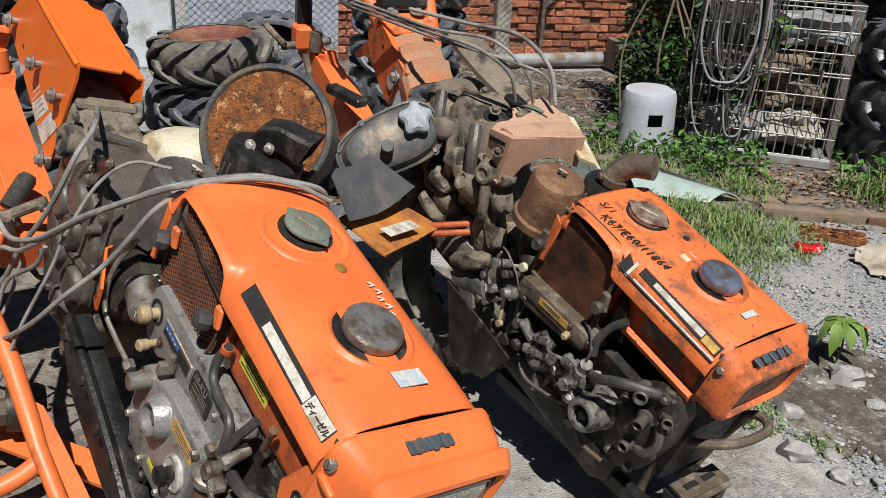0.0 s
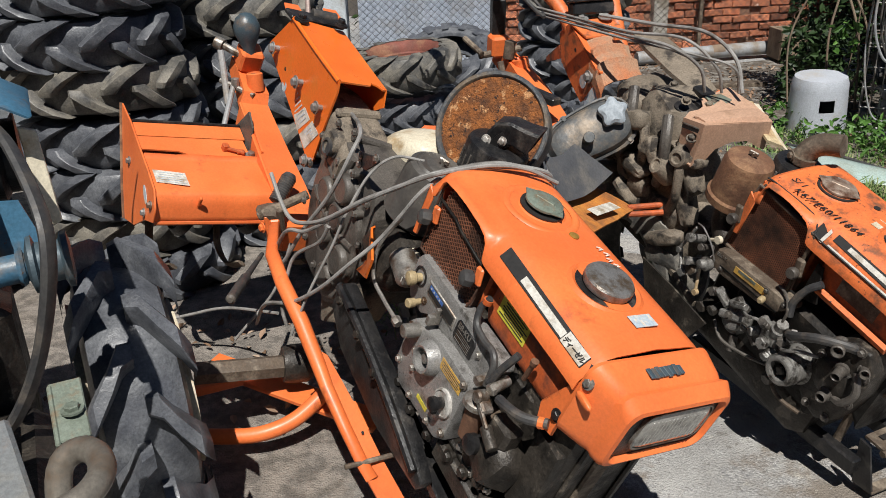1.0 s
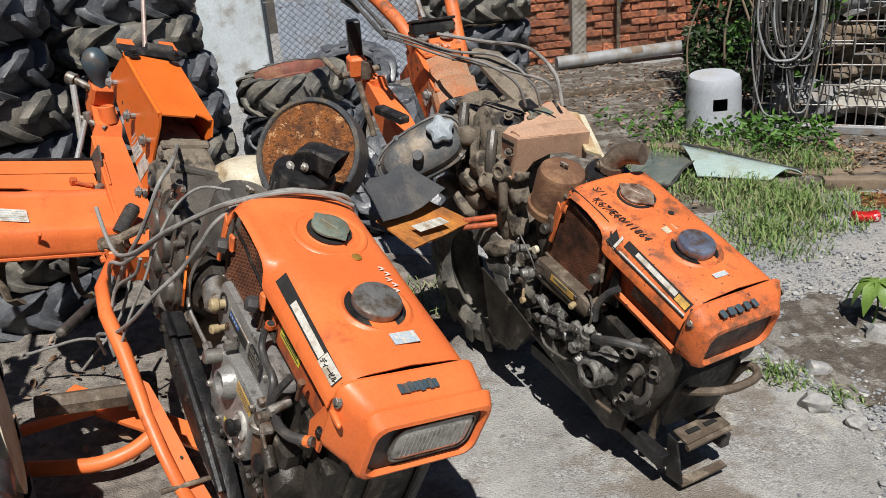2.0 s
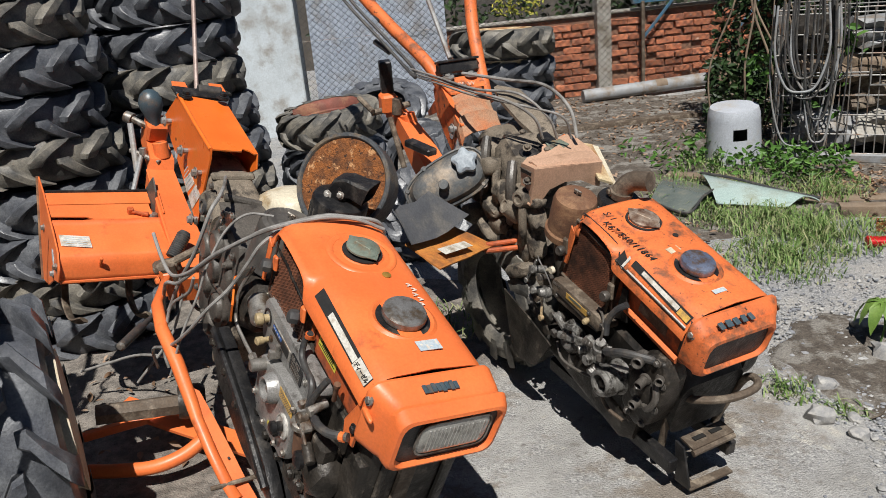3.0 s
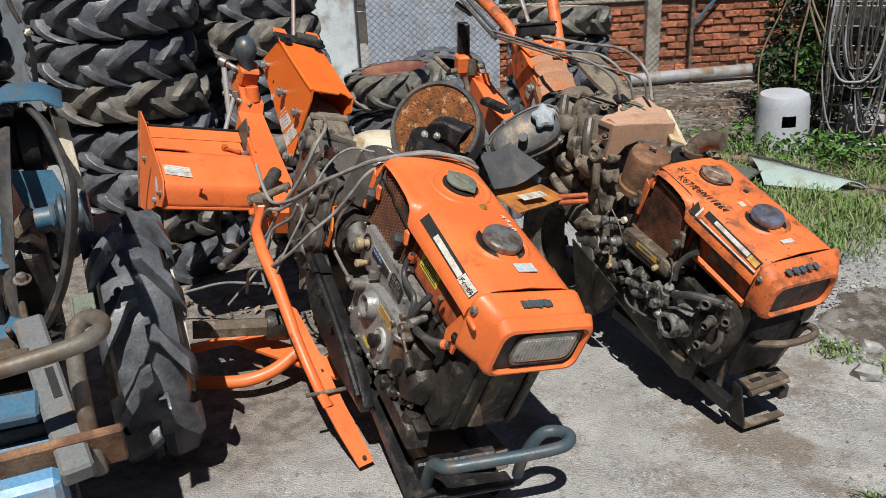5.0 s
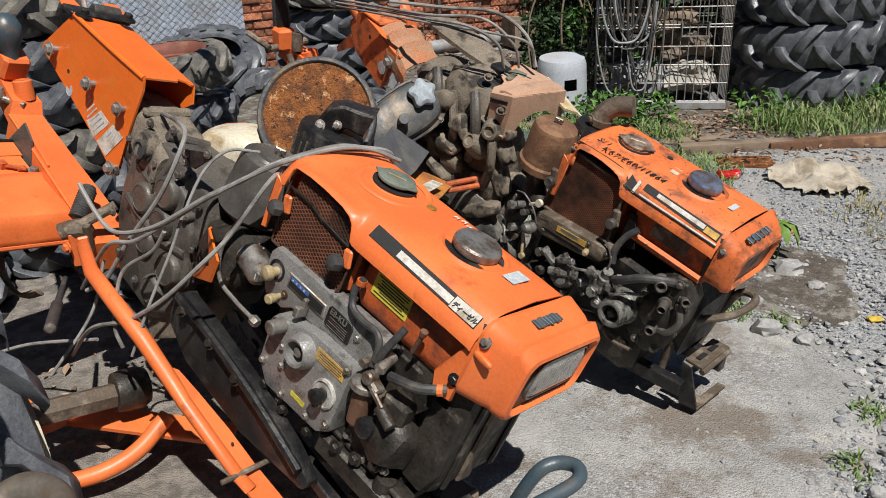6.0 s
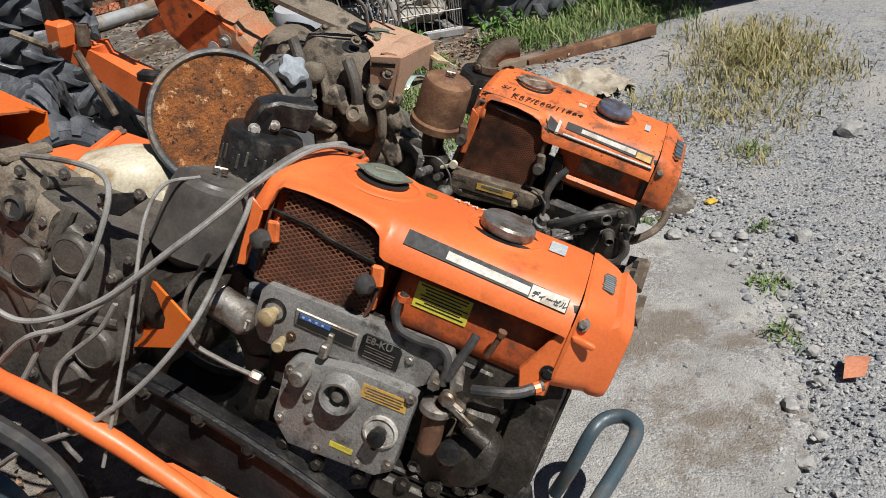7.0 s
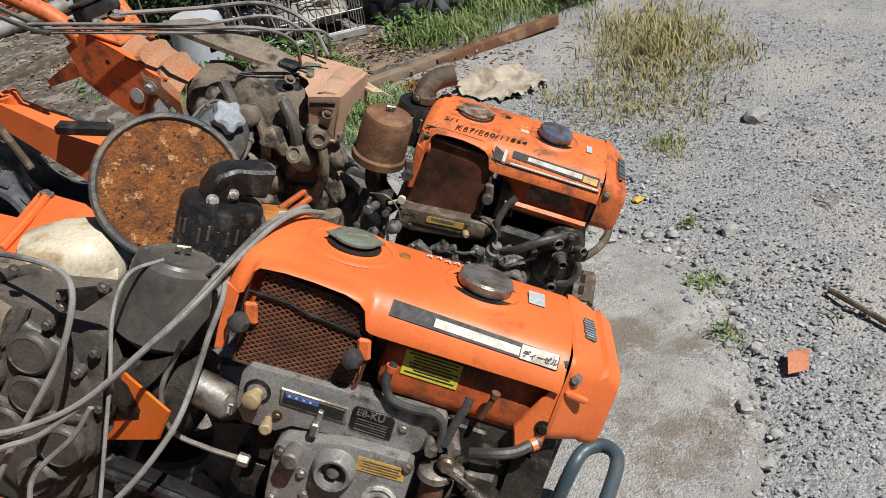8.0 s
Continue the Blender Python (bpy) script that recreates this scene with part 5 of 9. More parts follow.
# square arm of the rotary unit with its socket and adjuster
arm1 = part("rotary_arm", loft([[(x, y0, zt_), (x, y1, zt_ - .004), (x, y1, zt_ - h), (x, y0, zt_ - h)] for x, y0, y1, zt_, h in
            ((-1.70, -.050, .030, -.462, .06), (-1.60, -.051, .034, -.472, .075), (-1.49, -.056, .038, -.492, .085), (-1.465, -.072, .034, -.526, .09), (-1.25, -.074, .042, -.560, .10), (-1.05, -.072, .054, -.592, .10), (-0.86, -.072, .054, -.622, .10))]), ORANGE, t1, "square orange arm of the rotary unit", angle=25)
part("arm_edge", tube([(-1.465, -.070, -.529), (-1.25, -.070, -.563), (-1.05, -.070, -.595), (-0.88, -.070, -.621)], .006, 6, 3), ORANGE, arm1)
part("arm_socket", lathe((-1.515, -0.002, -0.500), (-.36, -.2, .9), [(0, .030), (.062, .030), (.066, .024), (.058, .022), (.01, .020)], 22), ORANGE, arm1, "orange round socket")
part("socket_hole", lathe((-1.537, -0.014, -0.446), (-.36, -.2, .9), [(0, .021), (.001, .021)], 18), INK, arm1)
part("arm_head", box((-1.625, -0.012, -0.425), (.085, .085, .085), .010, (0, 12, 0)), ORANGE, arm1, "orange clamp block")
part("arm_gusset", slab_of([(-1.36, -0.066, -0.60), (-1.32, -0.066, -0.535), (-1.20, -0.066, -0.56), (-1.20, -0.066, -0.625)], (0, .006, 0)), ORANGE, arm1)
part("adjuster_ball", lathe((-1.600, -0.022, -0.405), (-.33, -.2, .92), [(0, .020), (.03, .024), (.055, .036), (.085, .047), (.11, .047), (.135, .036), (.150, .018), (.153, .004)], 22), BLUEBAR, arm1, "dark blue-grey ball handle")
part("pin", join(cyl((-1.70, -0.10, -0.42), (-1.60, -0.02, -0.42), .014, 10), cyl((-1.715, -0.115, -0.42), (-1.69, -0.09, -0.42), .024, 12)), STEEL, arm1, "steel cross pin")
part("pin", join(cyl((-1.60, -0.11, -0.515), (-1.48, -0.02, -0.505), .011, 10), cyl((-1.545, -0.07, -0.51), (-1.555, -0.075, -0.478), .015, 10)), STEEL, arm1, "steel cross pin")
part("adjuster_rod", cyl((-1.70, -0.10, -0.43), (-1.50, -0.10, -0.56), .012, 10), PIPEGREY, arm1, "grey adjuster rod")
part("adjuster_rod", cyl((-1.555, -0.075, -0.50), (-1.42, -0.13, -0.62), .010, 10), PIPEGREY, arm1, "grey adjuster rod")
ROD = surf("pinkish_bare_rod", (0.38, 0.30, 0.27), (0.30, 0.22, 0.19), 20.0, (0.4, 0.6), 0.3, 0.1, 80.0)
part("long_rod", cyl((-1.335, 0.045, -0.13), (-1.690, 0.092, 0.118), .0085, 10), ROD, t1, "upright bare steel rod")

# rotary cover of the first tiller: stepped pressed sheet between two end plates, tines below
Y0, Y1 = -0.448, -0.052
rc1 = part("rotary_cover", shell(loft([[(x, y, z + .002 * math.sin(y * 40)) for x, z in ((-0.992, -0.702), (-0.984, -0.690), (-0.987, -0.676), (-1.000, -0.640), (-1.012, -0.614), (-1.024, -0.606), (-1.10, -0.606), (-1.19, -0.604), (-1.206, -0.600), (-1.212, -0.590), (-1.217, -0.604))] for y in [Y0 + (Y1 - Y0) * k / 8 for k in range(9)]], close=False), 0.003), ORANGE, t1, "orange pressed steel rotary tiller cover", angle=50)
part("cover_back", slab_of([(-1.205, Y0, -0.640), (-1.205, Y1, -0.640), (-1.42, Y1, -0.640), (-1.42, Y0, -0.640)], (0, 0, -.004)), ORANGE_DARK, rc1)
part("cover_step", slab_of([(-1.252, Y0, -0.600), (-1.246, -0.33, -0.600), (-1.226, -0.29, -0.602), (-1.218, -0.275, -0.604), (-1.212, -0.10, -0.604), (-1.245, -0.09, -0.600), (-1.318, Y1 - .04, -0.594), (-1.318, Y0, -0.594)], (0, 0, -.005)), ORANGE, rc1, "raised orange stiffening sheet")
part("cover_step", slab_of([(-1.326, Y0, -0.596), (-1.326, Y1 - .03, -0.596), (-1.398, Y1 - .03, -0.588), (-1.398, Y0, -0.588)], (0, 0, -.005)), ORANGE, rc1, "raised orange stiffening sheet")
part("cover_edge", tube([(-1.40, Y0, -0.586), (-1.40, Y1 - .03, -0.586)], .006, 6, 1), BLACK, rc1)
part("cover_seam", box((-0.999, -0.318, -0.640), (.012, .010, .085), .003, (0, 20, 0)), ORANGE, rc1)
part("front_lip", tube([(-0.988, Y0, -0.698), (-0.988, Y1, -0.698)], .009, 8, 1), ORANGE, rc1)
ep = part("end_plate", slab_of([(-1.532, -0.458, -0.597), (-1.40, -0.456, -0.588), (-1.238, -0.456, -0.590), (-1.124, -0.456, -0.590), (-1.02, -0.456, -0.596), (-0.978, -0.456, -0.640), (-0.975, -0.456, -0.690), (-1.062, -0.456, -0.745), (-1.17, -0.457, -0.85), (-1.291, -0.458, -0.915), (-1.37, -0.458, -0.83), (-1.43, -0.458, -0.745)], (0, .006, 0), .0015), ORANGE, rc1, "orange end plate with rusty rim")
part("plate_rim", tube([(-1.532, -0.460, -0.597), (-1.43, -0.460, -0.745), (-1.37, -0.460, -0.83), (-1.291, -0.460, -0.912)], .006, 6, 3), RUSTCAN, ep)
part("oval_badge", loft([[(-1.095 + .030 * math.cos(q), -0.4572 - h, -0.668 + .017 * math.sin(q) - .012 * math.cos(q)) for q in (2 * math.pi * k / 18 for k in range(18))] for h in (0, .0015)]), PALEBLUE, ep, "pale oval badge")
for x, z in ((-1.33, -0.70), (-1.02, -0.655), (-1.075, -0.725)):
    part("plate_bolt", bolt((x, -0.459, z), (0, -1, 0), .010, .010), GALV, ep)
part("end_plate", slab_of([(-1.40, -0.050, -0.60), (-1.00, -0.050, -0.61), (-0.985, -0.050, -0.70), (-1.10, -0.050, -0.78), (-1.35, -0.050, -0.80)], (0, -.006, 0)), ORANGE_DARK, rc1)
part("paper_label", slab_of([(-1.138, -0.436, -0.6015), (-1.120, -0.338, -0.6015), (-1.052, -0.338, -0.6015), (-1.070, -0.436, -0.6015)], (0, 0, -.001)), WHITE, rc1, "white paper label with unreadable lines")
for k in range(5):
    part("print_line", box((-1.118 + k * .012, -0.387, -0.6008), (.0035, .082 - .014 * (k % 2), .0008), 0, (0, 0, -10)), PALEBLUE, rc1)
part("latch", join(box((-1.262, -0.170, -0.588), (.024, .022, .026), .004), cyl((-1.255, -0.165, -0.588), (-1.235, -0.11, -0.592), .007, 8), box((-1.245, -0.12, -0.594), (.02, .03, .012), .003)), ORANGE_DARK, rc1, "small rusty latch")
part("cover_bolt", bolt((-1.235, -0.086, -0.600), (0, 0, 1), .013, .014), GALV, rc1, "zinc bolt")
part("rubber_skirt", box((-1.30, -0.25, -0.75), (.008, .38, .24), .003, (0, 12, 0)), RUBBER, rc1, "dark rubber skirt")
part("side_shield", slab_of([(-1.43, -0.075, -0.60), (-1.36, -0.070, -0.50), (-1.30, -0.070, -0.53), (-1.27, -0.072, -0.62)], (0, -.006, 0)), GEARGREY, rc1, "dull grey shield beside the arm")
part("tine_shaft", cyl((-1.22, Y0 + .02, -0.84), (-1.22, 0.16, -0.84), .032, 12), BROWN, rc1, "rusty tine shaft")
for k in range(9):
    q = 0.7 + 0.95 * (k % 4)
    y = -0.40 + k * .058
    part("tine", tube([(-1.22 + .03 * math.sin(q), y, -0.84 - .03 * math.cos(q)), (-1.22 + .11 * math.sin(q), y, -0.84 - .11 * math.cos(q)), (-1.22 + .19 * math.sin(q + .35), y + .012, -0.84 - .19 * math.cos(q + .35)), (-1.22 + .225 * math.sin(q + .65), y + .04, -0.84 - .225 * math.cos(q + .65))], .020, 6, 4, False, 0.35), BLACK if k % 2 else BROWN, rc1, "curved dark tine")

# long orange lever lying against the engine
arm = thing("hitch_arm", "long orange steel arm with a twist grip, leaning on the tiller", "tiller arm")
AD, AN = Vector((.50, .86, 0)), Vector((.62, -.36, .70))
bar = part("bar", loft([[Vector(p) - AD * o + (AD * math.cos(q) * w + AN * math.sin(q) * h) for q in (2 * math.pi * k / 14 for k in range(14))] for p, o, w, h in
                        (((-0.92, 1.86, 0.625), 0, .018, .018), ((-0.82, 1.68, 0.615), 0, .020, .020), ((-0.728, 1.576, 0.581), 0, .021, .021), ((-0.644, 1.517, 0.499), 0, .022, .021), ((-0.56, 1.457, 0.415), .008, .020, .019),
                         ((-0.523, 1.432, 0.378), .014, .018, .017), ((-0.451, 1.385, 0.304), .018, .017, .015), ((-0.39, 1.352, 0.225), .018, .017, .012), ((-0.365, 1.342, 0.19), .014, .018, .004))]), ORANGE, arm, "bright orange tube", angle=50)
part("web", slab_of([(Vector(p) + AD * w + AN * .002) for p, w in (((-0.585, 1.475, 0.440), .012), ((-0.572, 1.466, 0.428), .026), ((-0.523, 1.432, 0.378), .032), ((-0.451, 1.385, 0.304), .036), ((-0.39, 1.352, 0.225), .036), ((-0.3135, 1.3235, 0.128), .034), ((-0.237, 1.295, 0.03), .028),
                                                                   ((-0.237, 1.295, 0.03), -.024), ((-0.3135, 1.3235, 0.128), -.030), ((-0.37, 1.344, 0.198), -.028), ((-0.451, 1.385, 0.304), -.010), ((-0.523, 1.432, 0.378), -.004))], AN * -.007), ORANGE, bar, "flat orange web along the tube")
part("web_hole", lathe(Vector((-0.43, 1.374, 0.279)) + AD * .018 + AN * .002, AN, [(0, .004), (.001, .004)], 10), INK, bar)
part("bar_hole", lathe((-0.243, 1.299, 0.052), (.62, -.36, .70), [(0, .007), (.002, .007)], 12), INK, arm)
part("grip", lathe((-0.985, 1.985, 0.650), (0.20, 0.80, 0.75), [(0, .020)] + [(.004 + .008 * k + d, .0265 - .002 * (d > 0.002)) for k in range(12) for d in (0, .004)] + [(.108, .018)], 16), HOSE, arm, "ribbed black rubber grip")
part("joint", join(lump((-0.97, 1.93, 0.64), (.05, .04, .025), 1, .3), cyl((-1.0, 1.90, 0.63), (-0.86, 1.98, 0.69), .015, 10), cyl((-0.93, 1.92, 0.58), (-0.92, 1.90, 0.66), .012, 8)), BROWN, arm)
part("clevis", join(box((-0.965, 1.905, 0.585), (.030, .012, .11), .004, (10, 0, 30)), box((-0.925, 1.875, 0.585), (.030, .012, .11), .004, (10, 0, 30)), bolt((-0.98, 1.885, 0.60), (-.5, -.8, 0), .012, .01)), ORANGE, arm, "orange clevis with a bolt")
part("cross_pin", cyl((-0.43, 1.30, 0.235), (-0.335, 1.40, 0.225), .007, 8), BROWN, arm)

# frame on the ground: axle, prongs
ax = thing("axle_tube", "rusty hexagonal axle tube sticking out of the gearbox", "axle")
part("tube", lathe((-1.04, 1.53, 0.262), (0.73, 0.60, -0.12), [(0, .036), (.24, .036), (.245, .036), (.30, .036)], 6), BROWN, ax)
part("collar", lathe((-0.84, 1.695, 0.235), (0.73, 0.60, -0.12), [(0, .055), (.03, .06), (.07, .06), (.09, .05)], 20), GREASE, ax)
pr = thing("stand_frame", "orange tubular stand frame lying on the concrete", "stand")
part("flat_arm", box((-0.84, 1.72, 0.125), (.66, .085, .02), .004, (8, 4, -8)), ORANGE, pr)
part("bent_tube", tube([(-1.06, 1.46, 0.085), (-0.95, 1.49, 0.085), (-0.84, 1.53, 0.09), (-0.76, 1.60, 0.11), (-0.70, 1.69, 0.16)], .024, 12, 6), ORANGE, pr, "bent orange tube with a rusty end")
part("cross_bar", box((-1.08, 1.64, 0.14), (.30, .03, .03), .004, (0, 0, 45)), ORANGE, pr)

# ---- rusty disc wheel and small things between the machines ----
DRUM = surf("weathered_blue_black_drum", (0.045, 0.05, 0.056), (0.085, 0.088, 0.09), 12.0, (0.35, 0.6), 0.1, 0.6, 60.0, dirt=(0.15, 0.11, 0.07), amount=0.3, dscale=12.0, soft=0.1, grain=0.35)
dc, dn = Vector((-0.252, 1.990, 0.933)), Vector((0.0, -0.89, 0.45)).normalized()
disc = thing("rusty_drum", "round black drum with rusted flaking face, tilted between the tillers", "drum")
part("casing", lathe(dc, dn, [(-0.12, .120), (-0.10, .150), (-0.07, .160), (-0.012, .167), (.006, .166), (.010, .162), (.010, .154), (.006, .150), (0.0, .148)], 48), DRUM, disc, "dull grey-black drum rim")
part("rust_face", lathe(dc, dn, [(-0.004, .151), (.002, .151), (.004, .13), (.0035, .11), (.0045, .05), (.004, .002)], 44), RUST, disc, "flaking orange rust face")


def sheet_of(corners, t, n=5, sag=0.0, seed=0):
    """A bent sheet through four corners, with a little sag and waviness."""
    a, b, c, d = [Vector(p) for p in corners]
    secs = []
    for i in range(n + 1):
        f = i / n
        row = []
        for j in range(n + 1):
            g = j / n
            p = (a * (1 - g) + b * g) * (1 - f) + (d * (1 - g) + c * g) * f
            p.z += -sag * 4 * f * (1 - f) + 0.006 * noise.noise((f * 3 + seed, g * 3, 1.0))
            row.append(p)
        secs.append(row)
    return shell(loft(secs, close=False), t)


flap = thing("rubber_flap", "flat black rubber mud flap lying on a plate", "rubber flap")
part("sheet", sheet_of([(-0.12, 2.05, 0.845), (-0.055, 2.03, 0.715), (0.035, 2.35, 0.715), (-0.07, 2.25, 0.83)], 0.005, 5, 0.02, 3), surf("grey_black_rubber_sheet", (0.075, 0.078, 0.085), (0.10, 0.102, 0.108), 8.0, (0.4, 0.6), 0, 0.1, 60.0, dirt=(0.16, 0.15, 0.135), amount=0.25, dscale=9.0), flap)
plate = thing("orange_plate", "rusty orange guard plate with a torn label", "guard plate")
part("sheet", sheet_of([(-0.10, 2.08, 0.70), (0.046, 2.01, 0.645), (0.115, 2.385, 0.59), (-0.05, 2.36, 0.68)], 0.006, 4, 0.0, 8), surf("rusty_orange_sheet", (0.55, 0.22, 0.04), (0.42, 0.14, 0.03), 12.0, (0.6, 0.85), 0, 0.4, 60.0, dirt=(0.22, 0.09, 0.03), amount=0.4, dscale=9.0), plate)
part("torn_label", sheet_of([(0.005, 2.10, 0.678), (0.04, 2.085, 0.666), (0.085, 2.23, 0.645), (0.05, 2.24, 0.657)], 0.001, 3, 0, 5), WHITE, plate, "torn white label")
part("rolled_edge", join(cyl((0.09, 2.36, 0.60), (0.21, 2.41, 0.605), .010, 10), cyl((0.09, 2.335, 0.585), (0.20, 2.385, 0.585), .010, 10)), ORANGE_DARK, plate)

tk = thing("cream_tank", "rounded cream tank with stains on an orange bracket", "tank")
part("tank_body", lump((-0.49, 2.04, 0.815), (.115, .10, .085), 7, .04, 3, (0, 0, -20)), CREAM, tk)
part("tank_seam", tube([(-0.50 + .121 * math.cos(q), 2.055 + .106 * math.sin(q), 0.832) for q in (2 * math.pi * k / 24 for k in range(24))], .004, 6, 1, True), CREAM, tk)
part("blue_end", lathe((-0.395, 2.02, 0.83), (0.9, -0.3, 0.1), [(0, .05), (.01, .052), (.03, .046), (.032, .01)], 20), BLUE, tk, "dull blue end cap")
part("bracket", slab_of([(-0.665, 2.51, 0.795), (-0.60, 2.53, 0.790), (-0.56, 2.43, 0.80), (-0.483, 2.588, 0.79), (-0.40, 2.40, 0.79), (-0.37, 2.20, 0.785), (-0.50, 2.08, 0.78), (-0.60, 2.18, 0.785), (-0.66, 2.38, 0.79)], (0, 0, -.006)), ORANGE, tk, "orange sheet bracket under the tank")
part("bracket_fold", tube([(-0.62, 2.28, 0.797), (-0.55, 2.38, 0.80), (-0.48, 2.50, 0.80)], .012, 8, 4), ORANGE, tk)
part("bracket_bolt", bolt((-0.475, 2.52, 0.798), (0, 0, 1), .014, .014), GALV, tk)
part("pale_label", slab_of([(-0.60, 2.20, 0.7875), (-0.555, 2.26, 0.7895), (-0.515, 2.23, 0.7885), (-0.555, 2.17, 0.7865)], (0, 0, .001)), PALEBLUE, tk, "scuffed pale label")
part("round_decal", lathe((-0.485, 2.30, 0.792), (0, 0.1, 1), [(0, .034), (.0012, .034), (.0012, .026), (.0006, .024)], 24), INK, tk, "dark ring decal")
part("bracket_bolt", bolt((-0.62, 2.06, 0.780), (0, 0, 1), .012, .012), GALV, tk)

# ---- second tiller ----
E2 = pose(0.594, 1.952, 0.687, -1, 20.5, -43.2)
t2 = thing("power_tiller", "two-wheel power tiller with worn orange hood and exposed greasy engine", "power tiller", E2, "power tillers")
G2 = (0.192, 0.152, 0.054)
h2 = hood_set(t2, -0.238, 0.298, 0.372, *G2, ORANGE_WORN, (-0.205, -0.025), (-0.106, 0.192), (0.135, 0.192), RUSTCAP, CAPBLUE, 0.165, False, 1.0, -0.018, -0.022, 0.008)
part("stripe", strip_on_side(0.03, 0.285, 0.02, 0.42, 0.12, 0.62, G2), INK, h2, "black decal panel")
part("stripe", strip_on_side(0.075, 0.235, 0.14, 0.36, 0.20, 0.46, G2, 0.0028), WHITE, h2, "cream inlay of the decal")
part("stripe", strip_on_side(0.238, 0.280, 0.22, 0.56, 0.24, 0.60, G2, 0.0028), AMBER, h2, "faded end of the decal")
part("stripe", strip_on_side(-0.022, 0.006, 0.04, 0.80, 0.30, 0.86, G2, 0.0024), INK, h2, "black corner of the decal")
part("stripe", strip_on_side(0.006, 0.015, 0.06, 0.86, 0.16, 0.88, G2, 0.0030), WHITE, h2, "white slash of the decal")
part("stripe", strip_on_side(0.03, 0.288, 0.70, 0.78, 0.74, 0.82, G2, 0.0026), WHITE, h2, "pale line of the decal")
part("edge_trim", tube([on_side(x, s, *G2, 0.003) for x, s in ((-0.225, 0.1), (-0.19, 0.05), (-0.06, 0.06), (-0.02, 0.5), (0.0, 0.80), (0.15, 0.84), (0.29, 0.86))], 0.0025, 6, 4), INK, h2, "black edge trim")
text_mesh("S/1", 0.034, pose(-0.186, 0.096, 0.0572, 0, 0, 8), INK, "lettering", h2, "black felt pen writing", shear=0.2, space=1.1, bold=0.008)
text_mesh("K67/E60/11864", 0.030, pose(-0.146, 0.066, 0.0568, 3, 0, 7), INK, "lettering", h2, "black felt pen writing", shear=0.25, space=1.12, bold=0.008)
part("sticker", box((0.045, 0.183, 0.0606), (.024, .044, .0012), 0, (0, 0, 8)), CREAM, h2, "faded cream sticker")
part("sticker", box((0.242, 0.180, 0.0625), (.016, .044, .0012), 0, (0, 0, 0)), PALEBLUE, h2, "small oval sticker")
part("hole", lathe((-0.010, 0.238, 0.0565), (0, 0, 1), [(0, .009), (.0045, .009)], 14), INK, h2)
for k, w in enumerate((.020, .024, .022, .020, .018)):
    part("badge_bar", box((0.345, 0.100 + k * 0.0265, 0.046 + .001 * (k % 2)), (.022, w * 0.82, .006), .0015, (0, 14, 5 * (-1) ** k)), BLUEBAR, h2, "dark raised badge")
woven_screen(t2, -0.250, -0.012, -0.205, 0.026, 0.042, 0.016)
part("screen_frame", join(tube([(-0.250, 0.040, -0.203), (-0.222, 0.040, 0.020), (-0.012, 0.040, 0.010)], .006, 6, 1), tube([(-0.010, 0.038, 0.008), (-0.006, 0.036, -0.203), (-0.250, 0.040, -0.206)], .006, 6, 1)), BROWN, t2, "brown folded frame of the screen")
for x, z in ((-0.240, -0.105), (-0.002, -0.104)):
    k = part("screen_clip", box((x, 0.030, z + .014), (.028, .014, .056), .006, (0, -12, 0)), BROWN, t2)
    part("clip_knob", lathe((x, 0.026, z), (0.1, -1, 0.1), [(0, .011), (.008, .016), (.020, .017), (.027, .013)], 16), GEARGREY, k, "grey rubber knob")
part("radiator_tank", box((-0.115, 0.19, -0.09), (.22, .25, .24), .012), ORANGE_DARK, t2)
ft = part("fuel_tank", loft([rrect(x, 0.190, -0.064, 0.140 + a, 0.082 + b, 0.03, 5) for x, a, b in ((0.03, -.03, -.03), (0.038, -.008, -.010), (0.06, 0, 0), (0.27, 0, 0), (0.29, -.004, -.008), (0.30, -.02, -.02))]), ORANGE_DARK, t2, "rusty orange fuel tank")
part("tank_label", box((0.165, 0.0488, -0.052), (.12, .001, .062), 0), BROWN, ft, "browned unreadable label")
part("tank_band", loft([[(x, 0.050, -0.128), (x, 0.040, -0.122), (x, 0.036, -0.108), (x, 0.046, -0.100)] for x in (0.05, 0.15, 0.25, 0.29)]), ORANGE_WORN, ft, "folded orange tank edge")
part("tank_support", prism([(0.03, -0.05), (0.05, -0.05), (0.085, -0.15), (0.03, -0.17)], "y", 0.040, 0.048, .002), VOIDSHADE, t2)
# block coloured near black so the gaps between fittings read as shade
b2 = part("engine_block", join(box((0.0, 0.19, -0.31), (.46, .30, .24), .015), box((0.05, 0.055, -0.36), (.38, .06, .18), .02)), VOIDSHADE, t2, "engine block behind pipes and fittings, blackened as shade")
part("sump", loft([rrect(x, 0.17, -0.46 + dz, 0.15 + a, 0.065, 0.03) for x, a, dz in ((-0.23, -.02, .02), (-0.20, 0, 0), (0.20, 0, -.01), (0.24, -.02, 0.01))]), GREASE, t2, "oily sump")
part("flywheel", lathe((0.16, 0.32, -0.22), (0, 1, 0), [(0, .14), (.01, .15), (.06, .15), (.07, .14)], 36), GREASE, t2)
part("cooling_duct", loft([rrect(x, 0.20, -0.25 + dz, 0.12, 0.10, 0.04) for x, dz in ((0.20, 0), (0.28, -.01), (0.325, -.06))]), VOIDSHADE, t2)
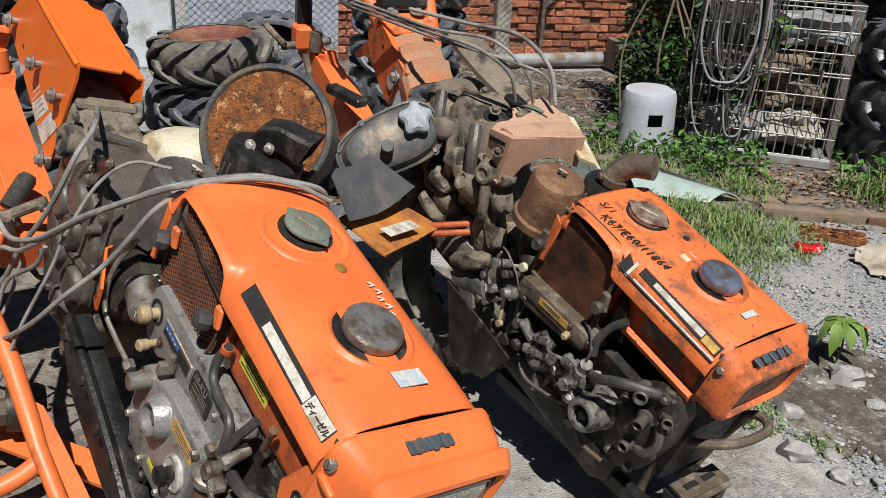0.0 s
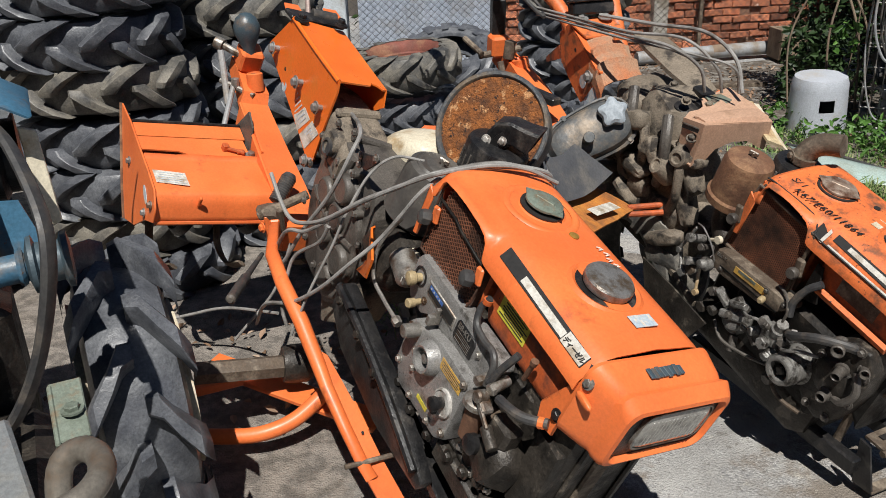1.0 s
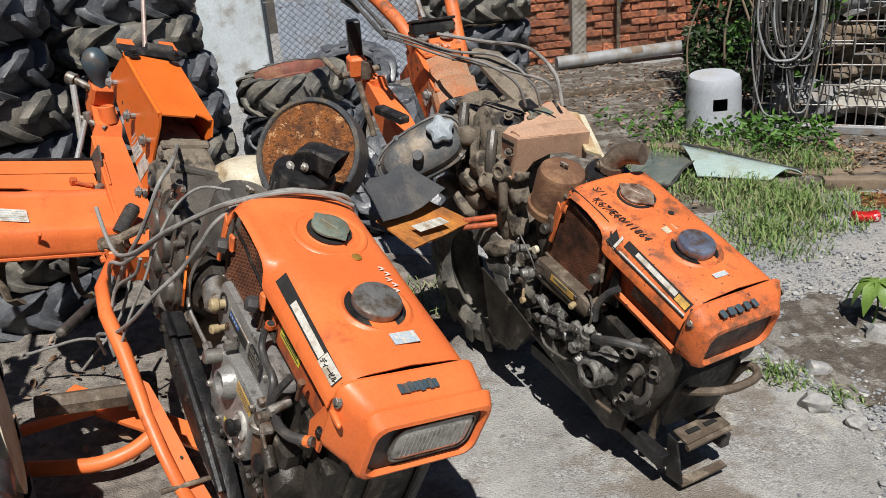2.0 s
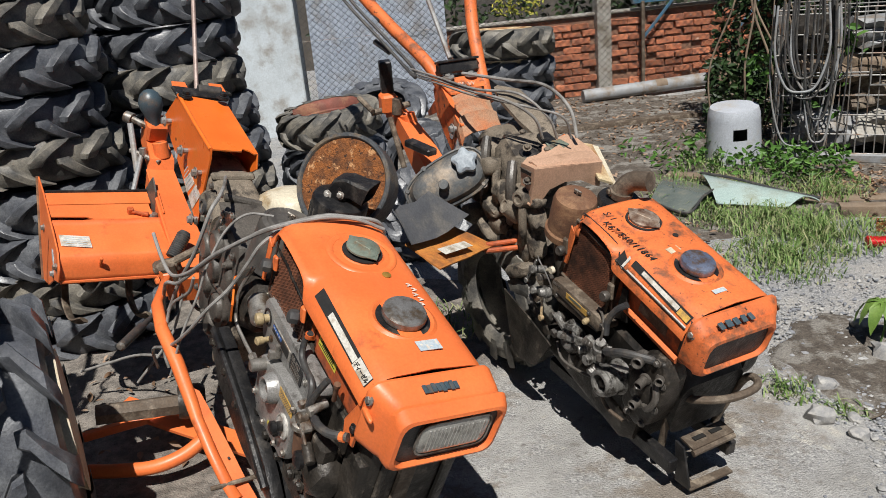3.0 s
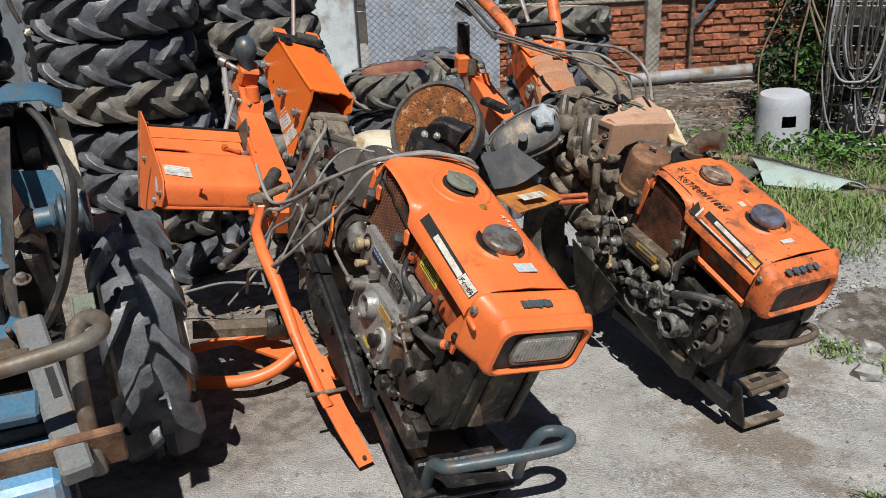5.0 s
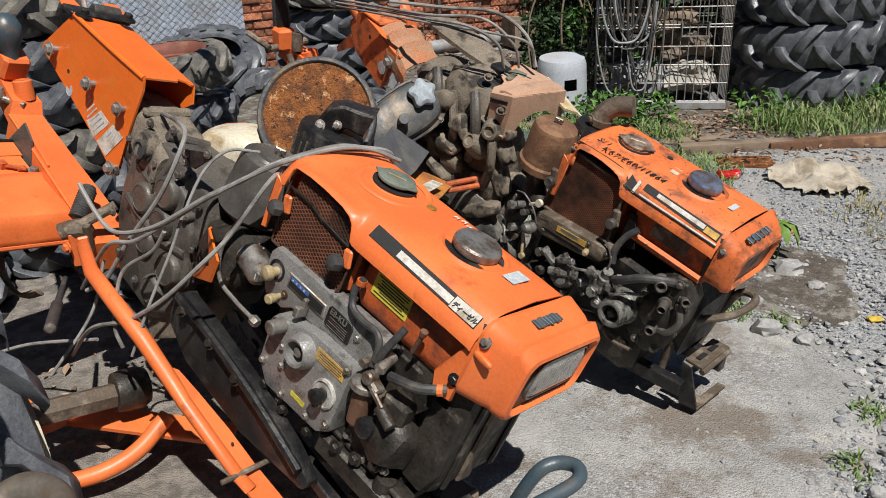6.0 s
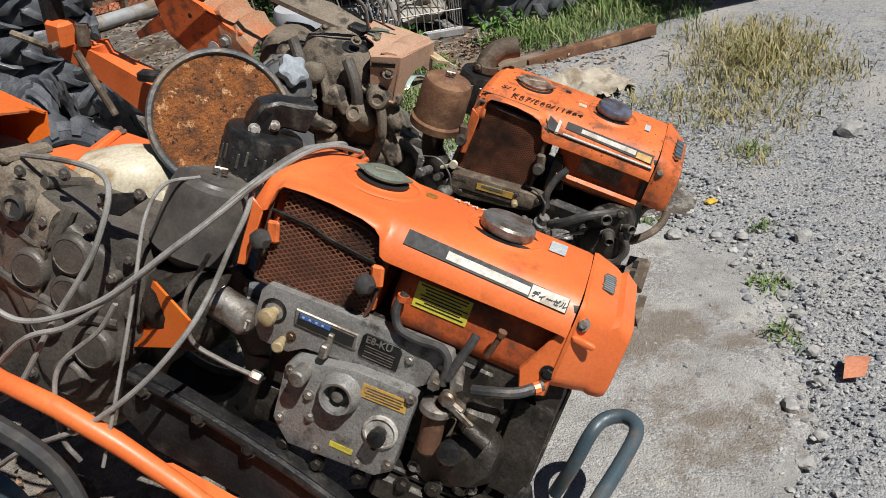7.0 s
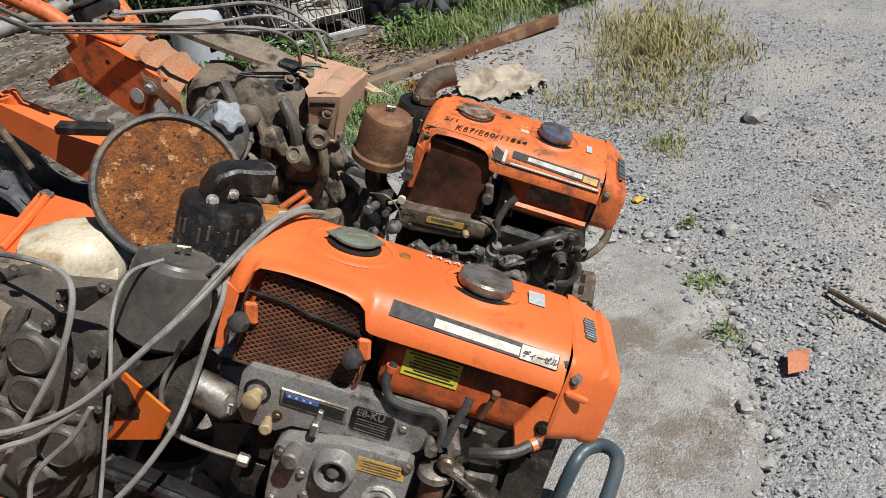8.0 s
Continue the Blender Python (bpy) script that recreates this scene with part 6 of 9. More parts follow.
p2 = part("control_panel", prism([(-0.245, -0.262), (-0.238, -0.215), (-0.215, -0.203), (-0.02, -0.182), (0.045, -0.176), (0.050, -0.192), (0.012, -0.234), (-0.06, -0.252), (-0.19, -0.272)], "y", 0.000, 0.05, 0.005, 2), BROWN, t2, "brown greasy control panel")
part("panel_groove", box((-0.09, -0.0012, -0.236), (.22, .002, .005), 0, (0, -5, 0)), VOIDSHADE, p2)
part("name_strip", box((-0.095, -0.0012, -0.211), (.115, .0012, .020), 0, (0, -6, 0)), AMBER, p2, "rubbed amber name strip")
part("green_print", box((-0.105, -0.0022, -0.208), (.066, .0008, .008), 0, (0, -6, 0)), CAPGREEN, p2)
text_mesh("E60-K", 0.016, Matrix(((.995, -0.1, 0, -0.226), (0, 0, -1, -0.0008), (0.1, .995, 0, -0.224), (0, 0, 0, 1))), STEEL, "lettering", p2, "pale letters on the panel")
part("control_knob", lathe((-0.232, 0.012, -0.268), (-.2, -1, 0), [(0, .014), (.012, .014), (.014, .021), (.030, .022), (.034, .016), (.050, .014), (.052, .004)], 18), ALLOY, p2, "worn round knob")
part("control_knob", lathe((-0.034, 0.004, -0.222), (0.3, -1, 0), [(0, .009), (.014, .010), (.022, .010), (.026, .006)], 14), KNOB, p2, "yellow push knob")
for x, z in ((-0.195, -0.252), (-0.035, -0.196), (0.030, -0.190)):
    part("panel_screw", bolt((x, 0.0, z), (0, -1, 0), .006, .006), GEARGREY, p2)
# lift pump: a round ribbed body with a cap across it and two unions
pd = Vector((-.15, -1, .35)).normalized()
fp = part("fuel_pump", lathe((-0.072, 0.025, -0.345), pd, [(0, .030), (.010, .044), (.020, .046), (.023, .051), (.031, .051), (.034, .043), (.046, .040), (.050, .030), (.051, .004)], 26), ALLOY, t2, "oily alloy fuel pump")
pc = Vector((-0.072, 0.025, -0.345)) + pd * .052
part("pump_cap", box(pc, (.078, .022, .024), .005, (-20, -25, 8)), ALLOY, fp)
part("pump_bolt", bolt(pc + pd * .012, pd, .009, .010), GEARGREY, fp)
part("pump_lever", join(box((-0.088, -0.012, -0.288), (.030, .018, .046), .004, (0, 32, 0)), cyl((-0.095, -0.025, -0.292), (-0.045, -0.03, -0.262), .010, 10)), ALLOY, fp)
part("pump_union", join(cyl((-0.112, -0.01, -0.322), (-0.150, -0.018, -0.300), .013, 10), bolt((-0.150, -0.018, -0.300), (-.8, -.2, .5), .015, .012, False)), ALLOY, fp)
part("pump_union", join(cyl((-0.05, -0.01, -0.385), (-0.035, -0.02, -0.415), .012, 10), bolt((-0.035, -0.02, -0.415), (.3, -.2, -.9), .014, .012, False)), GEARGREY, fp)
# injection pump with its delivery unions
ip = part("injection_pump", join(box((0.048, -0.005, -0.285), (.062, .050, .060), .010, (0, -12, 0)), box((0.020, -0.020, -0.262), (.040, .028, .030), .006, (0, 20, 0)), lathe((0.060, -0.01, -0.262), (.15, -.3, 1), [(0, .024), (.02, .023), (.024, .018), (.045, .016)], 16)), ALLOY, t2, "oily injection pump")
for c, d, r in (((0.010, -0.020, -0.300), (-.4, -1, -.2), .013), ((0.052, -0.030, -0.300), (.1, -1, .1), .016), ((0.082, -0.020, -0.262), (.6, -.8, .2), .012), ((0.030, -0.034, -0.255), (-.2, -.8, .7), .011), ((0.075, -0.026, -0.322), (.2, -1, -.4), .013), ((0.098, -0.010, -0.235), (.3, -.5, .8), .012)):
    d = Vector(d).normalized()
    part("union", join(lathe(Vector(c) - d * .015, d, [(0, r), (.022, r), (.024, r * .8), (.032, r * .8)], 12), bolt(Vector(c) + d * .014, d, r * 1.12, .010, False)), ALLOY if r > .0125 else GEARGREY, ip)
part("governor_arm", join(box((0.000, -0.026, -0.330), (.060, .006, .014), .002, (0, 28, 0)), bolt((-0.022, -0.030, -0.318), (0, -1, 0), .009, .008)), GEARGREY, ip)
# starting boss with ribs round it
cr = part("crank_boss", lathe((0.137, 0.030, -0.318), (0, -1, 0), [(0, .056), (.02, .054), (.028, .046), (.040, .044), (.042, .047), (.050, .047), (.052, .043), (.060, .043), (.062, .046), (.070, .046), (.072, .042), (.086, .041), (.088, .036), (.086, .029), (.050, .027)], 30), ALLOY, t2, "ribbed round starting boss")
part("boss_shaft", join(lathe((0.137, -0.010, -0.318), (0, -1, 0), [(0, .026), (.010, .026), (.012, .014), (.036, .014), (.040, .010), (.041, .003)], 18), box((0.137, -0.046, -0.318), (.004, .01, .034), .001)), GREASE, cr)
# front crankcase cover with bolts along its edge
cc2 = part("crankcase_cover", prism([(0.165, -0.235), (0.190, -0.165), (0.225, -0.132), (0.280, -0.125), (0.312, -0.165), (0.318, -0.26), (0.300, -0.36), (0.255, -0.405), (0.205, -0.395), (0.175, -0.37)], "y", 0.010, 0.09, .012, 3), GREASE, t2, "greasy crankcase cover")
part("cover_dome", lathe((0.238, 0.014, -0.262), (0, -1, 0), [(0, .062), (.008, .058), (.016, .046), (.020, .030), (.022, .004)], 24), GREASE, cc2)
for x, z in ((0.182, -0.225), (0.205, -0.160), (0.262, -0.138), (0.302, -0.190), (0.306, -0.285), (0.278, -0.372), (0.215, -0.382)):
    part("cover_bolt", bolt((x, 0.010, z), (0, -1, 0), .009, .010), GEARGREY, cc2)
for c, d, r, h in (((0.205, 0.015, -0.165), (.5, -1, .3), .017, .060), ((0.250, 0.0, -0.205), (.3, -1, -.1), .014, .040), ((0.285, 0.02, -0.178), (.6, -1, .5), .013, .045), ((0.250, 0.0, -0.300), (.2, -1, 0), .015, .030)):
    d = Vector(d).normalized()
    part("cover_stub", lathe(c, d, [(0, r * 1.3), (.008, r * 1.3), (.010, r), (h, r), (h + .003, r * .8), (h - .006, r * .55), (h - .02, r * .5)], 16), GEARGREY, cc2)
part("side_pipe", tube([(0.285, 0.0, -0.185), (0.315, -0.015, -0.225), (0.300, -0.015, -0.275), (0.265, 0.005, -0.300)], .010, 8, 5), GEARGREY, cc2)
# thin delivery pipes, unions and links along the side
for pts, r, m_ in ((((-0.06, -0.02, -0.285), (-0.02, -0.05, -0.262), (0.01, -0.045, -0.250), (0.03, -0.03, -0.262)), .0045, ALLOY), (((0.06, -0.02, -0.225), (0.055, -0.015, -0.185), (0.02, 0.005, -0.165), (-0.02, 0.02, -0.168)), .004, GEARGREY), (((0.09, -0.02, -0.285), (0.115, -0.045, -0.262), (0.15, -0.035, -0.235), (0.185, -0.005, -0.230)), .005, ALLOY),
                   (((-0.13, -0.01, -0.40), (-0.07, -0.03, -0.415), (0.01, -0.02, -0.400), (0.07, 0.0, -0.385)), .005, GEARGREY), (((0.09, 0.0, -0.40), (0.15, -0.01, -0.425), (0.22, 0.0, -0.42)), .006, BROWN)):
    part("delivery_pipe", tube(pts, r, 7, 6), m_, b2)
for c, d, r, m_ in (((-0.316, 0.0, -0.236), (-.3, -1, .1), .013, ALLOY), ((-0.270, 0.0, -0.235), (0, -1, .3), .010, GEARGREY), ((-0.285, -0.005, -0.300), (-.4, -1, 0), .012, ALLOY), ((-0.305, 0.02, -0.345), (.2, -1, 0), .014, GEARGREY), ((-0.165, 0.0, -0.320), (-.2, -1, .2), .013, GEARGREY), ((-0.145, 0.0, -0.365), (0, -1, -.3), .014, GREASE), ((-0.19, 0.01, -0.40), (0, -1, 0), .015, GREASE), ((0.105, 0.0, -0.395), (0, -1, -.2), .014, GEARGREY)):
    d = Vector(d).normalized()
    part("fitting", join(cyl(Vector(c) - d * .03, Vector(c) + d * .018, r, 12), bolt(Vector(c) + d * .018, d, r * 1.2, .011, False)), m_, b2)
for a, b, r, m_ in (((-0.325, -0.005, -0.20), (-0.345, -0.015, -0.30), .005, ALLOY), ((-0.35, 0.0, -0.31), (-0.30, -0.02, -0.355), .006, ALLOY), ((-0.255, -0.01, -0.295), (-0.225, -0.02, -0.37), .005, CREAM), ((-0.27, 0.0, -0.205), (-0.235, -0.01, -0.175), .006, CREAM), ((-0.335, 0.01, -0.37), (-0.285, -0.005, -0.335), .007, BROWN)):
    part("linkage_rod", join(cyl(a, b, r, 8), lathe(b, (0, -1, 0), [(-.006, r * 2), (.006, r * 2)], 12)), m_, b2)
part("throttle_wire", tube([(-0.33, 0.0, -0.19), (-0.28, -0.03, -0.165), (-0.24, -0.02, -0.20), (-0.225, 0.0, -0.25)], .0025, 6, 6), GALV, b2)
part("fuel_hose", tube([(0.085, -0.010, -0.240), (0.120, -0.040, -0.205), (0.175, -0.040, -0.158), (0.230, -0.005, -0.142), (0.258, 0.036, -0.152)], .0125, 10, 6), HOSE, t2, "black rubber fuel hose")
part("hose_end", tube([(0.256, 0.030, -0.150), (0.266, 0.046, -0.158), (0.270, 0.060, -0.150)], .0155, 10, 3), ORANGE_WORN, t2, "orange hose end")
part("upright_hose", tube([(0.060, -0.005, -0.200), (0.048, 0.0, -0.160), (0.058, 0.012, -0.110), (0.078, 0.028, -0.078)], .0105, 10, 5), HOSE, t2)
# dark shield plate hanging beside the frame
part("side_plate", slab_of([(-0.470, -0.01, -0.440), (-0.300, -0.02, -0.425), (-0.139, -0.03, -0.420), (-0.190, -0.03, -0.560), (-0.320, -0.02, -0.640), (-0.360, -0.02, -0.60)], (0, .006, 0)), GREASE, t2, "greasy flat side shield")
# air cleaner, silencer
a2 = part("air_cleaner", lathe((-0.348, 0.125, -0.168), (0.03, -0.03, 1), [(0, .03), (.02, .062), (.028, .082), (.05, .083), (.056, .076), (.16, .074), (.178, .068), (.186, .052), (.187, .002)], 30), RUSTCAN, t2, "rusty drum air cleaner")
part("wing_nut", join(cyl((-0.343, 0.12, 0.015), (-0.343, 0.12, 0.033), .005, 8), box((-0.343, 0.12, 0.031), (.03, .006, .014), .003, (0, 0, 20))), STEEL, a2)
part("cleaner_pipe", tube([(-0.345, 0.115, -0.16), (-0.33, 0.11, -0.22), (-0.26, 0.10, -0.28)], .034, 12, 5), GREASE, a2)
s2_ = part("silencer", lathe((-0.27, 0.235, -0.09), (0, 0, 1), [(0, .07), (.11, .07), (.118, .066), (.119, .05)], 28), BLACK, t2, "black silencer guard with slots")
for k in range(10):
    q = math.pi * (0.7 + k / 8.0)
    part("guard_slot", box((-0.27 + .0705 * math.cos(q), 0.235 + .0705 * math.sin(q), -0.02), (.003, .008, .045), .001, (0, 0, math.degrees(q))), STEEL, s2_)
part("exhaust_elbow", tube([(-0.27, 0.235, 0.01), (-0.27, 0.24, 0.065), (-0.25, 0.255, 0.10), (-0.20, 0.275, 0.125)], .032, 14, 5), BROWN, s2_, "dark brown bent exhaust elbow")
part("elbow_collar", join(lathe((-0.27, 0.236, 0.035), (0, 0, 1), [(0, .038), (.02, .038)], 16), bolt((-0.285, 0.199, 0.05), (-.3, -1, 0), .010, .008)), BROWN, s2_)
# beige belt cover: a top with a wide back and a narrow front leg, end face, right face with an arched cut-out
bc = part("belt_guard", slab_of([(-0.566, 0.045, 0.022), (-0.478, 0.035, 0.055), (-0.470, 0.16, 0.050), (-0.465, 0.305, 0.038), (-0.555, 0.315, 0.040), (-0.675, 0.315, 0.034), (-0.655, 0.215, 0.028), (-0.648, 0.180, 0.024), (-0.605, 0.150, 0.026), (-0.590, 0.120, 0.028), (-0.592, 0.085, 0.024)], (0, 0, -.004)), BEIGE, t2, "beige painted belt guard, open below", angle=30)
part("guard_ridge", loft([[(x0_, y_, z_ + .0005), (x0_ + .02, y_, z_ + .010), (x1_ - .01, y_, z_ + .013), (x1_, y_, z_ + .001)] for y_, z_, x0_, x1_ in ((0.055, .040, -.545, -.486), (0.16, .042, -.548, -.478), (0.25, .038, -.548, -.472), (0.30, .034, -.548, -.470))], True, True), BEIGE, bc)
part("guard_end", slab_of([(-0.568, 0.043, 0.024), (-0.476, 0.033, 0.057), (-0.470, 0.038, 0.0), (-0.468, 0.042, -0.080), (-0.515, 0.045, -0.088), (-0.550, 0.047, -0.078), (-0.558, 0.046, -0.03)], (0, .004, 0)), BEIGE, bc, "beige end face with a small hole")
part("guard_foot", tube([(-0.468, 0.036, -0.082), (-0.515, 0.039, -0.090), (-0.552, 0.041, -0.080)], .005, 6, 3), BEIGE, bc)
part("guard_face", slab_of([(-0.474, 0.035, 0.055), (-0.462, 0.305, 0.038), (-0.448, 0.305, -0.055), (-0.455, 0.285, -0.050), (-0.458, 0.225, -0.018), (-0.460, 0.16, -0.012), (-0.460, 0.10, -0.030), (-0.462, 0.075, -0.075), (-0.466, 0.036, -0.082)], (-.004, 0, 0)), BEIGE, bc, "beige front face with an arched cut-out")
part("black_tag", slab_of([(-0.560, 0.0415, 0.010), (-0.486, 0.0315, 0.036), (-0.485, 0.0320, 0.022), (-0.559, 0.0420, -0.004)], (0, -.002, 0)), INK, bc, "small black tag")
part("tag_edge", slab_of([(-0.562, 0.040, 0.013), (-0.486, 0.030, 0.039), (-0.486, 0.030, 0.035), (-0.562, 0.040, 0.009)], (0, -.002, 0)), STEEL, bc)
part("green_tag", slab_of([(-0.645, 0.19, 0.031), (-0.585, 0.175, 0.031), (-0.578, 0.21, 0.033), (-0.600, 0.26, 0.036), (-0.645, 0.25, 0.033)], (0, 0, .003)), CAPGREEN, bc, "dull green plate")
part("side_hole", lathe((-0.522, 0.0415, -0.014), (0, -1, 0), [(0, .0075), (.001, .0075)], 12), INK, bc)
part("clutch_housing", join(box((-0.63, 0.24, -0.03), (.07, .14, .10), .01), lathe((-0.66, 0.15, -0.06), (0, 0, 1), [(0, .045), (.05, .045), (.06, .03)], 20)), BLACK, t2, "black clutch housing")
part("orange_strut", box((-0.665, 0.30, 0.015), (.05, .05, .012), .003, (0, 0, 20)), ORANGE, t2)
part("yellow_edge", slab_of([(-0.635, 0.335, 0.012), (-0.612, 0.375, 0.010), (-0.400, 0.315, -0.012), (-0.430, 0.275, -0.004)], (0, 0, -.008)), RIMCREAM, t2, "rusty yellow sheet edge")
part("pale_edge", slab_of([(-0.612, 0.378, 0.006), (-0.600, 0.395, 0.004), (-0.375, 0.325, -0.022), (-0.398, 0.318, -0.016)], (0, 0, -.008)), CREAM, t2, "pale sheet edge")
# dusty gearbox
g2 = part("gearbox", box((-0.70, 0.19, -0.40), (.34, .20, .26), .03), GREASE, t2, "dusty lumpy cast gearbox")
for c, sz, sd in (((-0.70, 0.19, -0.12), (.13, .12, .13), 31), ((-0.60, 0.18, -0.28), (.12, .10, .15), 32), ((-0.86, 0.19, -0.13), (.10, .10, .10), 33), ((-0.50, 0.17, -0.38), (.12, .08, .12), 34)):
    part("casting", lump(c, sz, sd, .15, 3), DUSTY, g2)
GR = random.Random(61)
for k in range(26):
    u, v = GR.uniform(0, 1), GR.uniform(0, 1)
    c = Vector((-0.90 + .44 * u, 0.085 - .06 * GR.random() + .05 * abs(u - .5), -0.42 + .44 * v - .10 * u))
    if k % 3 == 0:
        sz, ang = (GR.uniform(.05, .09), .035, GR.uniform(.018, .028)), (GR.uniform(-15, 15), GR.uniform(-60, 60), 0)
    else:
        sz, ang = (GR.uniform(.03, .055), .035, GR.uniform(.03, .06)), (GR.uniform(-25, 25), GR.uniform(-30, 30), 0)
    part("casting", lump(c, sz, 200 + k, .10, 3, ang), DUSTY, g2)
for k in range(6):
    c = Vector((GR.uniform(-0.84, -0.50), GR.uniform(0.00, 0.05), GR.uniform(-0.40, 0.00)))
    part("boss", lathe(c, (GR.uniform(-.3, .3), -1, GR.uniform(0, .6)), [(-.06, .048), (-.015, .036), (0, .029), (.006, .027), (.008, .018), (.002, .014)], 16), DUSTY, g2)
for k in range(4):
    x0_, z0_ = -0.82 + .09 * k, -0.02 - .04 * (k % 2)
    part("casting_pipe", tube([(x0_, 0.06, z0_), (x0_ + .05, 0.03, z0_ - .05), (x0_ + .07, 0.035, z0_ - .14), (x0_ + .05, 0.06, z0_ - .22)], .018 - .003 * (k % 2), 10, 5), DUSTY if k % 2 else GEARGREY, g2)
part("pipe_stub", lathe((-0.585, 0.09, -0.115), (0.1, -1, 0.05), [(0, .034), (.035, .034), (.038, .030), (.036, .022), (.0, .020)], 20), DUSTY, g2, "open pipe stub")
for k in range(9):
    random.seed(150 + k)
    c = (random.uniform(-0.85, -0.5), random.uniform(0.02, 0.2), random.uniform(-0.02, 0.03))
    part("gearbox_bolt", bolt(c, (random.uniform(-.3, .3), -.4, 1), .011, .012), DUSTY, g2)
part("clutch_box", box((-0.68, 0.22, 0.01), (.07, .05, .05), .008), BLACK, g2)
# chain case with star knob, in the place's coordinates
cn = Vector((0.30, -0.82, 0.48)).normalized()
cu = Vector((0.26, 0.10, 0.15)).normalized()
cu = (cu - cn * cu.dot(cn)).normalized()
cw = cn.cross(cu)
cc = Vector((-0.052, 2.40, 0.822))
oval = []
for k in range(28):
    q = 2 * math.pi * k / 28
    ca_, sa_ = math.cos(q), math.sin(q)
    oval.append((0.150 * math.copysign(abs(ca_) ** 0.75, ca_), (0.082 + .012 * ca_) * math.copysign(abs(sa_) ** 0.75, sa_)))
GREYCASE = surf("scuffed_blue_grey_case", (0.075, 0.08, 0.082), (0.05, 0.053, 0.055), 10.0, (0.45, 0.7), 0.2, 0.3, 60.0, dirt=(0.22, 0.17, 0.12), amount=0.35, dscale=9.0)
cs = world_part("chain_case", loft([[cc + cn * h + cu * a * f + cw * b * f for a, b in oval] for h, f in ((-0.10, .92), (-0.012, .96), (-0.008, 1.06), (0.006, 1.06), (0.010, .97), (0.035, .88), (0.045, .70))]), GREYCASE, t2, "scuffed blue-grey chain case")
world_part("case_bead", tube([cc + cn * .008 + cu * a * 1.05 + cw * b * 1.05 for a, b in oval], .006, 6, 1, True), GREYCASE, t2)
kn = cc + cu * .085 + cw * .02 + cn * .045
world_part("star_knob", loft([[kn + cn * h + (cu * math.cos(q) + cw * math.sin(q)) * (.042 + .0065 * math.cos(5 * q)) * f for q in (2 * math.pi * k / 40 for k in range(40))] for h, f in ((0, .7), (.006, 1), (.030, 1), (.038, .75))]), surf("grey_plastic_knob", (0.30, 0.34, 0.37), (0.25, 0.28, 0.31), 12.0, (0.5, 0.7), 0, 0.1, 60.0), t2, "pale grey star knob")
world_part("case_plug", cyl(cc - cu * .02 - cw * .02 + cn * .03, cc - cu * .025 - cw * .02 + cn * .09, .018, 14), GREYCASE, t2)
for k in range(0, 28, 4):
    a, b = oval[k]
    world_part("case_bolt", bolt(cc + cn * .006 + cu * a * 1.02 + cw * b * 1.02, cn, .009, .010), GREYCASE, t2)
# column, handlebars, levers
CW = Vector((.74, .67, 0))
world_part("handle_column", slab_of([(-0.068, 2.630, 0.977), (-0.078, 2.645, 0.930), (-0.105, 2.68, 0.885), (-0.147, 2.735, 0.853), (-0.195, 2.80, 0.905), (-0.248, 2.87, 0.972), (-0.262, 2.889, 1.075), (-0.215, 2.826, 1.115), (-0.147, 2.735, 1.055), (-0.085, 2.655, 0.992)], CW * .006), ORANGE_WORN, t2, "orange side plate of the handle column")
world_part("column_tail", slab_of([(-0.248, 2.87, 0.985), (-0.331, 2.981, 0.950), (-0.335, 2.99, 0.968), (-0.300, 2.945, 0.998), (-0.262, 2.889, 1.03)], CW * .006), ORANGE_DARK, t2)
world_part("column_flange", slab_of([(-0.215, 2.826, 1.119), (-0.147, 2.735, 1.058), (-0.085, 2.655, 0.994), (-0.062, 2.625, 0.978), (-0.052, 2.634, 0.976), (-0.072, 2.665, 0.995), (-0.133, 2.748, 1.062), (-0.200, 2.84, 1.122)], (0, 0, .005)), ORANGE, t2, "folded orange flange of the side plate")
world_part("column_bolt", join(cyl((-0.088, 2.672, 0.960), (-0.108, 2.654, 0.960), .010, 10), bolt((-0.108, 2.654, 0.960), (-.74, -.67, 0), .015, .013)), GALV, t2, "zinc bolt")
world_part("round_decal", lathe((-0.137, 2.718, 0.930), (-.8, -.6, 0), [(0, .024), (.0015, .024)], 20), PALEBLUE, t2, "round white sticker")
world_part("pale_plate", slab_of([(-0.088, 2.660, 0.925), (-0.066, 2.630, 0.900), (-0.095, 2.66, 0.862), (-0.125, 2.70, 0.872)], (-.002, -.002, .001)), PALEBLUE, t2, "scuffed pale metal plate")
world_part("plate_hole", lathe((-0.178, 2.778, 1.03), (-.8, -.6, 0), [(0, .008), (.001, .008)], 12), INK, t2)
world_part("plate_hole", lathe((-0.186, 2.790, 0.985), (-.8, -.6, 0), [(0, .008), (.001, .008)], 12), INK, t2)
cover_secs = []
for p, w, lift in (((-0.115, 2.845, 1.10), .078, .0), ((-0.085, 2.80, 1.075), .080, .0), ((-0.060, 2.762, 1.050), .084, .0), ((-0.048, 2.745, 1.042), .085, .012), ((-0.040, 2.735, 1.028), .086, .0), ((-0.022, 2.71, 1.008), .088, .0), ((-0.012, 2.694, 1.004), .089, .012), ((-0.004, 2.684, 0.986), .090, .0), ((0.02, 2.65, 0.955), .095, -.006)):
    cover_secs.append([Vector(p) + CW * a * w + Vector((0, 0, h * (1 if h < 0 else 1) + (lift if abs(a) < .9 else 0))) for a, h in ((-1, -.085), (-1, -.04), (-.86, -.008), (-.5, .004), (0, .008), (.5, .004), (.86, -.008), (1, -.04), (1, -.085))])
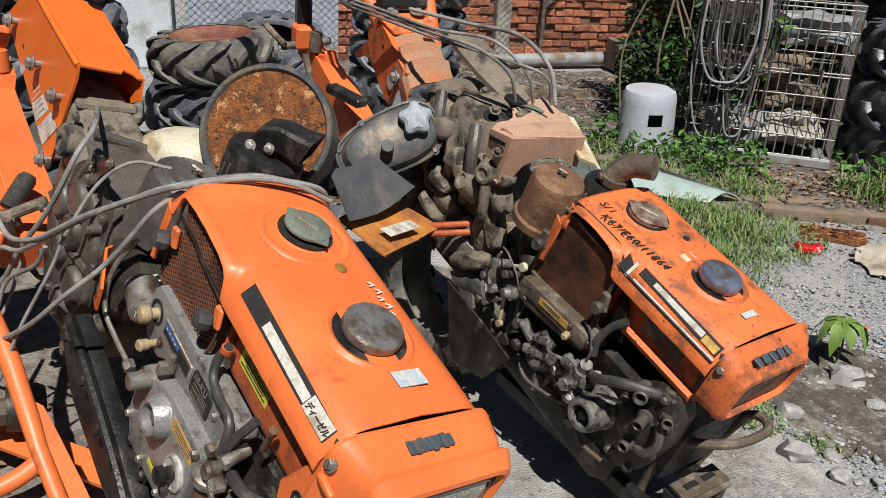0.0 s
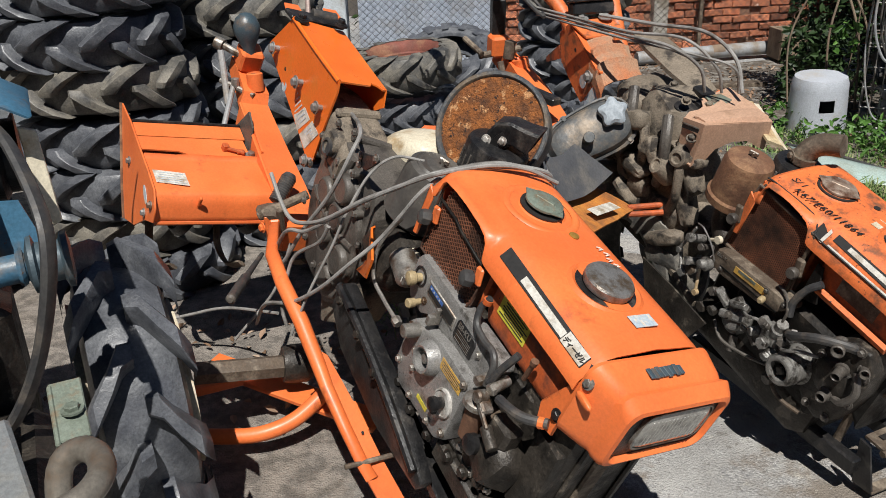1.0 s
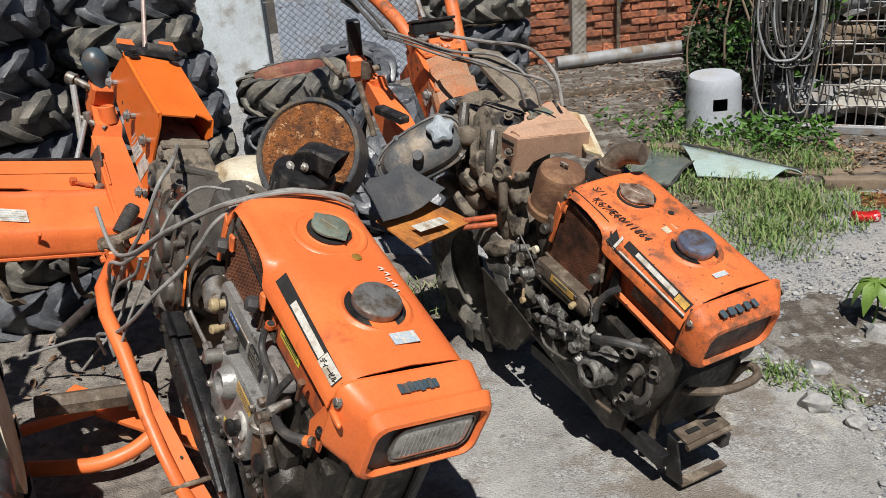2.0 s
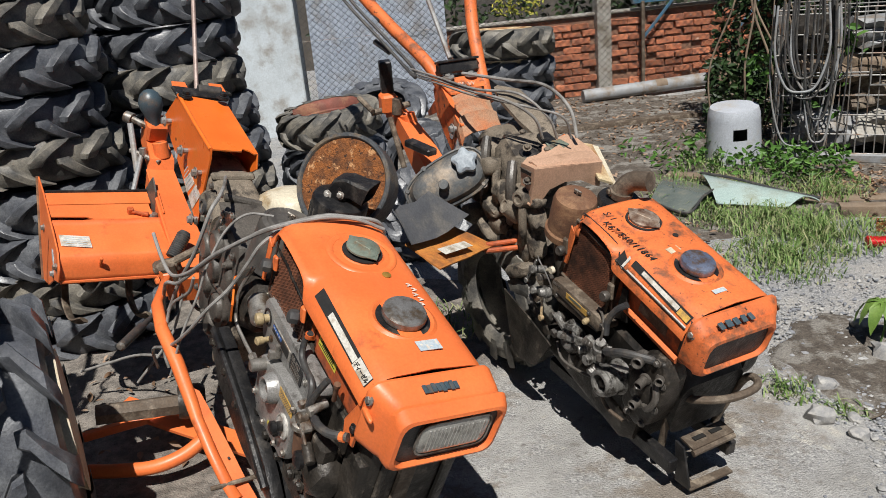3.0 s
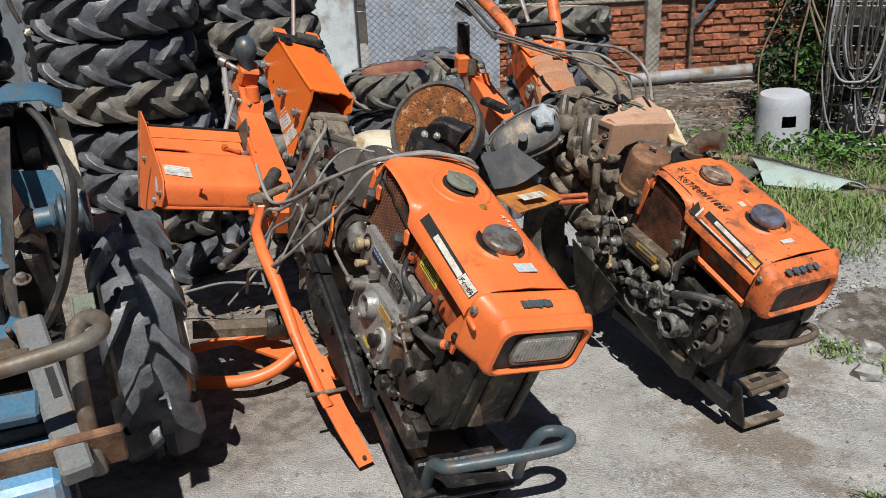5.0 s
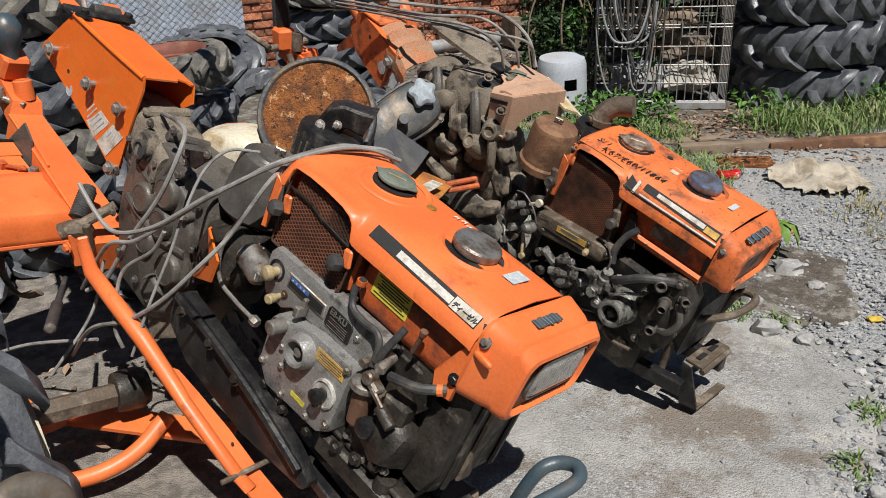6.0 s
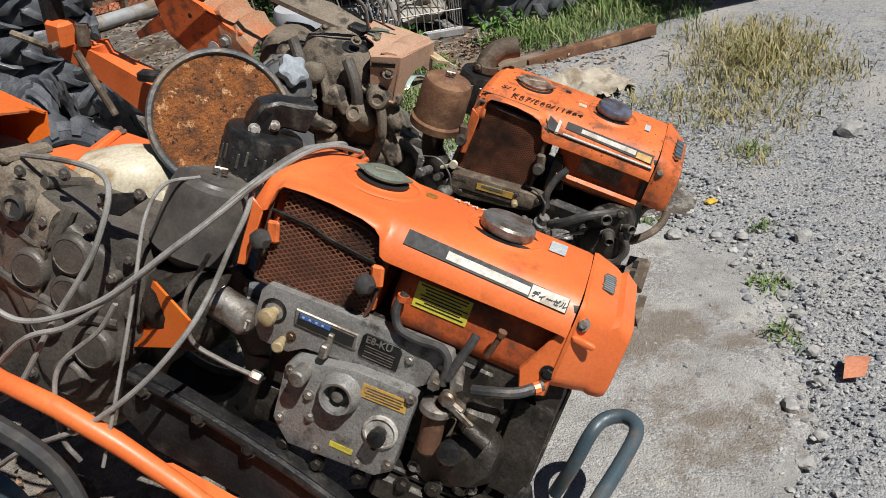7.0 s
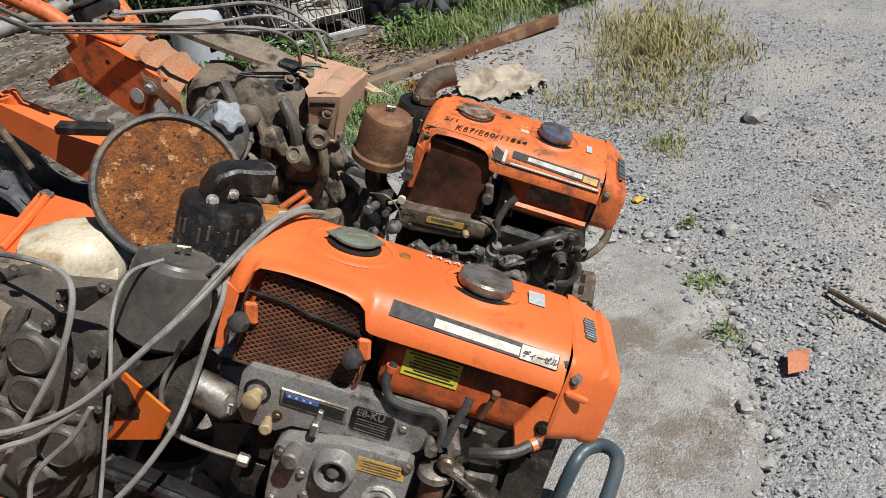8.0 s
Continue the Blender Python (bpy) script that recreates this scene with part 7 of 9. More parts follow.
world_part("column_cover", shell(loft(cover_secs, close=False), .004), surf("dusty_orange_brown_paint", (0.40, 0.20, 0.11), (0.30, 0.21, 0.14), 9.0, (0.75, 0.95), 0, 0.5, 90.0, dirt=(0.45, 0.14, 0.05), amount=0.38, dscale=5.0, grain=0.35), t2, "dusty ribbed column cover", 30)
world_part("column_plate", slab_of([(-0.205, 2.80, 1.118), (-0.135, 2.745, 1.075), (-0.02, 2.85, 1.072), (-0.06, 2.93, 1.118), (-0.16, 2.87, 1.128)], (0, 0, .006)), ORANGE_WORN, t2, "orange bracket plate with chalk writing")
world_part("plate_lip", slab_of([(-0.045, 2.775, 1.100), (-0.018, 2.80, 1.098), (-0.018, 2.80, 1.066), (-0.045, 2.775, 1.068)], (.006, -.006, 0)), ORANGE_WORN, t2)
world_part("lever_gate", join(box((-0.145, 2.875, 1.165), (.17, .045, .045), .006, (-10, 0, 42)), box((-0.145, 2.875, 1.192), (.175, .055, .010), .003, (-10, 0, 42))), BLACK, t2, "black lever gate")
for c in ((-0.169, 2.821, 1.132), (-0.094, 2.888, 1.130)):
    world_part("gate_washer", join(lathe(c, (.1, -.25, 1), [(0, .026), (.004, .026)], 18), bolt(Vector(c) + Vector((0, 0, .004)), (.1, -.25, 1), .012, .010)), GALV, t2, "zinc washer and bolt")
for k in range(5):
    a = Vector((-0.132 + k * .013, 2.790 + k * .010, 1.104 - .001 * k))
    world_part("chalk_mark", tube([a, a + Vector((.006, .004, .012)), a + Vector((.010, .004, 0)), a + Vector((.014, .009, .010))], .0012, 5, 3), CHALK, t2)
world_part("handlebar", tube([(-0.20, 2.86, 1.06), (-0.28, 2.90, 1.18), (-0.50, 3.04, 1.34), (-0.82, 3.28, 1.57), (-1.05, 3.46, 1.72)], .026, 12, 6), ORANGE_WORN, t2, "orange tubular handlebar")
world_part("handlebar", tube([(-0.03, 2.88, 1.02), (-0.08, 2.96, 1.17), (-0.13, 3.06, 1.35), (-0.14, 3.12, 1.55), (-0.15, 3.18, 1.75)], .026, 12, 6), ORANGE_WORN, t2, "orange tubular handlebar")
world_part("gear_lever", join(cyl((-0.20, 2.95, 1.19), (-0.345, 3.10, 1.47), .010, 10), lathe((-0.34, 3.095, 1.46), (-.4, .4, .85), [(0, .012), (.01, .018), (.035, .020), (.05, .010)], 14)), GALV, t2, "steel gear lever with black knob")
world_part("bar_clamp", box((-0.14, 3.12, 1.56), (.07, .05, .03), .005), ORANGE_WORN, t2)
for dx, col_ in ((0, HOSE), (.03, HOSE)):
    world_part("clutch_lever", tube([(-0.95 + dx, 3.2, 1.70), (-0.70 + dx, 3.05, 1.45), (-0.50 + dx, 2.95, 1.28), (-0.36 + dx, 2.86, 1.17), (-0.30, 2.80, 1.14)], .007, 7, 6), col_, t2, "black bowden cable")
world_part("cable_end", cyl((-0.55, 3.0, 1.27), (-0.46, 2.94, 1.23), .013, 10), HOSE, t2)
world_part("cable_end", cyl((-0.60, 3.1, 1.40), (-0.53, 3.04, 1.35), .012, 10), HOSE, t2)
# square orange arm behind
arm2 = [Vector(p) for p in ((-0.565, 3.135, 0.955), (-0.47, 3.045, 0.895), (-0.36, 2.93, 0.805), (-0.27, 2.84, 0.715), (-0.20, 2.77, 0.66))]
world_part("rotary_arm", loft([[p + Vector((.66, .75, 0)) * a * w + Vector((.3, -.3, .9)) * b * h for a, b in ((-1, -1), (1, -1), (1, 1), (-1, 1))] for p, w, h in zip(arm2, (.032, .036, .048, .050, .050), (.034, .040, .055, .060, .060))]), ORANGE, t2, "square orange arm with a pin", 30)
world_part("arm_ring", lathe((-0.446, 3.043, 0.905), (-.2, -.1, .95), [(0, .034), (.045, .034), (.048, .026), (.04, .022)], 20), ORANGE, t2, "orange round socket")
world_part("arm_block", box((-0.555, 3.075, 0.995), (.075, .075, .085), .010, (10, 0, 38)), ORANGE, t2, "orange clamp block")
world_part("arm_pin", join(cyl((-0.62, 3.02, 0.96), (-0.47, 3.12, 0.98), .014, 10), cyl((-0.50, 3.03, 0.95), (-0.49, 3.03, 1.02), .022, 12), cyl((-0.53, 3.02, 0.94), (-0.47, 2.98, 0.72), .013, 10), cyl((-0.70, 3.08, 1.02), (-0.60, 3.00, 0.97), .012, 8)), BROWN, t2, "rusty locking pins")
world_part("arm_post", box((-0.56, 3.09, 1.10), (.055, .055, .16), .006, (8, 0, 30)), BLACK, t2)
world_part("dark_link", box((-0.30, 2.78, 0.86), (.16, .05, .03), .006, (0, 10, -30)), BLACK, t2)
# engine frame, front bars and skid
world_part("engine_rail", box((0.56, 2.07, 0.15), (.62, .035, .05), .005, (0, 8, -43)), BLACK, t2, "black steel frame rail")
world_part("engine_rail", box((0.72, 2.20, 0.15), (.62, .035, .05), .005, (0, 8, -43)), BLACK, t2, "black steel frame rail")
world_part("pale_strip", box((0.23, 2.36, 0.41), (.34, .012, .025), .003, (0, 22, -52)), DUSTY, t2, "dusty bent strip")
world_part("front_bar", tube([(0.74, 1.95, 0.12), (0.76, 1.925, 0.22), (0.795, 1.91, 0.315), (0.84, 1.885, 0.325), (0.93, 1.90, 0.33), (1.00, 1.945, 0.345), (1.005, 1.99, 0.35), (0.975, 2.03, 0.33), (0.92, 2.06, 0.22), (0.88, 2.08, 0.12)], .012, 10, 5), BROWN, t2, "bent brown pipe bumper")
sk_u, sk_v = Vector((0.73, 0.68, 0)), Vector((0.68, -0.73, 0))
sk = Vector((0.80, 1.905, 0))
su, sv = 0.15, 0.058
world_part("skid_plate", sheet_of([sk + Vector((0, 0, .175)), sk + sk_u * su + Vector((0, 0, .185)), sk + sk_u * su + sk_v * sv + Vector((0, 0, .178)), sk + sk_v * sv + Vector((0, 0, .165))], .008, 3), BROWN, t2, "bent steel skid plate with slots")
world_part("skid_back", sheet_of([sk + sk_u * -.012 + Vector((0, 0, 0.178)), sk + sk_u * -.012 + Vector((0, 0, 0.04)), sk + sk_u * -.006 + sk_v * sv + Vector((0, 0, 0.035)), sk + sk_u * -.006 + sk_v * sv * .5 + Vector((0, 0, 0.165))], .008, 3), BLACK, t2)
world_part("skid_lip", tube([sk + sk_v * sv + Vector((0, 0, .158)), sk + sk_u * su + sk_v * sv + Vector((0, 0, .172))], .010, 8, 1), BROWN, t2)
world_part("skid_foot", sheet_of([sk + sk_u * -.01 + sk_v * (sv * .55) + Vector((0, 0, .035)), sk + sk_u * su + sk_v * (sv * .55) + Vector((0, 0, .040)), sk + sk_u * su + sk_v * sv + Vector((0, 0, .038)), sk + sk_u * -.01 + sk_v * sv + Vector((0, 0, .030))], .008, 3), BROWN, t2, "bent foot strip of the skid")
world_part("skid_foot", sheet_of([sk + sk_u * -.012 + Vector((0, 0, .036)), sk + sk_u * .02 + Vector((0, 0, .036)), sk + sk_u * .02 + sk_v * sv + Vector((0, 0, .032)), sk + sk_u * -.012 + sk_v * sv + Vector((0, 0, .032))], .008, 2), BROWN, t2)
for k in range(2):
    o = sk + sk_u * (.045 + .06 * k) + sk_v * .028 + Vector((0, 0, .184 + .004 * k))
    world_part("skid_slot", box(o, (.040, .016, .003), .0, (0, -3, 43)), INK, t2)
# wheel tyre of the second tiller seen between the machines
tyre(TY_SMALL2, pose(0.10, 2.57, 0.33, 90, 0, -43), "dusty lugged wheel under the second tiller", "tiller wheels")
tyre(TY_SMALL2, pose(0.32, 2.80, 0.33, 90, 0, -43), "dusty lugged wheel under the second tiller", "tiller wheels")
tyre(TY_SMALL, pose(-0.42, 2.10, 0.33, 90, 0, -43), "black lugged wheel under the first tiller", "tiller wheels")

# front bar and foot of the first tiller
world_part("front_bar", tube([(0.00, 1.20, 0.05), (0.035, 1.165, 0.15), (0.07, 1.13, 0.215), (0.12, 1.10, 0.235), (0.20, 1.14, 0.242), (0.34, 1.225, 0.25), (0.395, 1.27, 0.255), (0.395, 1.315, 0.255), (0.355, 1.335, 0.25), (0.31, 1.325, 0.235), (0.26, 1.33, 0.15), (0.23, 1.36, 0.06)], .017, 12, 5), BLUEBAR, t1, "bent blue-grey pipe bumper")
world_part("foot_plate", join(box((0.10, 1.235, 0.07), (.30, .10, .015), .004, (-14, 0, 35)), box((0.06, 1.30, 0.10), (.24, .04, .06), .006, (0, 0, 35)), box((-0.14, 1.40, 0.20), (.05, .46, .035), .005, (-20, 0, 46))), BLACK, t1, "black steel foot and rails")
world_part("support_block", box((0.0, 1.45, 0.04), (.25, .25, .08), .01, (0, 0, -43)), WOOD, t1, "timber block under the frame")

# ---- control cables of the first tiller ----
def cable(name, pts, r, label, mat=CABLE, group="loose cables"):
    c = thing(name, label, "cable", None, group)
    part("sheath", tube(pts, r * 0.8, 8, 8), mat, c)
    return c


L1 = E1


def loc(*p):
    return L1 @ Vector(p)


cable("control_cable", [loc(-0.78, -0.21, -0.36), loc(-0.705, -0.20, -0.395), loc(-0.64, -0.19, -0.411), loc(-0.564, -0.19, -0.373), loc(-0.469, -0.18, -0.289), loc(-0.381, -0.14, -0.159), loc(-0.341, -0.09, -0.094), loc(-0.315, -0.03, -0.035), loc(-0.285, 0.10, 0.022), loc(-0.26, 0.18, 0.032), loc(-0.245, 0.26, 0.025), loc(-0.25, 0.30, -0.02)], .0075, "grey bowden cable sagging over the orange hood")
cable("control_cable", [(-0.93, 1.82, 0.50), loc(-0.62, -0.20, -0.45), loc(-0.53, -0.19, -0.375), loc(-0.455, -0.17, -0.275), loc(-0.37, -0.13, -0.145), loc(-0.325, -0.08, -0.070), loc(-0.30, -0.01, -0.02), loc(-0.27, 0.10, 0.026), loc(-0.245, 0.19, 0.035), loc(-0.21, 0.27, 0.02)], .007, "grey bowden cable sagging over the orange hood")
cable("control_cable", [(-0.99, 1.80, 0.30), loc(-0.559, -0.23, -0.665), loc(-0.439, -0.22, -0.548), loc(-0.356, -0.20, -0.425), loc(-0.305, -0.17, -0.30), loc(-0.299, -0.12, -0.226), loc(-0.30, -0.08, -0.147), loc(-0.297, -0.05, -0.074), loc(-0.33, 0.02, -0.05), loc(-0.37, 0.06, -0.10)], .007, "grey bowden cable running down beside the engine")
cable("control_cable", [loc(-0.385, -0.22, -0.62), loc(-0.399, -0.20, -0.476), loc(-0.426, -0.16, -0.344), loc(-0.442, -0.14, -0.249), loc(-0.476, -0.09, -0.151), loc(-0.483, -0.03, -0.098), loc(-0.45, 0.04, -0.085)], .005, "thin pale cable hanging beside the gearbox")
cable("control_cable", [loc(-0.84, 0.02, -0.185), loc(-0.705, -0.03, -0.135), loc(-0.595, -0.08, -0.105), loc(-0.54, -0.12, -0.12), loc(-0.533, -0.14, -0.213), loc(-0.549, -0.15, -0.294), loc(-0.583, -0.17, -0.417), loc(-0.62, -0.18, -0.56), loc(-0.66, -0.2, -0.62)], .0075, "grey hose clipped to the gearbox")
cable("control_cable", [loc(-0.455, -0.17, -0.30), loc(-0.479, -0.17, -0.373), loc(-0.524, -0.20, -0.452), loc(-0.519, -0.21, -0.523), loc(-0.479, -0.22, -0.60), loc(-0.44, -0.21, -0.64)], .0065, "grey cable looping over the orange arm")
cable("control_cable", [loc(-0.28, 0.13, 0.0), loc(-0.30, 0.10, -0.06), loc(-0.34, 0.07, -0.13), loc(-0.36, 0.06, -0.20)], .008, "short grey breather hose")
cable("loose_wire", [(-1.51, 1.935, 0.16), (-1.379, 1.954, 0.2), (-1.202, 1.937, 0.26), (-0.917, 1.816, 0.34)], .007, "loose beige cable drooping beside the axle")
cable("loose_wire", [(-1.02, 1.72, 0.28), (-0.92, 1.82, 0.42), (-0.88, 1.88, 0.56)], .006, "thin cable from a black lever")
hl = thing("hand_lever", "black ribbed hand lever hanging on its cable", "lever")
part("grip", lathe((-0.897, 1.560, 0.509), (-0.358, 0.928, -0.103), [(0, .008), (.008, .015), (0.199, .016), (0.224, .010), (0.452, .007)], 14), HOSE, hl)
fl = thing("orange_tab", "flat orange sheet metal tab", "metal tab")
bmf = prism([(-0.512, -0.357), (-0.468, -0.350), (-0.389, -0.415), (-0.40, -0.44), (-0.497, -0.505), (-0.533, -0.44)], "y", 0.008, 0.011, 0.001)
bmesh.ops.transform(bmf, matrix=E1, verts=bmf.verts)
part("sheet", bmf, ORANGE, fl)
for k, (z0, w) in enumerate(((0.0, .0065), (0.012, .006), (-0.012, .0055))):
    cable("control_cable", [(-0.34, 2.86, 1.155 + z0), (-0.18, 2.72, 1.14 + z0), (0.04, 2.52, 1.12 + z0), (0.18 + .04 * k, 2.44, 1.10 + z0 * 2), (0.27 + .05 * k, 2.44, 1.04), (0.29 + .05 * k, 2.47, 0.96)], w, "grey bowden cable arching over the second tiller")
cable("control_cable", [(-0.10, 2.80, 1.15), (0.10, 2.72, 1.13), (0.27, 2.62, 1.12), (0.37, 2.55, 1.05), (0.40, 2.52, 0.95)], .008, "grey bowden cable arching over the second tiller")
blade = thing("grey_blade", "long dusty pointed guard leaf on the gearbox", "guard leaf")
part("leaf", loft([[Vector(p) + Vector((.6, .6, .3)) * a * w + Vector((0, 0, .008)) * b for a, b in ((-1, -1), (1, -1), (1, 1), (-1, 1))] for p, w in (((0.02, 2.84, 1.08), .01), ((0.10, 2.76, 1.06), .05), ((0.20, 2.66, 1.0), .055), ((0.30, 2.56, 0.93), .035))]), DUSTY, blade)

# ---- blue and red tiller beside them ----
T3 = pose(-0.98, 1.22, 0, 0, 0, -43)
t3 = thing("power_tiller", "stripped blue power tiller with red hood, belt and pipe bumper", "power tiller", T3, "power tillers")
TY_T = (carcass_mesh(0.340, 0.205, 0.20, RUBBER), lug_mesh(0.345, 0.250, RUBBER, 1, 0.056, 0.034, -0.02), lug_mesh(0.345, 0.250, RUBBER, -1, 0.056, 0.034, -0.02), 10)
for y in (0.01, -0.80):
    tyre_parts(TY_T, t3, pose(0.02, y, 0.410, -90, 12, 0))
    part("rim", lathe((0.02, y, 0.408), (0, 1, 0), [(-.12, .215), (-.10, .20), (-.05, .19), (-.045, .03), (.045, .03), (.05, .19), (.10, .20), (.12, .215)], 32), CREAM, t3, "dusty white wheel rim")
part("axle", cyl((0.47, -0.66, 0.960), (0.47, -0.245, 0.957), .0135, 14), BLUE, t3, "blue painted cross shaft")
part("shaft_square", box((0.47, -0.212, 0.953), (.030, .075, .030), .004, (45, 0, 0)), BROWN, t3, "bare square shaft end")
part("shaft_sleeve", join(cyl((0.47, -0.185, 0.955), (0.47, -0.135, 0.957), .026, 18), lathe((0.47, -0.150, 0.957), (0, 1, 0), [(0, .030), (.006, .034), (.012, .030)], 18)), BLUE, t3, "blue sleeve")
part("hub_flange", lathe((0.47, -0.135, 0.958), (0, 1, 0), [(0, .028), (.006, .050), (.014, .052), (.018, .038), (.055, .036), (.060, .050), (.070, .051), (.074, .030)], 26), BLUEBAR, t3, "dark flanged hub")
part("body_plate", join(box((0.34, -0.365, 1.00), (.10, .225, .36), .014), box((0.385, -0.365, 1.135), (.02, .20, .012), .005)), BLUE, t3, "dark blue ribbed body casting")
for y in (-0.418, -0.365, -0.312):
    part("body_rib", tube([(0.384, y, 1.20), (0.394, y, 1.17), (0.394, y, 1.13), (0.386, y, 1.105)], .011, 10, 4), BLUE, t3)
part("body_rib", tube([(0.386, -0.418, 1.108), (0.394, -0.395, 1.100), (0.394, -0.335, 1.098), (0.386, -0.312, 1.106)], .011, 10, 4), BLUE, t3)
part("body_shelf", box((0.40, -0.365, 0.895), (.05, .25, .03), .006), BLUE, t3)
for y in (-0.422, -0.307):
    clamp = part("shaft_clamp", join(box((0.405, y, 0.958), (.030, .034, .115), .005), box((0.455, y, 0.962), (.05, .030, .050), .012)), BLUE, t3, "blue shaft clamp")
    for z in (0.912, 1.002):
        part("clamp_bolt", bolt((0.421, y, z), (1, 0, 0), .011, .012), STEEL, clamp)
for y, z in ((-0.423, 1.109), (-0.305, 1.11), (-0.366, 0.914), (-0.275, 1.06), (-0.46, 0.93), (-0.262, 0.97)):
    part("body_bolt", bolt((0.391, y, z), (1, 0, 0), .012, .012), STEEL, t3)
part("side_valve", join(lathe((0.40, -0.270, 1.02), (.4, 1, 0), [(0, .030), (.01, .034), (.03, .034), (.036, .02)], 18), cyl((0.40, -0.275, 0.99), (0.42, -0.262, 0.90), .012, 10)), GREYPAINT, t3, "worn grey fitting beside the casting")
part("grease_arm", lathe((0.44, -0.455, 1.075), (.5, .8, -.35), [(0, .012), (.02, .014), (.06, .012), (.09, .006)], 12), BLUEBAR, t3)
part("hood", loft([rrect(x, -0.48, 1.225 + dz, .22, hz, .03, 5) for x, dz, hz in ((-0.25, .05, .045), (0.0, .05, .045), (0.35, .04, .042), (0.47, .030, .034), (0.50, .018, .030))]), RED, t3, "glossy red hood")
part("hood_edge", box((0.46, -0.268, 1.195), (.10, .012, .08), .004), RED, t3)
part("body_box", box((0.12, -0.42, 0.95), (.45, .36, .36), .02), BLACK, t3)
part("belt_hood", shell(loft([[(x, -0.255, 1.195), (x, -0.25, 1.235 + h), (x, -0.20, 1.262 + h), (x, -0.12, 1.258 + h), (x, -0.082, 1.235 + h), (x, -0.076, 1.20)] for x, h in ((0.12, -.03), (0.25, -.022), (0.36, -.024), (0.40, -.036))], close=False), .004), BLUE, t3, "blue pressed pulley cover")
part("pulley", lathe((0.24, -0.25, 1.10), (0, 1, 0), [(0, .085), (.02, .085), (.03, .07), (.05, .07), (.06, .085), (.10, .085), (.11, .07), (.13, .07), (.14, .085)], 30), BLACK, t3, "black belt pulley")
belt_pts = [(0.36, -0.15, 1.20), (0.46, -0.118, 1.165), (0.58, -0.093, 1.085), (0.62, -0.096, 1.014), (0.62, -0.121, 0.914), (0.62, -0.156, 0.823), (0.62, -0.200, 0.752), (0.62, -0.234, 0.728), (0.62, -0.253, 0.745), (0.62, -0.257, 0.806), (0.61, -0.249, 0.886), (0.58, -0.231, 0.995), (0.52, -0.222, 1.07), (0.40, -0.21, 1.16)]
part("drive_belt", tube(belt_pts, .017, 8, 6, False, 0.55), HOSE, t3, "slack black rubber drive belt")
RAILS = pose(.82, -.27, .79, 0, 23, 0)   # the engine bed slopes down to the front


def bed(bm):
    bmesh.ops.transform(bm, matrix=RAILS, verts=bm.verts)
    return bm


part("frame_rail", bed(box((0.03, -0.148, -0.02), (.56, .054, .045), .006, (0, 0, 6.5))), BLUE, t3, "blue slotted frame rail")
part("frame_rail", bed(box((0.12, 0.075, -0.02), (.42, .058, .045), .006, (0, 0, 8))), surf("worn_blue_grey_paint", (0.17, 0.165, 0.15), (0.10, 0.14, 0.18), 9.0, (0.5, 0.75), 0.1, 0.4, 70.0, dirt=(0.22, 0.15, 0.09), amount=0.34, dscale=9.0), t3, "rubbed blue-grey frame rail")
for x, y, q in ((-0.10, -0.167, 6.5), (0.125, -0.138, 6.5), (0.112, 0.082, 8)):
    part("rail_slot", bed(box((x, y, 0.0025), (.082, .016, .003), 0, (0, 0, q))), INK, t3, "dark slot in the rail")
part("cross_member", bed(join(box((-0.262, -0.086, 0.0), (.010, .225, .050), .003), box((-0.245, -0.086, 0.022), (.040, .225, .008), .003))), BLUE, t3, "blue angle iron cross member")
part("gusset", bed(slab_of([(-0.375, 0.014, 0.03), (-0.268, -0.055, 0.03), (-0.258, 0.020, 0.03)], (0, 0, .006))), BLUE, t3)
part("cross_member", bed(box((-0.14, -0.055, -0.085), (.13, .16, .012), .003)), BLUE, t3, "rust-patched blue cross plate")
part("cross_member", bed(box((0.022, -0.036, -0.010), (.048, .165, .030), .005, (0, 0, -3))), BROWN, t3, "bare brown cross bar")
part("cross_member", bed(box((0.148, -0.022, -0.008), (.066, .150, .030), .006, (0, 0, -3))), BLUE, t3, "blue cross bar")
part("front_plate", bed(box((0.262, 0.02, -0.04), (.020, .34, .10), .004)), RUSTCAN, t3, "rusty brown front plate")
part("bed_bolt", bed(bolt((-0.20, 0.045, 0.004), (0, 0, 1), .013, .014)), STEEL, t3)
part("bed_lever", bed(join(cyl((-0.07, -0.03, -0.06), (0.0, -0.045, 0.04), .010, 10), cyl((-0.09, 0.01, -0.06), (-0.04, 0.012, 0.02), .007, 8))), BROWN, t3)
part("green_angle", join(box((0.70, -0.115, 0.79), (.12, .05, .008), .002, (0, 22, 0)), box((0.70, -0.138, 0.775), (.12, .008, .04), .002, (0, 22, 0)), bolt((0.71, -0.11, 0.795), (0, 0, 1), .012, .010)), CAPGREEN, t3, "green-grey angle bracket")
part("pale_plate", slab_of([(0.32, -0.105, 1.17), (0.32, -0.075, 1.16), (0.34, -0.065, 0.99), (0.34, -0.095, 0.98)], (.012, 0, 0), .002), CREAM, t3, "flaking cream side plate")
part("side_sheet", slab_of([(0.34, -0.23, 1.05), (0.34, -0.13, 1.04), (0.36, -0.10, 0.95), (0.36, -0.20, 0.93)], (.006, 0, 0)), BLUE, t3, "blue side sheet with rust spots")
part("shift_rod", cyl((0.60, -0.33, 0.80), (0.86, -0.33, 0.74), .010, 8), BROWN, t3)
part("shift_rod", cyl((0.62, -0.24, 0.81), (0.86, -0.22, 0.74), .009, 8), BROWN, t3)
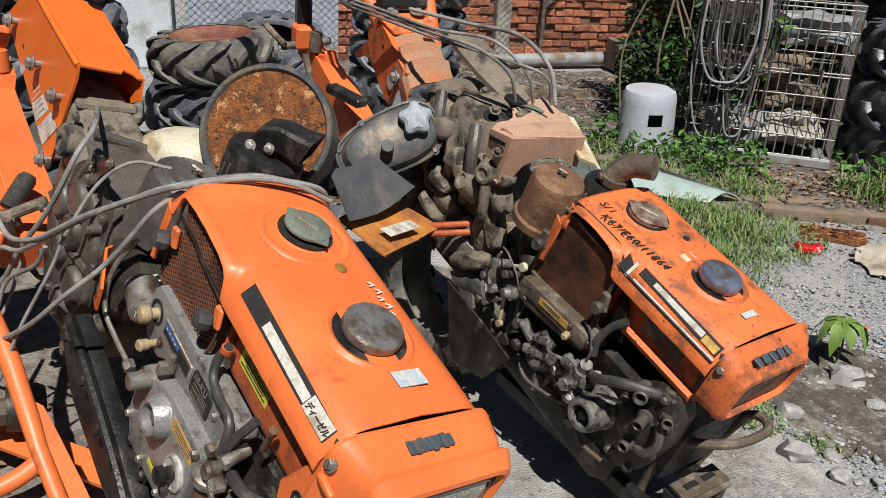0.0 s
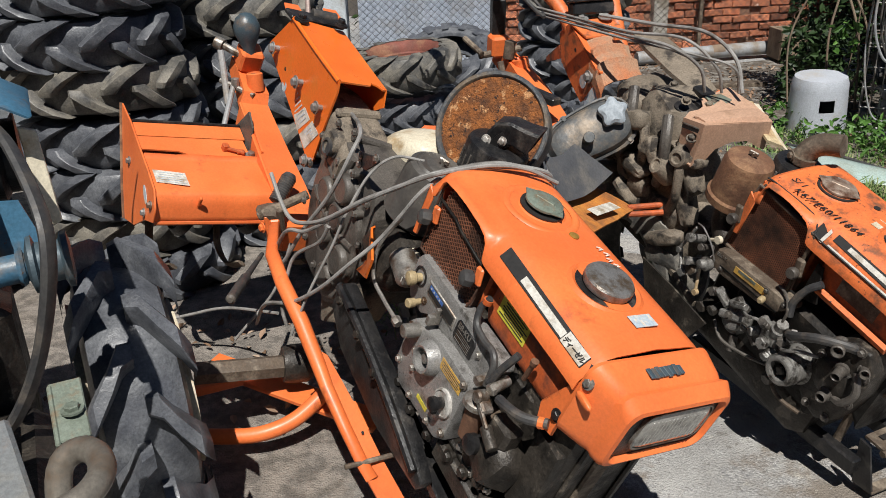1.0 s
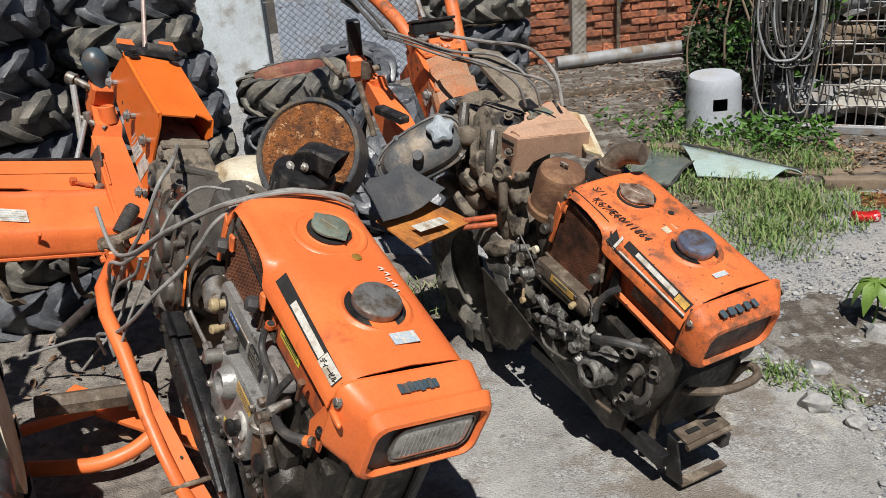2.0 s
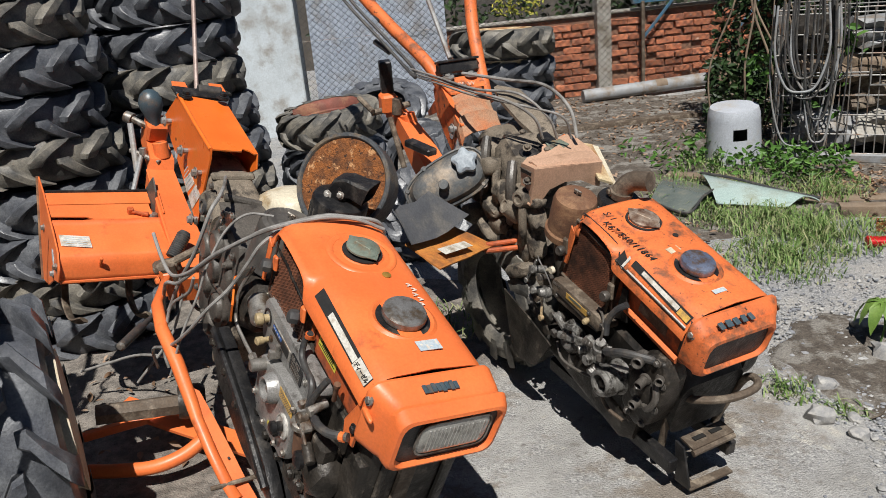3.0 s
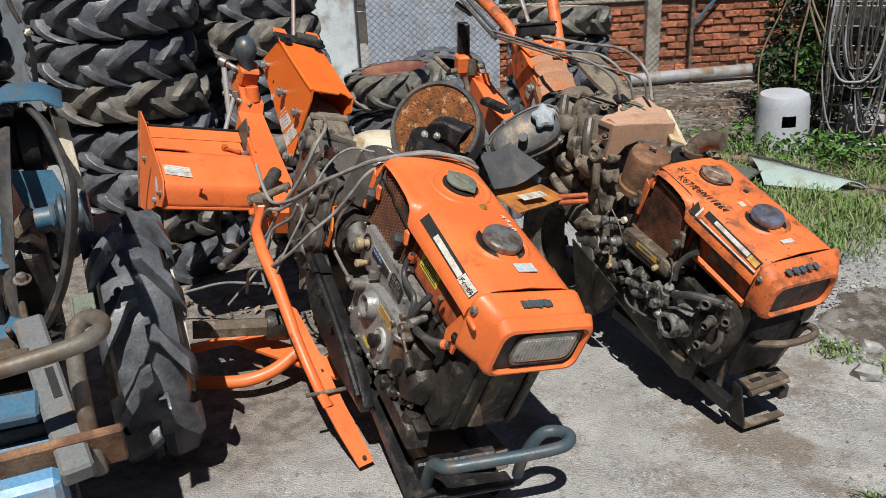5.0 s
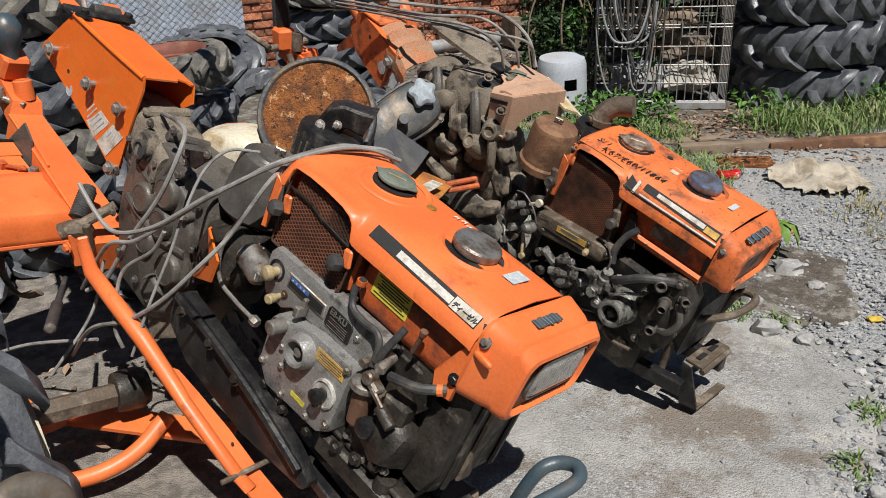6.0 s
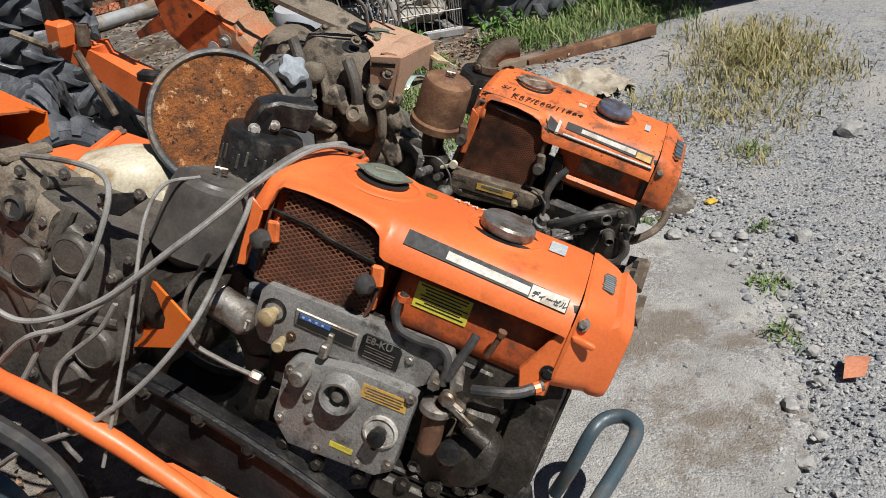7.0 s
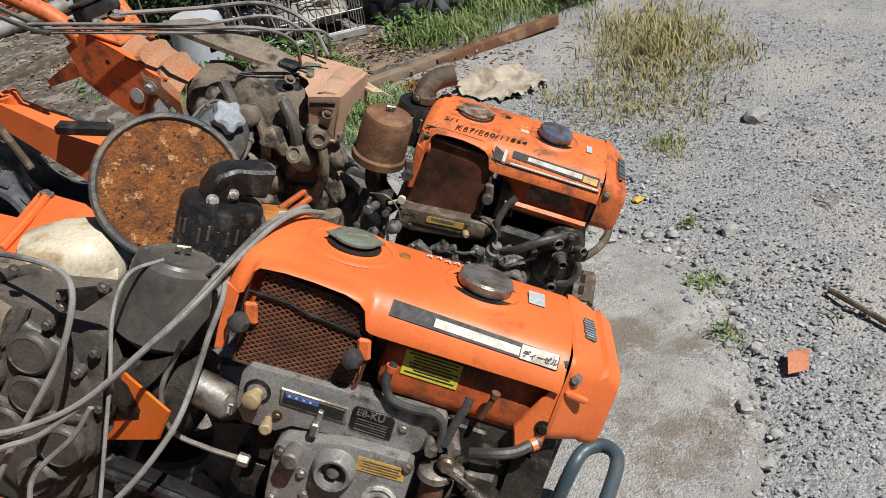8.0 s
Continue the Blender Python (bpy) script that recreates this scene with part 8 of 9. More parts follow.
part("gear_housing", join(box((0.70, -0.30, 0.60), (.46, .30, .20), .03), box((0.36, -0.35, 0.72), (.20, .34, .34), .03)), GREASE, t3, "dark greasy housing between the rails")
part("rod_plate", box((0.78, -0.30, 0.765), (.12, .10, .03), .006), BROWN, t3)
part("front_bar", tube([(1.17, -0.75, 0.885), (1.15, -0.403, 0.89), (1.126, -0.25, 0.89), (1.098, -0.125, 0.892), (1.065, -0.085, 0.895), (1.02, -0.080, 0.897), (0.985, -0.100, 0.893), (0.982, -0.128, 0.87), (1.01, -0.138, 0.80), (1.04, -0.138, 0.68), (1.05, -0.135, 0.60)], .0165, 12, 5), surf("bare_steel_pipe", (0.25, 0.225, 0.19), (0.18, 0.16, 0.13), 14.0, (0.4, 0.6), 0.5, 0.2, 80.0, dirt=(0.15, 0.09, 0.05), amount=0.35, dscale=11.0), t3, "bent bare steel pipe bumper")
part("bar_leg", cyl((1.15, -0.42, 0.885), (1.10, -0.44, 0.50), .018, 12), BROWN, t3)
part("blue_box", box((1.0, -0.30, 0.42), (.20, .20, .44), .012), surf("light_blue_plastic", (0.13, 0.34, 0.58), (0.11, 0.29, 0.50), 6.0, (0.4, 0.55), 0, 0.06, 50.0, dirt=(0.28, 0.30, 0.32), amount=0.25, dscale=7.0), t3, "light blue plastic panel")
part("stand_leg", join(box((0.96, -0.20, 0.33), (.03, .03, .66), .004), box((0.62, -0.30, 0.42), (.05, .05, .84), .004), box((0.62, -0.30, 0.01), (.2, .2, .02), .004)), BLACK, t3)
part("handle_column", loft([[Vector(p) + Vector((0, 1, 0)) * a * w + Vector((.55, 0, .8)) * b * .035 for a, b in ((-1, -1), (1, -1), (1, 1), (-1, 1))] for p, w in (((0.05, -0.345, 1.23), .060), ((-0.10, -0.305, 1.32), .052), ((-0.26, -0.265, 1.43), .042))]), GREYPAINT, t3, "light grey handle column")
part("column_head", join(box((-0.29, -0.25, 1.46), (.07, .10, .06), .012), cyl((-0.26, -0.22, 1.44), (-0.38, -0.21, 1.53), .025, 12), tube([(-0.36, -0.23, 1.51), (-0.45, -0.23, 1.58), (-0.70, -0.22, 1.70)], .015, 10, 5)), BLACK, t3, "black handlebar clamp")
part("red_knob", lathe((-0.30, -0.310, 1.525), (0, -.2, 1), [(0, .012), (.012, .028), (.03, .030), (.05, .020), (.056, .006)], 18), REDINK, t3, "red plastic knob")
part("rail_hoop", tube([(0.0, -0.62, 1.64), (0.0, -0.45, 1.655), (0.0, -0.36, 1.66), (0.0, -0.31, 1.64), (0.0, -0.285, 1.59), (0.0, -0.277, 1.49)], .0125, 10, 6), surf("blue_tinted_chrome", (0.42, 0.52, 0.66), (0.34, 0.44, 0.60), 9.0, (0.15, 0.3), 0.8, 0.05, 60.0), t3, "blue-tinted chromed hoop rail")
part("hoop_handle", join(cyl((0.0, -0.272, 1.50), (0.0, -0.262, 1.61), .013, 12)), HOSE, t3, "black hand grip")
part("switch_box", box((0.0, -0.275, 1.445), (.05, .055, .05), .008, (0, 0, 15)), GREYPAINT, t3, "grey switch box")
part("thin_hoop", tube([(0.05, -0.40, 1.36), (0.05, -0.385, 1.46), (0.05, -0.375, 1.50), (0.05, -0.345, 1.51), (0.05, -0.315, 1.505)], .007, 8, 4), STEEL, t3, "thin steel guard rod")
part("blue_cap", loft([rrect(x, -0.44, 1.34 + dz, .085 - i_, .032 - i_ * .5, .015) for x, dz, i_ in ((-0.14, .02, .008), (-0.12, .02, 0), (0.06, .0, 0), (0.085, -.004, .010))]), surf("faded_blue_plastic", (0.10, 0.20, 0.50), (0.14, 0.26, 0.55), 8.0, (0.4, 0.6), 0, 0.1, 50.0, dirt=(0.45, 0.47, 0.50), amount=0.3, dscale=12.0), t3, "faded blue plastic cap")
part("side_hose", tube([(-0.20, -0.084, 1.70), (-0.20, -0.133, 1.637), (-0.20, -0.150, 1.536), (-0.20, -0.168, 1.434), (-0.20, -0.150, 1.36)], .007, 10, 6), HOSE, t3, "black hanging hose")
part("strap", tube([(-0.20, -0.140, 1.34), (-0.20, -0.135, 1.28), (-0.20, -0.143, 1.19)], .008, 8, 5), BLACK, t3)
part("tie", lump((-0.20, -0.135, 1.333), (.011, .011, .010), 12, .6, 2), CREAM, t3)


# ---- loose stuff made in bulk ----
def island_material(name, colours, rough=0.8, sheen=0.0):
    """Every small piece takes its own shade from a ramp."""
    m = bpy.data.materials.new(name)
    m.use_nodes = True
    n, lk = m.node_tree.nodes, m.node_tree.links.new
    b = n["Principled BSDF"]
    g, r = n.new("ShaderNodeNewGeometry"), n.new("ShaderNodeValToRGB")
    lk(g.outputs["Random Per Island"], r.inputs["Fac"])
    el = r.color_ramp.elements
    while len(el) < len(colours):
        el.new(0.5)
    for k, c in enumerate(colours):
        el[k].position = k / (len(colours) - 1)
        el[k].color = (*c, 1)
    lk(r.outputs["Color"], b.inputs["Base Color"])
    b.inputs["Roughness"].default_value = rough
    b.inputs["Specular IOR Level"].default_value = 0.3
    return m


GRASS = island_material("green_grass", [(0.06, 0.115, 0.028), (0.11, 0.19, 0.045), (0.16, 0.25, 0.07), (0.22, 0.26, 0.11), (0.30, 0.29, 0.16)], 0.6)
STRAW = island_material("dry_grass", [(0.10, 0.13, 0.035), (0.22, 0.20, 0.08), (0.34, 0.28, 0.13), (0.42, 0.36, 0.20)], 0.8)
LEAF = island_material("green_leaves", [(0.035, 0.085, 0.015), (0.06, 0.14, 0.025), (0.11, 0.22, 0.045)], 0.5)
# leaf green lowered to carry the shade that the sun still reaches here
SHADELEAF = island_material("shade_darkened_leaves", [(0.013, 0.026, 0.009), (0.022, 0.045, 0.014), (0.042, 0.078, 0.024)], 0.5)
LITTER = island_material("dead_leaves", [(0.10, 0.06, 0.035), (0.19, 0.115, 0.07), (0.28, 0.18, 0.12), (0.36, 0.27, 0.20)], 0.9)
PEBBLE = island_material("mixed_grey_stones", [(0.15, 0.16, 0.18), (0.23, 0.235, 0.25), (0.32, 0.32, 0.32), (0.45, 0.44, 0.42)], 0.85)
rng = np.random.default_rng(11)


def gz(x, y):
    return 0.004 if in_slab(x, y) else ground_z(x, y) - 0.008


def grass_patch(name, spots, material, label):
    """spots: x, y, radius, blades, height."""
    verts, faces = [], []
    for x, y, rad, count, hgt in spots:
        for _ in range(count):
            a, d = rng.uniform(0, 2 * math.pi), rad * 1.35 * rng.uniform(0, 1) ** 0.75
            px, py = x + d * math.cos(a), y + d * math.sin(a)
            px, py = px + 0.10 * rad * math.sin(py * 23), py + 0.10 * rad * math.sin(px * 19)
            h = hgt * rng.uniform(0.3, 1.2) * (1.15 - 0.6 * d / (1.35 * rad))
            t, lean, w = rng.uniform(0, 2 * math.pi), rng.uniform(0.2, 1.35), rng.uniform(0.0016, 0.0040) * (1 + hgt)
            dx, dy = math.cos(t), math.sin(t)
            z = gz(px, py)
            b = len(verts)
            for f, ww, bend in ((0, 1, 0), (0.45, 0.9, 0.25), (0.8, 0.6, 0.65)):
                cx, cy, cz = px + dx * lean * h * bend, py + dy * lean * h * bend, z + h * f * max(0.3, 1 - 0.35 * lean * f)
                verts.append((cx - dy * w * ww, cy + dx * w * ww, cz))
                verts.append((cx + dy * w * ww, cy - dx * w * ww, cz))
            verts.append((px + dx * lean * h, py + dy * lean * h, z + h * max(0.25, 1 - 0.62 * lean)))
            faces += [(b, b + 1, b + 3, b + 2), (b + 2, b + 3, b + 5, b + 4), (b + 4, b + 5, b + 6)]
    me = bpy.data.meshes.new(name)
    me.from_pydata(verts, [], faces)
    me.materials.append(material)
    return tagged(new(name, me), label, "grass", kind="stuff")


def scatter_leaves(name, boxes, size, material, label, category, flat=0.0):
    """boxes: x, y, z, half sizes, count. Folded leaves at random turns; flat: lying down."""
    verts, faces = [], []
    for x, y, z, hx, hy, hz, count in boxes:
        for _ in range(count):
            p = Vector((x + rng.uniform(-hx, hx), y + rng.uniform(-hy, hy), z + rng.uniform(-hz, hz)))
            if flat:
                p.z = gz(p.x, p.y) + rng.uniform(0.004, 0.03)
            s = size * rng.uniform(0.6, 1.4)
            e = Euler((rng.normal(0, 0.35) if flat else rng.uniform(-1.4, 1.4), rng.normal(0, 0.35) if flat else rng.uniform(-1.4, 1.4), rng.uniform(0, 6.28))).to_matrix()
            b = len(verts)
            for q in ((0, -1, 0), (0.42, -0.25, 0.16), (0.36, 0.4, 0.14), (0, 1, -0.1), (-0.36, 0.4, 0.14), (-0.42, -0.25, 0.16), (0, 0.1, 0)):
                verts.append(tuple(p + e @ Vector(q) * s))
            faces += [(b, b + 1, b + 6), (b + 1, b + 2, b + 6), (b + 2, b + 3, b + 6), (b + 3, b + 4, b + 6), (b + 4, b + 5, b + 6), (b + 5, b, b + 6)]
    me = bpy.data.meshes.new(name)
    me.from_pydata(verts, [], faces)
    me.materials.append(material)
    return tagged(new(name, me), label, category, kind="stuff")


def scatter_stones(name, spots, material, label):
    """spots: x, y, half sizes, count, smallest, largest."""
    tmp = bmesh.new()
    bmesh.ops.create_icosphere(tmp, subdivisions=1, radius=1.0)
    base = np.array([v.co[:] for v in tmp.verts])
    fc = np.array([[v.index for v in f.verts] for f in tmp.faces])
    tmp.free()
    low = base[np.abs(base[:, 2]) < 2]
    vs_, fs_, off = [], [], 0
    for x, y, hx, hy, count, s0, s1 in spots:
        for _ in range(count):
            px, py = x + rng.uniform(-hx, hx), y + rng.uniform(-hy, hy)
            if in_slab(px + 0.10, py) and rng.uniform() < 0.93:
                continue
            s = s0 * (s1 / s0) ** (rng.uniform() ** 2.2)
            jit = 1 + rng.uniform(-0.32, 0.32, (len(low), 1))
            sc = np.array([rng.uniform(.7, 1.25), rng.uniform(.7, 1.25), rng.uniform(.45, .85)]) * s
            a = rng.uniform(0, 6.28)
            rot = np.array([[math.cos(a), -math.sin(a), 0], [math.sin(a), math.cos(a), 0], [0, 0, 1]])
            vs_.append((low * jit * sc) @ rot.T + (px, py, gz(px, py) + s * 0.22))
            fs_.append(fc + off)
            off += len(low)
    return np_mesh(name, np.concatenate(vs_), np.concatenate(fs_), material, label, "gravel")


scatter_stones("gravel_stones", [(1.9, 2.4, 0.95, 1.3, 6500, .0025, .009), (2.9, 3.0, 1.2, 1.6, 5200, .003, .009), (1.5, 3.6, 0.6, 0.6, 1200, .003, .012), (1.15, 1.2, 0.55, 0.6, 2400, .0025, .010), (3.2, 1.5, 0.9, 1.2, 1500, .003, .009),
                                 (1.45, 2.2, 0.35, 0.8, 600, .005, .017), (1.45, 2.85, 0.40, 0.45, 1100, .004, .013), (4.6, 3.6, 1.2, 2.2, 1200, .004, .011)], PEBBLE, "loose grey crushed stones on the gravel")
scatter_stones("slab_crumbs", [(0.4, 1.6, 0.9, 1.2, 1600, .0015, .006)], PEBBLE, "tiny crumbs of stone on the concrete")
for k in range(34):
    y = 0.75 + 0.055 * k
    x = 0.2
    while in_slab(x, y):
        x += 0.02
    x, s_ = x + rng.uniform(-0.06, 0.10), rng.uniform(0.010, 0.026)
    solo("rock", lump((x, y, gz(x, y) + s_ * .3), (s_, s_ * .8, s_ * .5), k, .45, 2, (0, 0, k * 40)), STONE, "small broken stone at the edge of the concrete", "rock", "edge stones")
for x, y, s in ((1.49, 2.90, .055), (1.25, 2.62, .042), (1.22, 2.38, .05), (1.42, 3.14, .04), (2.64, 2.67, .06), (1.33, 2.30, .032), (1.55, 2.75, .03), (1.72, 2.05, .035)):
    solo("rock", lump((x, y, gz(x, y) + s * .35), (s, s * .8, s * .6), int(x * 40), .45, 2), STONE, "pale broken lump of concrete on the gravel", "rock", "rocks")


def soil_patch(name, cx, cy, rx, ry, label, mat=SOIL, seed=0.0, lift=0.004):
    bm = bmesh.new()
    rings = []
    for f in (0.0, 0.3, 0.55, 0.78, 0.92, 1.0):
        ring = []
        for k in range(64):
            q = 2 * math.pi * k / 64
            w = 1 + 0.28 * noise.noise((math.cos(q) * 1.6 + seed, math.sin(q) * 1.6, 0)) + 0.12 * noise.noise((math.cos(q) * 6, math.sin(q) * 6, seed))
            x, y = cx + rx * f * w * math.cos(q), cy + ry * f * w * math.sin(q)
            ring.append(bm.verts.new((x, y, ground_z(x, y) - 0.008 + (lift if f < 0.95 else -0.012) + 0.010 * noise.noise((x * 9, y * 9, 2)) * (f < .95))))
        rings.append(ring)
    for u, w in zip(rings, rings[1:]):
        for k in range(64):
            bm.faces.new((u[k], u[(k + 1) % 64], w[(k + 1) % 64], w[k]))
    bmesh.ops.remove_doubles(bm, verts=bm.verts, dist=1e-5)
    return solo(name, bm, mat, label, "soil", kind="structure", angle=80)


soil_patch("soil", -0.3, 6.2, 2.4, 2.5, "dark soil strewn with dead leaves by the wall", seed=2.0, lift=0.012)
soil_patch("soil", 1.42, 2.86, 0.32, 0.42, "dark damp soil spot in the gravel", seed=5.0, lift=0.008)
soil_patch("soil", 1.9, 5.7, 1.2, 1.0, "dark soil under the wire crate", seed=8.0, lift=0.012)
soil_patch("soil", 3.6, 6.6, 2.2, 1.6, "dark soil under the shed roof", seed=3.0, lift=0.014)
scatter_leaves("leaf_litter", [(-0.2, 7.4, 0, 1.4, 0.8, 0, 900), (0.3, 6.3, 0, 0.9, 0.7, 0, 500), (1.7, 5.35, 0, 0.5, 0.35, 0, 420), (1.75, 5.15, 0, 0.45, 0.3, 0, 420), (0.0, 4.6, 0, 0.9, 0.8, 0, 260), (2.1, 4.6, 0, 0.5, 0.4, 0, 160), (-1.3, 1.95, 0, 0.5, 0.4, 0, 90)], 0.021, LITTER, "brown dead leaves on the ground", "dead leaves", 1.0)
grass_patch("grass", [(1.30, 4.25, .30, 1300, .12), (1.12, 3.85, .26, 900, .10), (1.40, 5.05, .24, 420, .13), (0.95, 5.15, .25, 420, .12), (2.25, 5.15, .22, 420, .22), (2.45, 5.05, .25, 480, .22), (2.95, 5.25, .35, 750, .28), (3.35, 5.2, .35, 480, .24),
                     (1.12, 2.55, .08, 120, .07), (1.30, 2.45, .06, 60, .06), (0.62, 4.9, .2, 250, .12), (-0.45, 2.75, .25, 350, .14), (-0.7, 2.55, .2, 200, .12), (0.3, 3.5, .2, 220, .10), (1.38, 1.86, .06, 90, .05), (1.20, 1.62, .05, 60, .05), (2.14, 2.78, .07, 80, .07), (1.66, 2.2, .05, 40, .05), (0.75, 4.62, .20, 260, .10), (1.08, 4.48, .24, 620, .12), (0.80, 4.45, .16, 260, .11), (1.42, 4.95, .14, 200, .12), (0.55, 5.1, .2, 260, .12), (0.75, 5.55, .2, 260, .14)],
            GRASS, "fresh green grass tufts along the yard edge")
grass_patch("dry_grass", [(3.05, 3.75, .34, 520, .21), (3.35, 3.85, .34, 360, .18), (2.85, 3.6, .38, 380, .11), (2.75, 3.35, .35, 700, .08), (2.35, 3.15, .3, 500, .07), (2.2, 3.5, .25, 300, .08), (3.4, 4.2, .4, 700, .14), (2.1, 2.75, .12, 120, .06), (3.3, 3.35, .15, 120, .12)], STRAW, "dry straw-coloured grass clump on the gravel")
scatter_leaves("weeds", [(0.95, 5.45, .10, .22, .18, .09, 160), (1.35, 5.30, .12, .24, .18, .11, 330), (0.70, 5.75, .12, .20, .15, .12, 220), (1.15, 5.60, .10, .18, .15, .10, 170), (0.55, 5.5, .08, .22, .2, .06, 90), (2.15, 5.2, .14, .2, .15, .12, 160), (0.25, 5.9, .08, .2, .2, .06, 60), (3.1, 5.45, .15, .3, .15, .13, 160), (-0.75, 2.70, .06, .10, .12, .05, 60)], 0.026, LEAF, "low broad-leaved weeds", "weeds")

# ---- right side: bucket, crate, hoses, scrap ----
bk = thing("bucket", "upturned white plastic bucket with a torn hole", "bucket", pose(0.87, 5.76, 0.03, 4, -3, 30))
PLASTIC = surf("scuffed_white_plastic", (0.47, 0.495, 0.54), (0.40, 0.425, 0.465), 5.0, (0.4, 0.6), 0, 0.06, 40.0, dirt=(0.40, 0.37, 0.33), amount=0.25, dscale=6.0)
bm = bmesh.new()
rings = []
for j in range(11):
    f = j / 10
    r = 0.196 - 0.022 * f - (0.012 if j == 10 else 0)
    rings.append([bm.verts.new((r * math.cos(q), r * math.sin(q), 0.40 * f)) for q in (2 * math.pi * k / 36 for k in range(36))])
for j in range(10):
    for k in range(36):
        q = 360 * k / 36
        if (j in (5, 6) and 232 <= q <= 262 and not (j == 6 and q < 240)):
            continue
        bm.faces.new((rings[j][k], rings[j][(k + 1) % 36], rings[j + 1][(k + 1) % 36], rings[j + 1][k]))
bm.faces.new(rings[-1])
part("shell", shell(bm, 0.003), PLASTIC, bk)

crate = thing("wire_crate", "galvanised wire mesh crate full of scrap", "wire crate", pose(1.62, 5.98, 0.10, 0, 0, -8))
cw_, cd_, ch_ = 0.92, 0.62, 0.95
for i in range(17):
    x = -cw_ / 2 + cw_ * i / 16
    for y in (-cd_ / 2, cd_ / 2):
        part("wire", cyl((x, y, 0), (x, y, ch_), .0042, 6), GALV, crate)
for i in range(11):
    y = -cd_ / 2 + cd_ * i / 10
    for x in (-cw_ / 2, cw_ / 2):
        part("wire", cyl((x, y, 0), (x, y, ch_), .0042, 6), GALV, crate)
for z in (0.0, 0.13, 0.26, 0.39, 0.52, 0.54, 0.66, 0.79, 0.92, 0.95):
    part("hoop", tube([(-cw_ / 2, -cd_ / 2, z), (cw_ / 2, -cd_ / 2, z), (cw_ / 2, cd_ / 2, z), (-cw_ / 2, cd_ / 2, z)], .005, 6, 1, True), GALV, crate)
part("base_frame", join(box((0, -cd_ / 2, -0.03), (cw_, .05, .06), .008), box((0, cd_ / 2, -0.03), (cw_, .05, .06), .008), box((-cw_ / 2 + .05, 0, -0.06), (.08, cd_, .08), .008), box((cw_ / 2 - .05, 0, -0.06), (.08, cd_, .08), .008)), PIPEGREY, crate, "grey steel base frame")
part("latch", tube([(0.12, -cd_ / 2 - .012, 0.56), (0.12, -cd_ / 2 - .014, 0.46), (0.30, -cd_ / 2 - .014, 0.46), (0.30, -cd_ / 2 - .012, 0.56)], .007, 6, 1, True), GALV, crate, "wire latch")
for k, (c, s, mt) in enumerate((((-0.1, -0.05, 0.13), (.22, .16, .12), PIPEGREY), ((0.2, -0.02, 0.14), (.18, .18, .12), CONCPOST), ((-0.25, 0.05, 0.35), (.16, .16, .12), BLACK), ((0.15, 0.05, 0.36), (.22, .16, .11), BROWN), ((-0.05, 0.0, 0.56), (.30, .20, .10), WOOD), ((0.2, -0.05, 0.78), (.26, .18, .10), PIPEGREY), ((-0.22, 0.0, 0.75), (.2, .18, .12), GREASE))):
    solo("scrap_sack", lump(Vector((1.62, 5.98, 0.10)) + Matrix.Rotation(radians(-8), 3, "Z") @ Vector(c), s, 60 + k, .5, 3), mt, "crumpled sack of scrap inside the wire crate", "sack", "scrap in the crate")
for k in range(15):
    random.seed(300 + k)
    top = Vector((1.36 + random.uniform(-.10, .12), 5.62 + random.uniform(-.06, .0), 1.12 + random.uniform(-.05, .1)))
    w, dep = random.uniform(.05, .17), random.uniform(.45, .95)
    pts = [top + Vector((-w, 0, 0)), top + Vector((-w * 1.05, -.02, -dep * .55)), top + Vector((-w * .6, -.03, -dep * .93)), top + Vector((0, -.035, -dep)), top + Vector((w * .6, -.03, -dep * .92)), top + Vector((w * 1.0, -.02, -dep * .5)), top + Vector((w * .9, 0, 0))]
    cable("hose_loop", pts, random.uniform(.006, .011), "coiled grey hose loop hanging on the crate", HOSE if k % 3 else PIPEGREY, "hanging hoses")

big = "large black tractor tyre stacked by the shed"
for z in (0.17, 0.49, 0.80):
    tyre(TY_HUGE, pose(2.72 + random.uniform(-.05, .05), 5.92, z, random.uniform(-4, 4), random.uniform(-4, 4), random.uniform(0, 90)), big, "large tyres")
tyre(TY_HUGE, pose(3.42, 5.88, 0.50, 86, 8, 52), "large black tractor tyre standing upright by the stack", "large tyres")

# tractor, shaded by the added shed roof
tr = thing("tractor", "dark red tractor with a red wheel in the shade", "tractor", pose(4.31, 5.393, 0, 0, 0, -45))
tyre_parts(tyre_kind(0.335, 0.20, 0.215, 12, RUBBER, 0.02, 0.03), tr, pose(0.0, -0.30, 0.352, 90, 0, 0))
part("rim", lathe((0, -0.30, 0.352), (0, -1, 0), [(-.05, .05), (.02, .06), (.03, .19), (.09, .215), (.10, .195), (.04, .175), (.03, .08), (.07, .06), (.08, .02)], 32), RED, tr, "red wheel rim")
part("body", box((-0.5, 0.25, 0.85), (1.6, .6, .6), .06), RED, tr, "dark red engine body")
part("chassis", box((-0.4, 0.2, 0.45), (1.8, .4, .25), .03), BLACK, tr)
tyre_parts(TY_BIG, tr, pose(-1.4, -0.30, 0.38, 90, 0, 0))

# near-black boarding: the depth of shade is put into its colour
SHADEWALL = surf("dark_shade_boarding", (0.05, 0.045, 0.04), (0.075, 0.065, 0.055), 3.0, (0.8, 0.95), 0, 0.3, 20.0, dirt=(0.10, 0.085, 0.07), amount=0.3, dscale=2.0)
# added shed: its roof pieces are out of view and placed to cast shade
shed = thing("shed", "added open shed with an unseen roof that shades the yard edge", "shed", pose(0, 0, 0), kind="structure")
